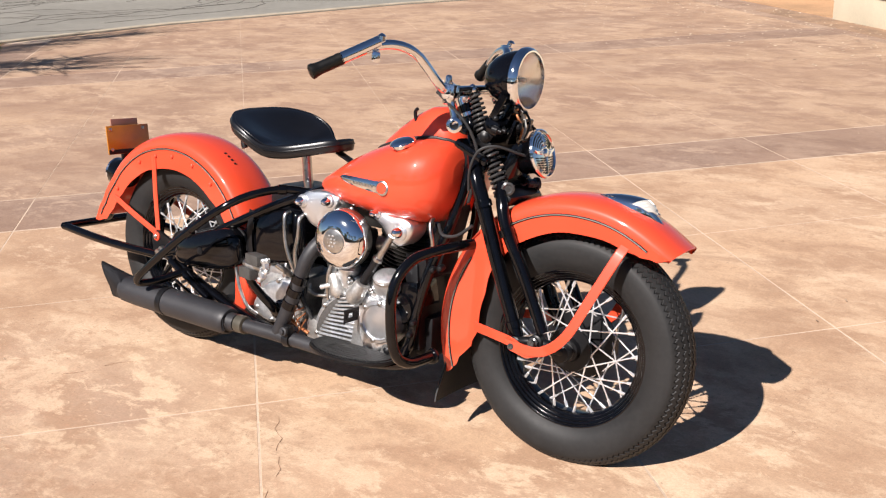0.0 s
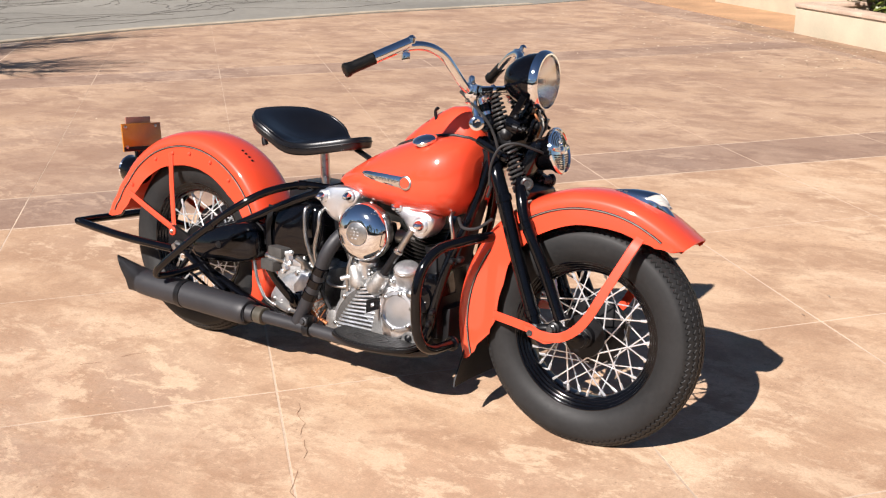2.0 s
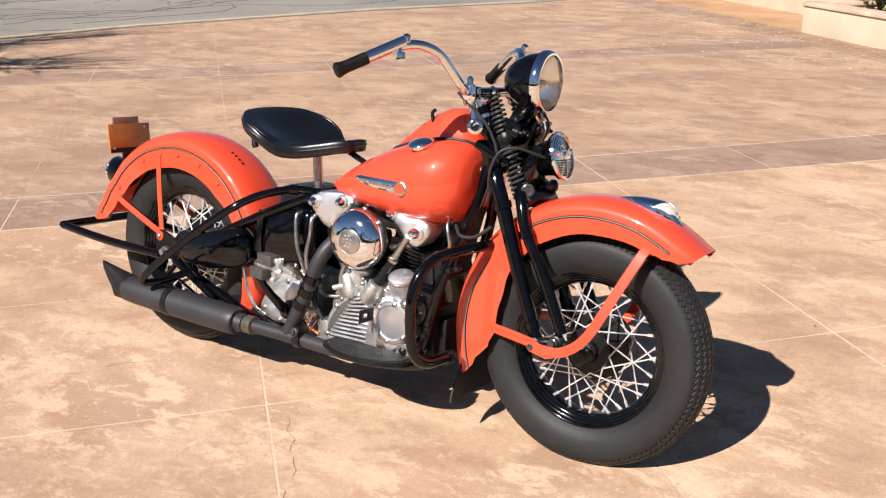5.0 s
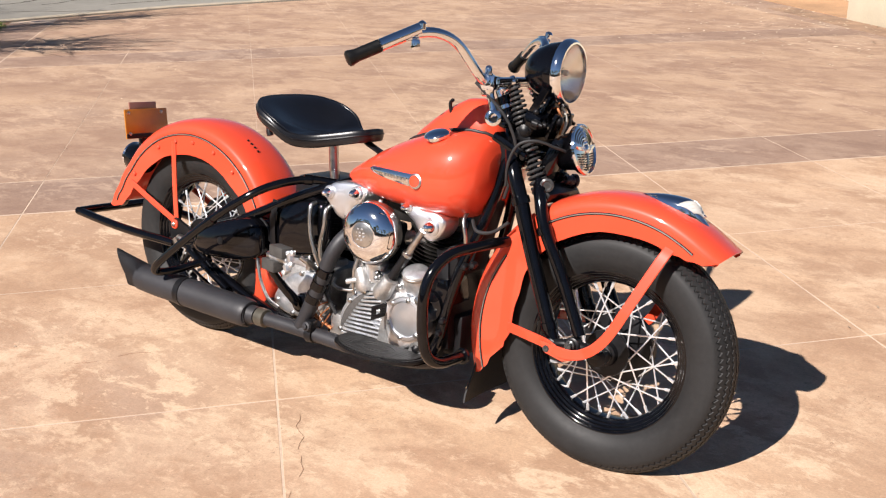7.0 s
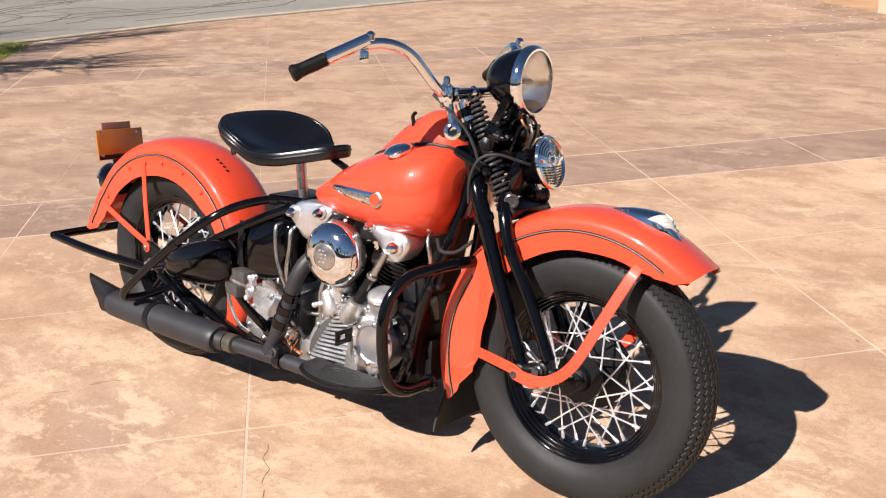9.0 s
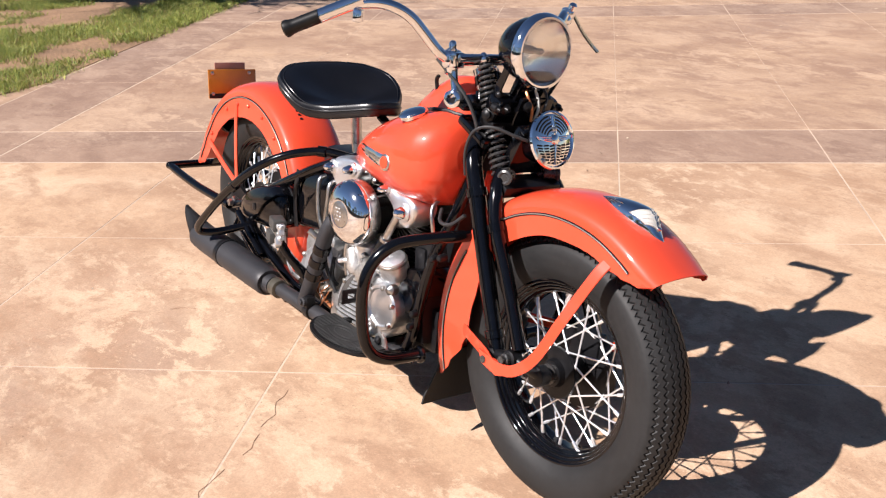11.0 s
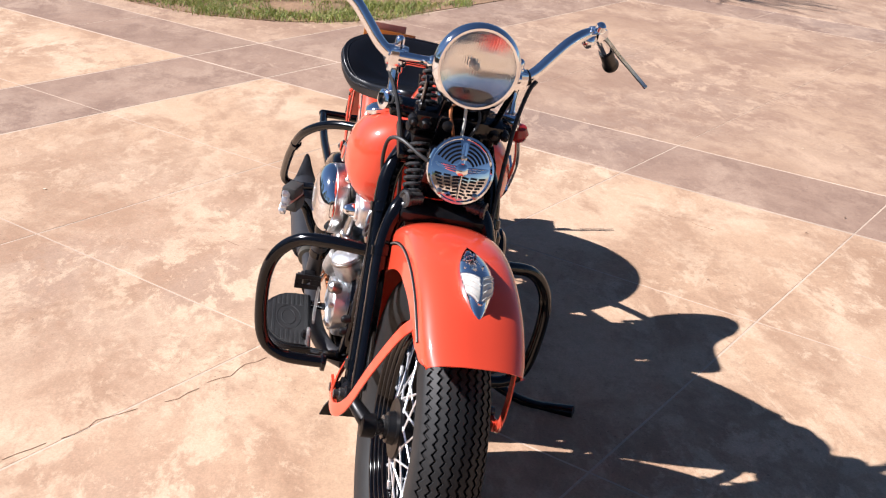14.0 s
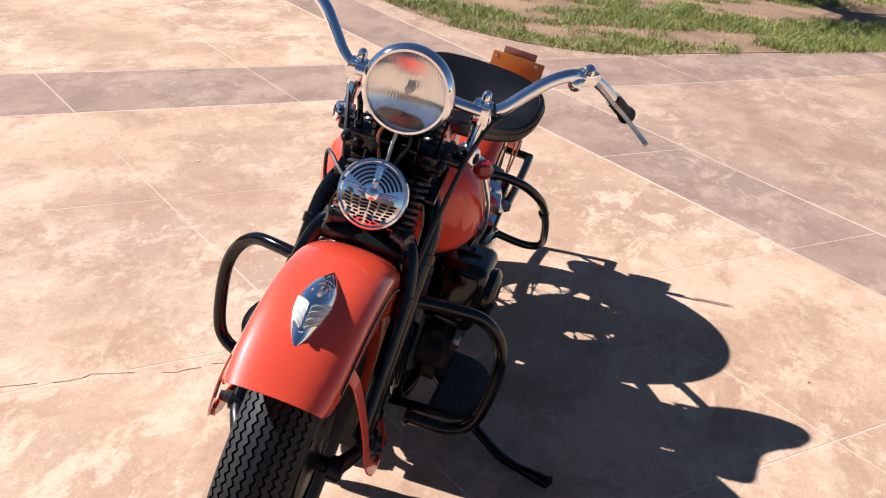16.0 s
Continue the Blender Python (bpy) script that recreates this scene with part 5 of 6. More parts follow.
part("pedal_rubber", block((0.076, 0.038, 0.034), (0.552, -0.264, 0.378), turn, 0.006), WORN, kp, "worn black rubber pedal block")
part("pedal_bridge", tube([(0.545, -0.262, 0.402), (0.59, -0.275, 0.404), (0.640, -0.290, 0.406)], 0.0105, 12), ALLOY, kp, "bright pedal spindle")
bm = block((0.022, 0.017, 0.030), (0.646, -0.292, 0.423), turn @ turn_y(-18), 0.006)
block((0.021, 0.018, 0.026), (0.637, -0.295, 0.390), turn @ turn_y(-30), 0.006, bm)
for ex, ez, er in ((0.654, 0.437, 0.008), (0.640, 0.434, 0.007), (0.652, 0.404, 0.008), (0.628, 0.376, 0.008)):
    lathe([(er * 0.5, -0.009), (er, -0.006), (er, 0.006), (er * 0.45, 0.008), (er * 0.3, 0.005), (0.0005, 0.005)], (ex, -0.2945, ez), (0.1, -1, 0.05), 12, bm)
part("pedal_end", bm, ALLOY, kp, "bright cast pedal end with bolt ears")
part("breather_pipe", tube([(0.648, -0.10, 0.330), (0.660, -0.118, 0.318), (0.684, -0.122, 0.311), (0.715, -0.12, 0.312), (0.742, -0.112, 0.318)], 0.0052, 10), NICKEL, bike, "bright oil pipe from gearbox to engine")
part("breather_hose", tube([(0.640, -0.115, 0.325), (0.646, -0.125, 0.285), (0.656, -0.125, 0.262), (0.672, -0.12, 0.250)], 0.0065, 10), CABLE, bike, "black rubber breather hose")
part("clutch_lever_arm", tube([(0.575, -0.10, 0.34), (0.575, -0.135, 0.365), (0.555, -0.155, 0.385)], 0.009, 10), NICKEL, bike, "bright clutch release arm")
ot = part("oil_tank", cushion([(0.365, 0.47), (0.39, 0.512), (0.46, 0.535), (0.56, 0.55), (0.60, 0.54), (0.618, 0.48), (0.61, 0.415), (0.565, 0.38), (0.47, 0.36), (0.395, 0.352), (0.368, 0.39)], -0.112, 0.20, 0.012, 0.022), BLACK, bike, "gloss black oil tank")
part("tank_band", flat_bar([(0.415, -0.122, 0.53), (0.41, -0.128, 0.45), (0.415, -0.122, 0.355)], 0.022, 0.003), SATIN, ot, "dark tank band")
for k in range(2):
    part("oil_pipe", tube([(0.575 + 0.058 * k, -0.118, 0.549), (0.572 + 0.060 * k, -0.138, 0.535), (0.580 + 0.052 * k, -0.142, 0.46 + 0.03 * k), (0.598 + 0.018 * k, -0.138, 0.40 + 0.02 * k), (0.615 + 0.01 * k, -0.125, 0.35)], 0.0065, 10), NICKEL, bike, "bright steel oil pipe")
# larger than a battery needs, so it blocks sun under the saddle
part("battery", block((0.23, 0.19, 0.21), (0.525, 0.05, 0.50), None, 0.03), SATIN, bike, "black battery box, oversized to fill gaps in the cast shadow")
tb = part("toolbox", cushion([(0.075, 0.335), (0.10, 0.375), (0.165, 0.415), (0.25, 0.445), (0.33, 0.462), (0.375, 0.44), (0.387, 0.395), (0.378, 0.35), (0.33, 0.325), (0.24, 0.312), (0.14, 0.304), (0.09, 0.31)], -0.165, 0.085, 0.012, 0.03), BLACK, bike, "gloss black rounded tool box")
part("toolbox_seam", tube([(0.085, -0.118, 0.372), (0.165, -0.118, 0.418), (0.25, -0.118, 0.448), (0.33, -0.118, 0.465), (0.38, -0.118, 0.44), (0.392, -0.118, 0.395)], 0.0035, 8), SATIN, tb, "")
part("chain_oiler_tube", tube([(0.352, -0.13, 0.36), (0.362, -0.135, 0.32), (0.38, -0.137, 0.268), (0.412, -0.135, 0.218), (0.44, -0.12, 0.195)], 0.0055, 10), NICKEL, bike, "long bright oil tube")
part("toolbox_catch", lathe([(0.012, 0), (0.012, 0.006), (0.001, 0.008)], (0.235, -0.173, 0.375), (0, -1, 0), 16), SATIN, tb)
part("brake_rod", tube([(0.95, -0.13, 0.165), (0.5, -0.135, 0.16), (0.25, -0.14, 0.175), (0.05, -0.14, 0.25)], 0.005, 8), BLACK, bike, "thin black brake rod")
for (a, b) in (((0.06, 0.33), (0.25, 0.20)), ((0.10, 0.36), (0.02, 0.25))):
    part("frame_strut", tube([(a[0], -0.135, a[1]), (b[0], -0.14, b[1])], 0.009, 10, straight=True), BLACK, bike, "black frame strut")
part("lower_link", tube([(0.053, -0.145, 0.305), (0.15, -0.15, 0.262), (0.245, -0.15, 0.214)], 0.0115, 12), BLACK, bike, "gloss black lower link")
# left side
# added block that closes a bright hole in the shadow below the gearbox
part("gearbox_filler", block((0.22, 0.17, 0.07), (0.35, 0.0, 0.165), turn_y(8), 0.015), SATIN, bike, "black filler block under the gearbox, added to block light")
part("rear_sprocket", lathe([(0.03, 0.062), (0.118, 0.064), (0.126, 0.066), (0.126, 0.072), (0.118, 0.074), (0.112, 0.078), (0.11, 0.098), (0.10, 0.104), (0.001, 0.105)], (RX, 0, RZ), (0, 1, 0), 48), SATIN, bike, "black rear brake drum and sprocket")
part("crankcase_base", block((0.34, 0.22, 0.07), (0.80, 0.0, 0.165), None, 0.025), SATIN, bike, "dark underside of the engine case")
part("chain_guard", block((0.30, 0.05, 0.10), (0.33, 0.135, 0.30), turn_y(-8), 0.02), BLACK, bike, "black rear chain guard")
part("carrier_box", block((0.17, 0.13, 0.17), (0.885, 0.165, 0.455), None, 0.035, seg=4), BLACK, bike, "black rounded cover box")
part("cover_dome", lathe([(0.062, 0.0), (0.062, 0.018), (0.052, 0.028), (0.03, 0.033), (0.001, 0.035)], (0.885, 0.225, 0.455), (0, 1, 0), 32), BLACK, bike, "black domed cover")
outline = [(0.40, 0.22), (0.46, 0.19), (0.62, 0.17), (0.80, 0.155), (0.90, 0.175), (0.945, 0.23), (0.945, 0.32), (0.90, 0.375), (0.80, 0.395), (0.60, 0.385), (0.45, 0.37), (0.40, 0.32)]
pc = part("primary_cover", plate_shape([(x, 0.115, z) for x, z in outline], 0.075, 1, bevel=0.022), SATIN, bike, "black primary chain cover")
part("clutch_dome", lathe([(0.085, 0), (0.085, 0.012), (0.07, 0.02), (0.001, 0.024)], (0.51, 0.187, 0.285), (0, 1, 0), 36), BLACK, pc)
part("derby_nut", lathe([(0.014, 0), (0.014, 0.01), (0.001, 0.014)], (0.83, 0.19, 0.27), (0, 1, 0), 6), CHROME, pc)
part("shift_lever", tube([(0.98, 0.17, 0.60), (1.03, 0.19, 0.68), (1.085, 0.185, 0.76), (1.12, 0.168, 0.82)], 0.007, 10), CHROME, bike, "chrome hand shift lever")
part("shift_knob", lathe([(0.008, -0.02), (0.016, -0.014), (0.0215, 0.0), (0.016, 0.015), (0.001, 0.021)], (1.128, 0.165, 0.836), (0.3, -0.2, 1), 20), RED, bike, "red ball shift knob")
part("shift_gate", plate_shape([(0.90, 0.175, 0.64), (1.03, 0.182, 0.655), (1.06, 0.182, 0.68), (1.03, 0.182, 0.70), (0.90, 0.175, 0.665)], 0.006, 1), CHROME, bike, "chrome shift gate")
part("side_stand", tube([(0.78, 0.13, 0.155), (0.85, 0.24, 0.11), (0.925, 0.38, 0.065), (0.965, 0.47, 0.068), (0.985, 0.51, 0.078)], 0.0125, 12), BLACK, bike, "black side stand resting on the ground")
part("stand_hinge", block((0.06, 0.04, 0.05), (0.785, 0.13, 0.16), None, 0.01), BLACK, bike)
part("stand_foot", tube([(0.955, 0.452, 0.064), (0.99, 0.52, 0.08)], 0.017, 12, straight=True, radii=[0.014, 0.018]), BLACK, bike)
# rear: stand, lamp and amber plate
part("rear_stand", tube([(-0.01, -0.15, 0.315), (-0.25, -0.165, 0.322), (-0.47, -0.168, 0.338), (-0.486, -0.155, 0.342), (-0.488, 0.0, 0.342), (-0.486, 0.118, 0.342), (-0.47, 0.132, 0.338), (-0.25, 0.138, 0.322), (-0.01, 0.14, 0.315)], 0.0145, 12, 8), BLACK, bike, "black folded-up rear stand")
part("stand_clip", flat_bar([(-0.44, 0, 0.40), (-0.46, 0, 0.36), (-0.49, 0, 0.33)], 0.03, 0.005, out=(1, 0, 0.3)), BLACK, bike, "black spring clip")
PLATE = Matrix.Translation((-0.352, 0, 0.660)) @ Matrix.Rotation(radians(-9), 4, "Y")


def plated(bm):
    bmesh.ops.transform(bm, matrix=PLATE, verts=bm.verts)
    return bm


pl = part("number_plate", plated(block((0.006, 0.182, 0.102), (0, 0.006, 0), None, 0.0028)), AMBER, bike, "amber plate on the tail")
for y in (-0.07, 0.07):
    for z in (-0.034, 0.038):
        part("plate_bolt", plated(lathe([(0.006, 0), (0.006, 0.003), (0.001, 0.005)], (0.003, y, z), (1, 0, 0), 10)), NICKEL, pl, "small bright plate bolt")
for k in range(4):
    part("plate_bar", plated(block((0.002, 0.02, 0.05), (-0.004, -0.05 + 0.033 * k, -0.004), None, 0.0006, seg=1)), SATIN, pl)
part("plate_strip", plated(block((0.006, 0.115, 0.03), (-0.012, 0.004, 0.06), None, 0.002)), material("smoked_plastic", (0.30, 0.14, 0.10), 0.3, coat=0.4, grain=(30, 0.3, 0.9, 1.1)), pl, "smoky plastic strip")
part("mounting_bar", plated(block((0.008, 0.168, 0.016), (0.002, 0, -0.042), None, 0.003)), SATIN, pl, "dark bar with bolts")
part("plate_bracket", plated(block((0.02, 0.04, 0.09), (-0.01, 0, -0.075), None, 0.004)), BLACK, pl, "black bracket")
tl = part("tail_lamp", lathe([(0.02, -0.05), (0.044, -0.045), (0.05, -0.03), (0.05, 0.026), (0.046, 0.034)], (-0.395, 0.012, 0.530), (-1, 0, 0.08), 28), BLACK, bike, "black tail lamp with red lens")
part("tail_lens", lathe([(0.044, 0.032), (0.038, 0.042), (0.02, 0.047), (0.001, 0.049)], (-0.395, 0.012, 0.530), (-1, 0, 0.08), 28), RED, tl, "red lamp lens")
part("tail_rim", lathe([(0.050, 0.026), (0.052, 0.032), (0.048, 0.038), (0.044, 0.034)], (-0.395, 0.012, 0.530), (-1, 0, 0.08), 28), CHROME, tl, "chrome lamp rim")

# ---- the yard ----
NP, NQ = Vector((-0.788, 0.616)), Vector((0.649, 0.760))


def cross(p, q):
    """The place where the joint lines p and q meet."""
    det = NP.x * NQ.y - NP.y * NQ.x
    return Vector(((p * NQ.y - q * NP.y) / det, (NP.x * q - NQ.x * p) / det))


def concrete(name, light, dark, patch, gray):
    m = bpy.data.materials.new(name)
    m.use_nodes = True
    nt = m.node_tree
    b = nt.nodes["Principled BSDF"]
    geo = nt.nodes.new("ShaderNodeNewGeometry").outputs["Position"]
    info = nt.nodes.new("ShaderNodeObjectInfo").outputs["Random"]

    def noise_at(scale, detail, rough=0.55, stretch=None, warp=0.0):
        tex = nt.nodes.new("ShaderNodeTexNoise")
        tex.inputs["Scale"].default_value, tex.inputs["Detail"].default_value, tex.inputs["Roughness"].default_value = scale, detail, rough
        tex.inputs["Distortion"].default_value = warp
        src = geo
        if stretch:
            mp = nt.nodes.new("ShaderNodeMapping")
            mp.inputs["Rotation"].default_value = (0, 0, radians(stretch[0]))
            mp.inputs["Scale"].default_value = (stretch[1], stretch[2], 1)
            nt.links.new(geo, mp.inputs["Vector"])
            src = mp.outputs[0]
        nt.links.new(src, tex.inputs["Vector"])
        return tex.outputs[0]

    def span(src, lo, hi, a=0.0, z=1.0):
        r = nt.nodes.new("ShaderNodeMapRange")
        for k, v in zip(("From Min", "From Max", "To Min", "To Max"), (lo, hi, a, z)):
            r.inputs[k].default_value = v
        nt.links.new(src, r.inputs["Value"])
        return r.outputs[0]

    def blend(fac, a, z, mode="MIX"):
        mx = nt.nodes.new("ShaderNodeMix")
        mx.data_type, mx.blend_type = "RGBA", mode
        for key, val in (("Factor", fac), ("A", a), ("B", z)):
            if isinstance(val, bpy.types.NodeSocket):
                nt.links.new(val, mx.inputs[key])
            elif key == "Factor":
                mx.inputs[key].default_value = val
            else:
                mx.inputs[key].default_value = (*val, 1)
        return mx.outputs["Result"]

    col = blend(span(noise_at(0.7, 4, 0.55, None, 0.8), 0.38, 0.66, 0, 0.85), light, dark)
    col = blend(span(noise_at(0.45, 4, 0.5), 0.5, 0.75, 0, 0.7), col, gray)
    calm = span(noise_at(0.9, 3, 0.5), 0.40, 0.60, 0.1, 1.0)
    busy = span(noise_at(1.1, 3, 0.5, (70, 1.3, 1)), 0.42, 0.58, 0.15, 1.0)

    def gate(src, by):
        mu = nt.nodes.new("ShaderNodeMath")
        mu.operation = "MULTIPLY"
        nt.links.new(src, mu.inputs[0])
        nt.links.new(by, mu.inputs[1])
        return mu.outputs[0]

    # soft clouds, then stain islands with ragged edges, then mottling and pits
    col = blend(span(noise_at(1.4, 5, 0.55, (40, 1, 1.5), 0.5), 0.47, 0.66, 0, 0.65), col, patch)
    col = blend(span(noise_at(2.3, 8, 0.66, (-38, 1, 1.4), 0.45), 0.48, 0.61, 0, 0.8), col, dark)
    col = blend(gate(span(noise_at(3.0, 11, 0.72, (-40, 1, 1.8), 0.4), 0.52, 0.58, 0, 0.8), calm), col, patch)
    col = blend(gate(span(noise_at(6.0, 9, 0.7, (-40, 1, 1.5), 0.4), 0.53, 0.6, 0, 0.6), busy), col, dark)
    col = blend(gate(span(noise_at(9, 10, 0.78, (-40, 1, 1.5), 0.3), 0.545, 0.6, 0, 0.65), calm), col, patch)
    col = blend(gate(span(noise_at(30, 8, 0.78), 0.52, 0.64, 0, 0.6), busy), col, dark)
    fine = span(noise_at(140, 4, 0.7), 0.25, 0.75, 0.84, 1.14)
    col = blend(1.0, col, fine, "MULTIPLY")
    speck = span(noise_at(45, 6, 0.75), 0.3, 0.7, 0.9, 1.08)
    col = blend(1.0, col, speck, "MULTIPLY")
    pits = gate(span(noise_at(75, 3, 0.5), 0.66, 0.71, 0, 0.6), busy)
    col = blend(pits, col, tuple(v * 0.45 for v in dark))
    tone = span(info, 0, 1, 0.98, 1.02)
    col = blend(1.0, col, tone, "MULTIPLY")
    b.inputs["Specular IOR Level"].default_value = 0.22
    nt.links.new(col, b.inputs["Base Color"])
    nt.links.new(span(noise_at(9, 6), 0.3, 0.7, 0.6, 0.85), b.inputs["Roughness"])
    bn = nt.nodes.new("ShaderNodeBump")
    bn.inputs["Strength"].default_value, bn.inputs["Distance"].default_value = 0.35, 0.004
    nt.links.new(noise_at(35, 8, 0.7), bn.inputs["Height"])
    nt.links.new(bn.outputs[0], b.inputs["Normal"])
    return m


SLAB = concrete("stained_concrete", (0.565, 0.380, 0.245), (0.385, 0.240, 0.152), (0.675, 0.495, 0.340), (0.385, 0.275, 0.21))
WASH = concrete("brown_washed_concrete", (0.47, 0.318, 0.21), (0.315, 0.198, 0.136), (0.545, 0.382, 0.262), (0.32, 0.23, 0.182))
BAND = concrete("dark_stamped_band", (0.36, 0.242, 0.174), (0.26, 0.168, 0.122), (0.45, 0.32, 0.232), (0.28, 0.205, 0.165))
JOINT = material("joint_grout", (0.66, 0.50, 0.37), 0.8, stain=(1.2, 0.3, 0.55, 1.15), grain=(80, 0.3, 0.8, 1.1))
SOIL = material("dry_soil", (0.29, 0.18, 0.108), 0.9, stain=(1.5, 0.3, 0.6, 1.3), grain=(30, 0.3, 0.7, 1.2), bump=(25, 0.6, 0.02))
ROAD = material("grey_concrete_road", (0.262, 0.245, 0.208), 0.8, stain=(0.55, 0.22, 0.72, 1.16), grain=(9, 0.25, 0.86, 1.1), bump=(60, 0.3, 0.004))


def sheet(name, outline, z, mat, label, category):
    bm = bmesh.new()
    top = [bm.verts.new((x, y, z)) for x, y in outline]
    low = [bm.verts.new((x, y, z - 0.03)) for x, y in outline]
    bm.faces.new(top)
    for i in range(len(top)):
        j = (i + 1) % len(top)
        bm.faces.new((top[i], low[i], low[j], top[j]))
    ob = part(name, bm, mat, None, "", sharp=30)
    return tagged(ob, label, category, kind="structure")


def ground_disc():
    bm = bmesh.new()
    bmesh.ops.create_circle(bm, cap_ends=True, segments=64, radius=400)
    bmesh.ops.translate(bm, vec=(0, 0, -0.06), verts=bm.verts)
    return tagged(part("ground", bm, SOIL, None), "bare reddish soil reaching the horizon", "ground", kind="structure")


ground_disc()
P_LINES = [-14.3, -13.25, -12.2, -11.15, -10.1, -9.05, -8.0, -6.95, -5.9, -4.85, -3.8, -2.75, -1.74, -0.70, 0.384, 1.42, 2.016, 3.27, 4.5, 5.75, 6.35, 7.6, 8.85, 10.1, 11.35, 12.6, 13.8]
Q_LINES = [-12.05, -11.0, -9.95, -8.9, -7.85, -6.8, -5.75, -4.7, -3.7, -2.673, -2.04, -1.009, 0.094, 1.102, 2.076, 3.08, 4.1, 5.1, 6.1, 6.72]
corners = [cross(a, b) for a, b in ((-14.4, -12.1), (-14.4, 6.74), (13.9, 6.74), (13.9, -12.1))]
pavement = sheet("pavement", [tuple(c) for c in corners], -0.0007, JOINT, "stained reddish concrete yard cut into slabs by thin joints", "pavement")
sheet("road", [(-8.42, 3.7), (-8.05, 5.8), (-6.9, 8.9), (-5.6, 11.2), (-4.6, 14.2), (-1.2, 21.0), (-30, 45), (-60, 20), (-40, -6), (-14, -1.8), (-10.5, 1.6)], 0.012, ROAD, "pale grey cracked concrete road beyond the yard", "road")
sheet("road_edge", [(-8.42, 3.72), (-8.05, 5.82), (-6.9, 8.92), (-5.6, 11.22), (-5.75, 11.28), (-7.06, 9.0), (-8.22, 5.87), (-8.58, 3.72)], 0.02, material("pale_road_edge", (0.50, 0.42, 0.31), 0.85, stain=(4, 0.3, 0.6, 1.2), grain=(60, 0.3, 0.8, 1.1), bump=(40, 0.4, 0.006)), "pale crumbling kerb strip along the road", "kerb")
bm = bmesh.new()
rng = random.Random(11)
for k in range(46):
    x, y = -8.9 - rng.random() * 5.0, 3.6 + rng.random() * 7.5
    a = rng.choice((1.15, 1.15, 1.15, 2.6)) + rng.uniform(-0.25, 0.25)
    pts = [(x, y, 0.0145)]
    for i in range(rng.randint(5, 16)):
        a += rng.uniform(-0.6, 0.6)
        x, y = x + 0.25 * math.cos(a), y + 0.25 * math.sin(a)
        pts.append((x, y, 0.0145))
    flat_bar(pts, rng.uniform(0.008, 0.026), 0.003, bm, 2, out=(0, 0, 1))
tagged(part("road_cracks", bm, material("crack_tar", (0.15, 0.135, 0.115), 0.9), None), "dark cracks wandering over the grey road", "cracks", kind="stuff")

# planter, wall and shrubs
STUCCO = material("cream_stucco", (0.60, 0.53, 0.39), 0.85, stain=(2.5, 0.3, 0.82, 1.08), grain=(60, 0.3, 0.92, 1.06), bump=(80, 0.3, 0.004))
CAP = material("stone_coping", (0.60, 0.45, 0.34), 0.75, stain=(5, 0.3, 0.75, 1.15), grain=(60, 0.3, 0.85, 1.1), bump=(40, 0.3, 0.006))


def wall_mesh(a, b, deep, z0, z1, out=0.0, bevel=0.008):
    """A straight wall from a to b; it is deep to the left of that way, and stands out by out on both faces."""
    a, b = Vector(a), Vector(b)
    along = b - a
    nrm = Vector((-along.y, along.x)).normalized()
    c = (a + b) / 2 + nrm * deep / 2
    rot = Matrix.Rotation(math.atan2(along.y, along.x), 3, "Z")
    return block((along.length + 2 * out, deep + 2 * out, z1 - z0), (c.x, c.y, (z0 + z1) / 2), rot, bevel)


PA, PB = Vector((-1.15, 9.72)), Vector((4.2, 5.15))
way = (PB - PA).normalized()
back = Vector((-way.y, way.x))
planter = tagged(new("planter"), "low cream stucco planter with stone coping", "planter")
part("planter_front", wall_mesh(PA, PB, 0.18, -0.05, 0.30), STUCCO, planter, "cream stucco face")
part("planter_end", wall_mesh(PA + back * 1.3, PA + back * 0.18, 0.18, -0.05, 0.30), STUCCO, planter)
part("planter_back", wall_mesh(PA + back * 1.3, PB + back * 1.3, 0.18, -0.05, 0.30), STUCCO, planter)
part("soil_bed", wall_mesh(PA + back * 0.17 + way * 0.17, PB + back * 0.17, 1.14, -0.05, 0.26, bevel=0.002), SOIL, planter, "dark planter soil")
n = 11
for k in range(n):
    a, b = PA + way * ((PB - PA).length * k / n), PA + way * ((PB - PA).length * (k + 1) / n - 0.006)
    part("coping_stone", wall_mesh(a - back * 0.02, b - back * 0.02, 0.23, 0.302, 0.345, bevel=0.006), CAP, planter)
part("coping_stone", wall_mesh(PA + back * 1.3 - way * 0.02, PA + back * 0.215 - way * 0.02, 0.22, 0.302, 0.345, bevel=0.006), CAP, planter)

LEAF = bpy.data.materials.new("shrub_leaf")
LEAF.use_nodes = True
lb = LEAF.node_tree.nodes["Principled BSDF"]
li = LEAF.node_tree.nodes.new("ShaderNodeNewGeometry")
lr = LEAF.node_tree.nodes.new("ShaderNodeValToRGB")
lr.color_ramp.elements[0].color, lr.color_ramp.elements[1].color = (0.03, 0.06, 0.012, 1), (0.24, 0.27, 0.05, 1)
LEAF.node_tree.links.new(li.outputs["Random Per Island"], lr.inputs[0])
LEAF.node_tree.links.new(lr.outputs[0], lb.inputs["Base Color"])
lb.inputs["Roughness"].default_value = 0.38
TWIG = material("brown_twig", (0.10, 0.065, 0.04), 0.85, grain=(40, 0.3, 0.7, 1.3))


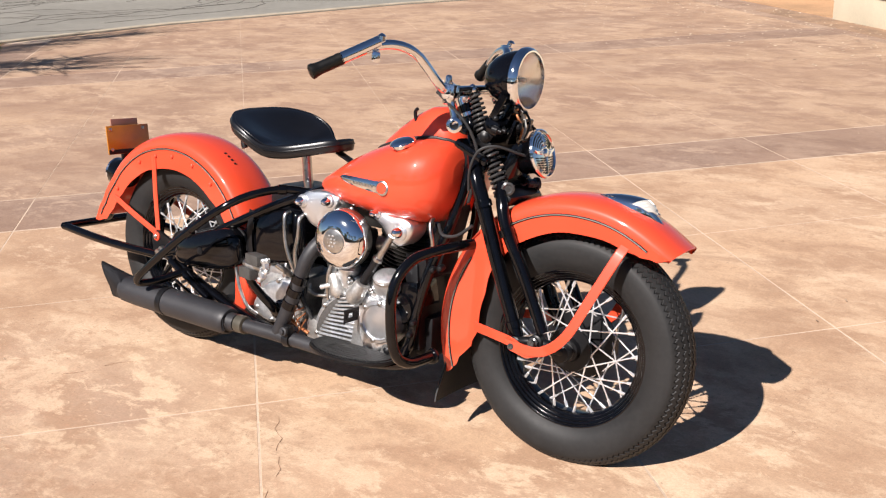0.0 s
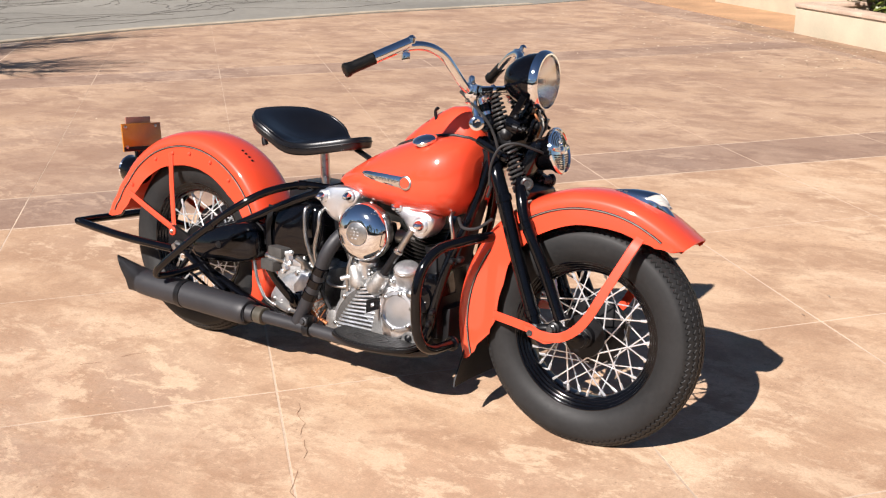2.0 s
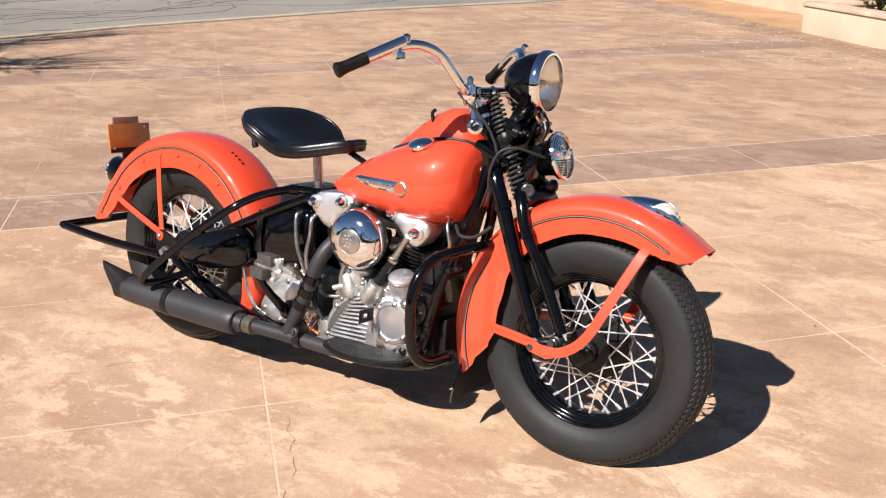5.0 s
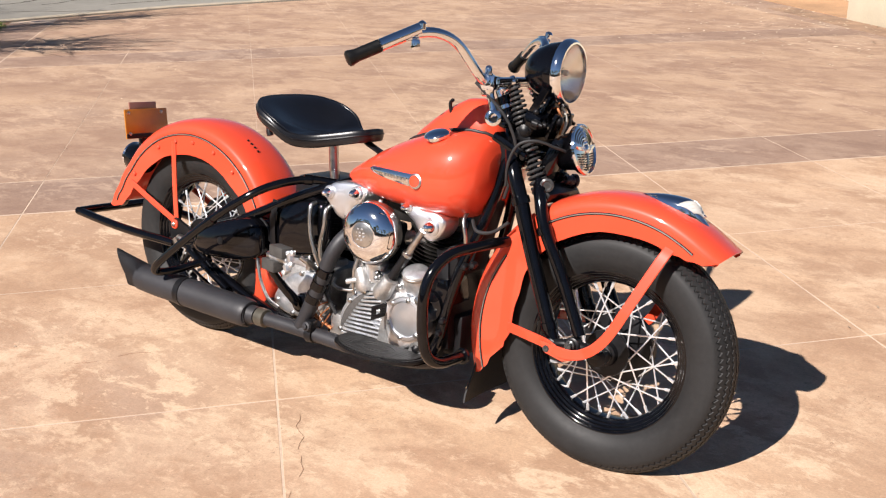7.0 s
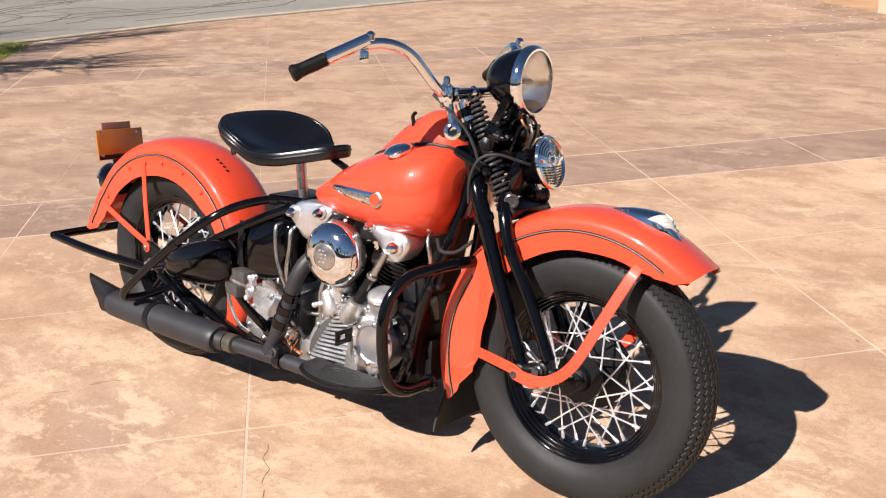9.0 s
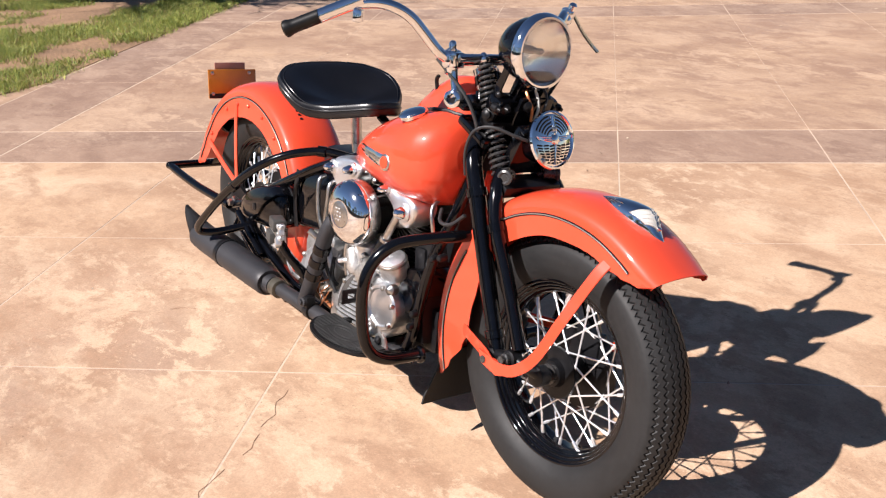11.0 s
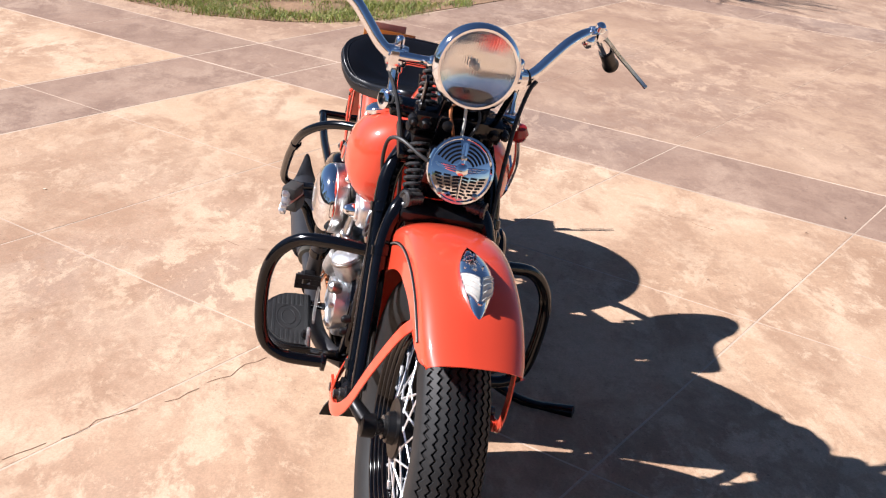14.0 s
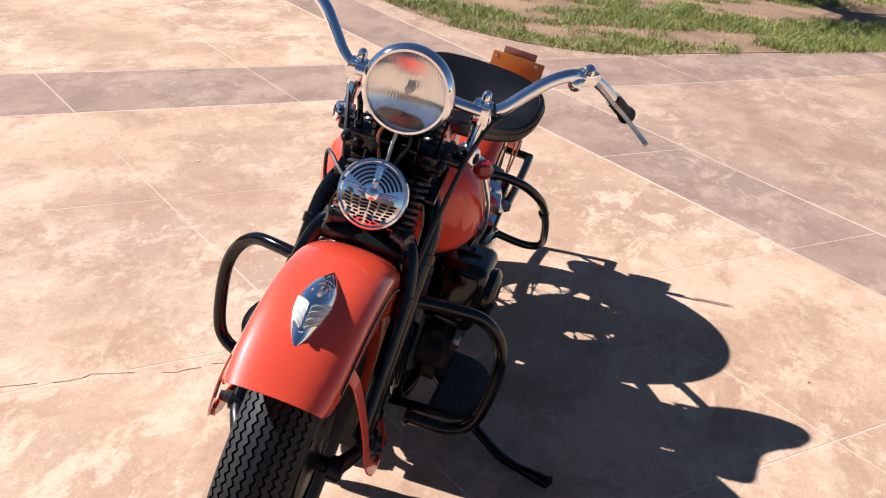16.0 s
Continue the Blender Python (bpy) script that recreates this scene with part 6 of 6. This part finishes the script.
def leaf_cloud(spots, count, size, seed):
    """Many folded leaves scattered over round clumps; each has a midrib fold and a pointed tip."""
    rnd = random.Random(seed)
    verts, faces = [], []
    for _ in range(count):
        c, r = rnd.choice(spots)
        d = Vector((rnd.gauss(0, 1), rnd.gauss(0, 1), rnd.gauss(0.35, 1))).normalized()
        p = Vector(c) + d * r * rnd.uniform(0.75, 1.05)
        t = (d + Vector((rnd.gauss(0, 0.7), rnd.gauss(0, 0.7), rnd.gauss(0.1, 0.6)))).normalized()
        s = t.cross(Vector((rnd.gauss(0, 1), rnd.gauss(0, 1), rnd.gauss(0, 1)))).normalized()
        u = t.cross(s)
        ln = size * rnd.uniform(0.6, 1.25)
        w = ln * 0.27
        i = len(verts)
        verts += [p, p + t * ln * 0.45 + s * w + u * w * 0.4, p + t * ln * 0.5, p + t * ln * 0.45 - s * w + u * w * 0.4, p + t * ln - u * ln * 0.12]
        faces += [(i, i + 1, i + 2), (i, i + 2, i + 3), (i + 2, i + 1, i + 4), (i + 2, i + 4, i + 3)]
    return verts, faces


def cloud_part(name, cloud, mat, parent, label=""):
    mesh = bpy.data.meshes.new(name)
    mesh.from_pydata([tuple(v) for v in cloud[0]], [], cloud[1])
    mesh.materials.append(mat)
    ob = new(name, mesh)
    ob.parent = parent
    if label:
        tagged(ob, label)
    return ob


for k in range(7):
    rnd = random.Random(40 + k)
    root = PA + way * (0.55 + 0.75 * k) + back * 0.66
    sh = tagged(new("shrub"), "dense glossy green shrub growing in the planter", "shrub", "shrubs in the planter")
    bm = bmesh.new()
    spots = []
    for j in range(16):
        q = root + way * rnd.uniform(-0.45, 0.45) + back * rnd.uniform(-0.36, 0.4)
        z = rnd.uniform(0.45, 0.95)
        spots.append(((q.x, q.y, z), rnd.uniform(0.13, 0.22)))
        tube([(root.x, root.y, 0.25), ((root.x + q.x) / 2, (root.y + q.y) / 2, z * 0.55), (q.x, q.y, z)], 0.008, 5, 3, bm)
    part("stems", bm, TWIG, sh, "thin brown stems")
    cloud_part("foliage", leaf_cloud(spots, 2600 if k < 4 else 900, 0.085, 70 + k), LEAF, sh, "many pointed green leaves")

tagged(part("wall_garden", wall_mesh((-3.44, 12.97), (4.0, 6.9), 0.2, -0.06, 1.3), STUCCO, None), "cream stucco garden wall behind the planter", "wall", kind="structure")
sheet("soil_strip", [(-1.25, 9.86), (-5.4, 13.4), (-9.5, 17.0), (-3, 22), (3, 12), (0.2, 10.0)], 0.008, material("orange_soil", (0.46, 0.27, 0.145), 0.9, stain=(2, 0.3, 0.65, 1.2), grain=(40, 0.3, 0.8, 1.15), bump=(30, 0.5, 0.01)), "bare orange soil beside the garden wall", "soil")
# plain walls that close the place behind the camera
PLAIN = material("plain_far_wall", (0.16, 0.14, 0.11), 0.9, stain=(0.6, 0.3, 0.6, 1.3), grain=(8, 0.3, 0.8, 1.2), bump=(10, 0.3, 0.01))
# invented south wall, out of view: bounds reflections and cuts low sky light
tagged(part("wall_south", wall_mesh((-16, -13.6), (15.8, -13.6), 0.3, -0.06, 1.6), PLAIN, None), "unseen plain brown wall added to close the yard", "wall", kind="structure")
tagged(part("wall_east", wall_mesh((15.5, -13), (15.5, 6), 0.3, -0.06, 2.6), material("plain_tan_wall", (0.40, 0.31, 0.22), 0.9, stain=(0.8, 0.3, 0.8, 1.15), grain=(30, 0.3, 0.9, 1.1), bump=(30, 0.3, 0.005)), None), "plain tan house wall", "wall", kind="structure")

# leafy trees along the south wall, mirrored in the chrome
for k, (x, y, h) in enumerate(((-9.0, -15.5, 4.6), (-4.5, -17.0, 5.6), (0.5, -15.0, 3.8), (4.0, -18.0, 6.4), (8.5, -16.0, 5.0), (13.5, -15.0, 5.8), (19.5, -8.0, 5.2), (20.5, -2.0, 4.4))):
    rnd = random.Random(300 + k)
    yt = tagged(new("leafy_tree"), "dark green broadleaf tree beyond the boundary wall", "tree", "trees beyond the wall")
    part("trunk", tube([(x, y, -0.06), (x + 0.06, y, h * 0.25), (x - 0.05, y + 0.05, h * 0.5)], 0.14, 9, 4, radii=[0.2, 0.15, 0.11]), TWIG, yt, "brown trunk")
    spots = []
    bm = bmesh.new()
    for j in range(18):
        a, r = rnd.uniform(0, 6.283), h * 0.30 * math.sqrt(rnd.random())
        c = Vector((x + r * math.cos(a), y + r * math.sin(a), h * rnd.uniform(0.42, 0.92)))
        spots.append((tuple(c), h * rnd.uniform(0.07, 0.13)))
        tube([(x, y, h * 0.36), ((x + c.x) / 2, (y + c.y) / 2, c.z * 0.72), tuple(c)], 0.03, 5, 3, bm)
    part("limbs", bm, TWIG, yt, "spreading limbs")
    cloud_part("crown", leaf_cloud(spots, 3200, 0.22, 500 + k), LEAF, yt, "uneven crown of dark green leaves")

# lawn with bare patches
LAWN = [(-4.47, 0.27), (-4.15, -0.03), (-3.93, -0.4), (-3.86, -0.8), (-3.93, -1.25), (-4.2, -1.75), (-4.8, -2.4), (-6.5, -4.0), (-12, -8), (-22, -9), (-22, -3), (-14, -1.6), (-10.4, 1.7), (-8.5, 3.68), (-8.38, 3.86)]
sheet("lawn_soil", LAWN, 0.004, material("lawn_earth", (0.30, 0.18, 0.10), 0.95, stain=(2.2, 0.3, 0.6, 1.3), grain=(35, 0.3, 0.7, 1.2), bump=(30, 0.7, 0.02)), "dry reddish earth under a thin lawn", "soil")


def inside(p, poly):
    hit = False
    for (x0, y0), (x1, y1) in zip(poly, poly[1:] + poly[:1]):
        if (y0 > p[1]) != (y1 > p[1]) and p[0] < (x1 - x0) * (p[1] - y0) / (y1 - y0) + x0:
            hit = not hit
    return hit


def edge_gap(p, poly):
    best = 9.0
    for a, b in zip(poly, poly[1:] + poly[:1]):
        a, b, c = Vector(a), Vector(b), Vector(p)
        k = min(max((c - a).dot(b - a) / (b - a).length_squared, 0), 1)
        best = min(best, (a + (b - a) * k - c).length)
    return best


GRASS = bpy.data.materials.new("grass_blade")
GRASS.use_nodes = True
gr = GRASS.node_tree
gi = gr.nodes.new("ShaderNodeNewGeometry")
gc_ramp = gr.nodes.new("ShaderNodeValToRGB")
gc_ramp.color_ramp.elements[0].color, gc_ramp.color_ramp.elements[1].color = (0.085, 0.155, 0.016, 1), (0.37, 0.375, 0.08, 1)
gr.links.new(gi.outputs["Random Per Island"], gc_ramp.inputs[0])
gr.links.new(gc_ramp.outputs[0], gr.nodes["Principled BSDF"].inputs["Base Color"])
gr.nodes["Principled BSDF"].inputs["Roughness"].default_value = 0.55
rnd = random.Random(5)
verts, faces = [], []
while len(faces) < 190000:
    x, y = rnd.uniform(-10.5, -3.85), rnd.uniform(-3.2, 3.7)
    if not inside((x + rnd.gauss(-0.02, 0.03), y + rnd.gauss(-0.02, 0.03)), LAWN):
        continue
    gap = edge_gap((x, y), LAWN[:6] + LAWN[-2:])
    cover = noise.noise(Vector((x * 0.9, y * 0.9, 3.0))) * 0.9 + noise.noise(Vector((x * 4.0, y * 4.0, 7.0))) * 0.5 + (0.4 if gap < 0.3 else 0.0)
    if cover < rnd.uniform(-0.05, 0.30):
        continue
    h = rnd.uniform(0.015, 0.05) * (1.0 + 1.1 * max(noise.noise(Vector((x * 2.3, y * 2.3, 11.0))) + 0.15, 0.0))
    a = rnd.uniform(0, 6.283)
    lean = Vector((rnd.gauss(0, 0.45), rnd.gauss(0, 0.45), 1)) * h
    s = Vector((math.cos(a), math.sin(a), 0)) * rnd.uniform(0.0014, 0.003)
    p = Vector((x, y, 0.002))
    i = len(verts)
    verts += [p - s, p + s, p + lean * 0.55 + s * 0.7, p + lean * 0.55 - s * 0.7, p + lean + Vector((lean.x, lean.y, -0.15 * h)) * 0.5]
    faces += [(i, i + 1, i + 2, i + 3), (i + 3, i + 2, i + 4)]
tagged(cloud_part("grass", (verts, faces), GRASS, None), "patchy green grass at the edge of the yard", "grass", kind="stuff")

gut = [PA - way * 1.2, PB, PB - back * 0.45, PA - back * 0.34 - way * 1.2]
sheet("planter_gutter", [tuple(v) for v in gut], 0.0025, material("gutter_dirt", (0.34, 0.215, 0.135), 0.9, stain=(3.5, 0.3, 0.55, 1.25), grain=(45, 0.3, 0.7, 1.25), bump=(40, 0.5, 0.008)), "brown dirt gathered along the foot of the planter", "soil")

# fallen leaves and flecks on the slabs
verts, faces = [], []
for k in range(900):
    if k < 780:
        q = PA + way * rnd.uniform(-3.0, 3.0) - back * abs(rnd.gauss(0, 1.1))
        p = Vector((q.x, q.y, 0.003))
    else:
        p = Vector((rnd.uniform(-6, 3), rnd.uniform(-2, 8), 0.003))
    a, r = rnd.uniform(0, 6.28), rnd.uniform(0.006, 0.024) * (1 if k < 780 else 0.45)
    u, v = Vector((math.cos(a), math.sin(a), 0)), Vector((-math.sin(a), math.cos(a), 0))
    i = len(verts)
    verts += [p - u * r, p + v * r * 0.45 + Vector((0, 0, 0.003)), p + u * r + Vector((0, 0, 0.004)), p - v * r * 0.45]
    faces += [(i, i + 1, i + 2), (i, i + 2, i + 3)]
FLECK = bpy.data.materials.new("dry_leaf")
FLECK.use_nodes = True
fr = FLECK.node_tree.nodes.new("ShaderNodeValToRGB")
fr.color_ramp.elements[0].color, fr.color_ramp.elements[1].color = (0.22, 0.13, 0.08, 1), (0.80, 0.66, 0.48, 1)
fg = FLECK.node_tree.nodes.new("ShaderNodeNewGeometry")
FLECK.node_tree.links.new(fg.outputs["Random Per Island"], fr.inputs[0])
FLECK.node_tree.links.new(fr.outputs[0], FLECK.node_tree.nodes["Principled BSDF"].inputs["Base Color"])
tagged(cloud_part("leaf_litter", (verts, faces), FLECK, None), "scattered dry leaves and pale flecks on the concrete", "leaves", kind="stuff")

# cracks across the slabs
bm = bmesh.new()
for start, heading, steps in ((Vector((1.30, -1.06)), 2.43, 30), (Vector((-0.10, -0.62)), 0.95, 9), (Vector((-0.55, 1.05)), 0.7, 8)):
    a = heading
    p = start
    pts = []
    for i in range(steps):
        pts.append((p.x, p.y, 0.0008))
        a = heading + rnd.uniform(-0.42, 0.42)
        p = p + Vector((math.cos(a), math.sin(a))) * 0.035
    for i in range(0, len(pts) - 2, 4):
        flat_bar(pts[i:i + 3 + i % 3], 0.0011, 0.001, bm, 1, out=(0, 0, 1))
tagged(part("slab_cracks", bm, material("crack_dirt", (0.30, 0.18, 0.11), 0.9), None), "fine brown cracks in the concrete slabs", "cracks", kind="stuff")

# bare tree by the lawn
tree = tagged(new("bare_tree"), "leafless tree standing on the lawn", "tree")
rnd = random.Random(21)
bm = tube([(-8.35, -1.0, -0.05), (-8.3, -0.95, 0.8), (-8.25, -0.9, 1.7), (-8.1, -0.85, 2.4)], 0.1, 10, radii=[0.15, 0.11, 0.1, 0.09])
part("trunk", bm, TWIG, tree, "rough brown trunk")
for k in range(18):
    a = rnd.uniform(-0.5, 1.4) if k % 2 else rnd.uniform(0, 6.28)
    p = Vector((-8.13, -0.86, rnd.uniform(1.9, 2.4)))
    d = Vector((math.cos(a), math.sin(a), rnd.uniform(0.35, 1.0))).normalized()
    pts = [p]
    for i in range(6):
        d = (d + Vector((rnd.gauss(0, 0.2), rnd.gauss(0, 0.2), rnd.gauss(0.03, 0.15)))).normalized()
        pts.append(pts[-1] + d * 0.36)
    limb = part("limb", tube(pts, 0.03, 6, 3, radii=[0.05, 0.035, 0.02, 0.01]), TWIG, tree)
    bm = bmesh.new()
    for q in pts[2:]:
        for j in range(8):
            e = (d + Vector((rnd.gauss(0, 0.6), rnd.gauss(0, 0.6), rnd.gauss(0.1, 0.4)))).normalized()
            tube([q, q + e * 0.3 + Vector((0, 0, rnd.gauss(0, 0.04))), q + e * rnd.uniform(0.5, 0.9)], 0.008, 4, 2, bm, radii=[0.012, 0.007, 0.004])
    part("twigs", bm, TWIG, limb)


def slab_mesh(p0, p1, q0, q1, g, wide_p=0.0, wide_q=0.0):
    a, b = g + wide_p, g + wide_q
    c = [cross(p0 + a, q0 + b), cross(p1 - a, q0 + b), cross(p1 - a, q1 - b), cross(p0 + a, q1 - b)]
    mid = sum(c, Vector((0, 0))) / 4
    bm = bmesh.new()
    top = [bm.verts.new((*(mid + (v - mid) * 0.9985), 0.0)) for v in c]
    rim = [bm.verts.new((*v, -0.0004)) for v in c]
    low = [bm.verts.new((*v, -0.03)) for v in c]
    bm.faces.new(top)
    for a, b in ((top, rim), (rim, low)):
        for i in range(4):
            j = (i + 1) % 4
            bm.faces.new((a[i], b[i], b[j], a[j]))
    return bm


for p0, p1 in zip(P_LINES, P_LINES[1:]):
    for q0, q1 in zip(Q_LINES, Q_LINES[1:]):
        middle = cross((p0 + p1) / 2, (q0 + q1) / 2)
        if q0 < -2.7 and p0 > 4.4 or middle.x < -8.6 or (middle - Vector((-8.1, 4.6))).dot(Vector((0.91, -0.415))) < -1.2:
            continue
        band = abs(p0 - 1.42) < 0.01 or abs(q0 + 2.673) < 0.01 or abs(p0 - 5.75) < 0.01 or abs(q0 - 6.1) < 0.01
        part("slab", slab_mesh(p0, p1, q0, q1, 0.0034 if band else 0.0014 if p0 > 2 else 0.0034, 0.009 if min(abs(p0 - 1.42), abs(p0 - 5.75)) < 0.01 else 0.0, 0.006 if abs(q0 + 2.673) < 0.01 else 0.0), BAND if band else WASH if p0 > 2 else SLAB, pavement, sharp=8)
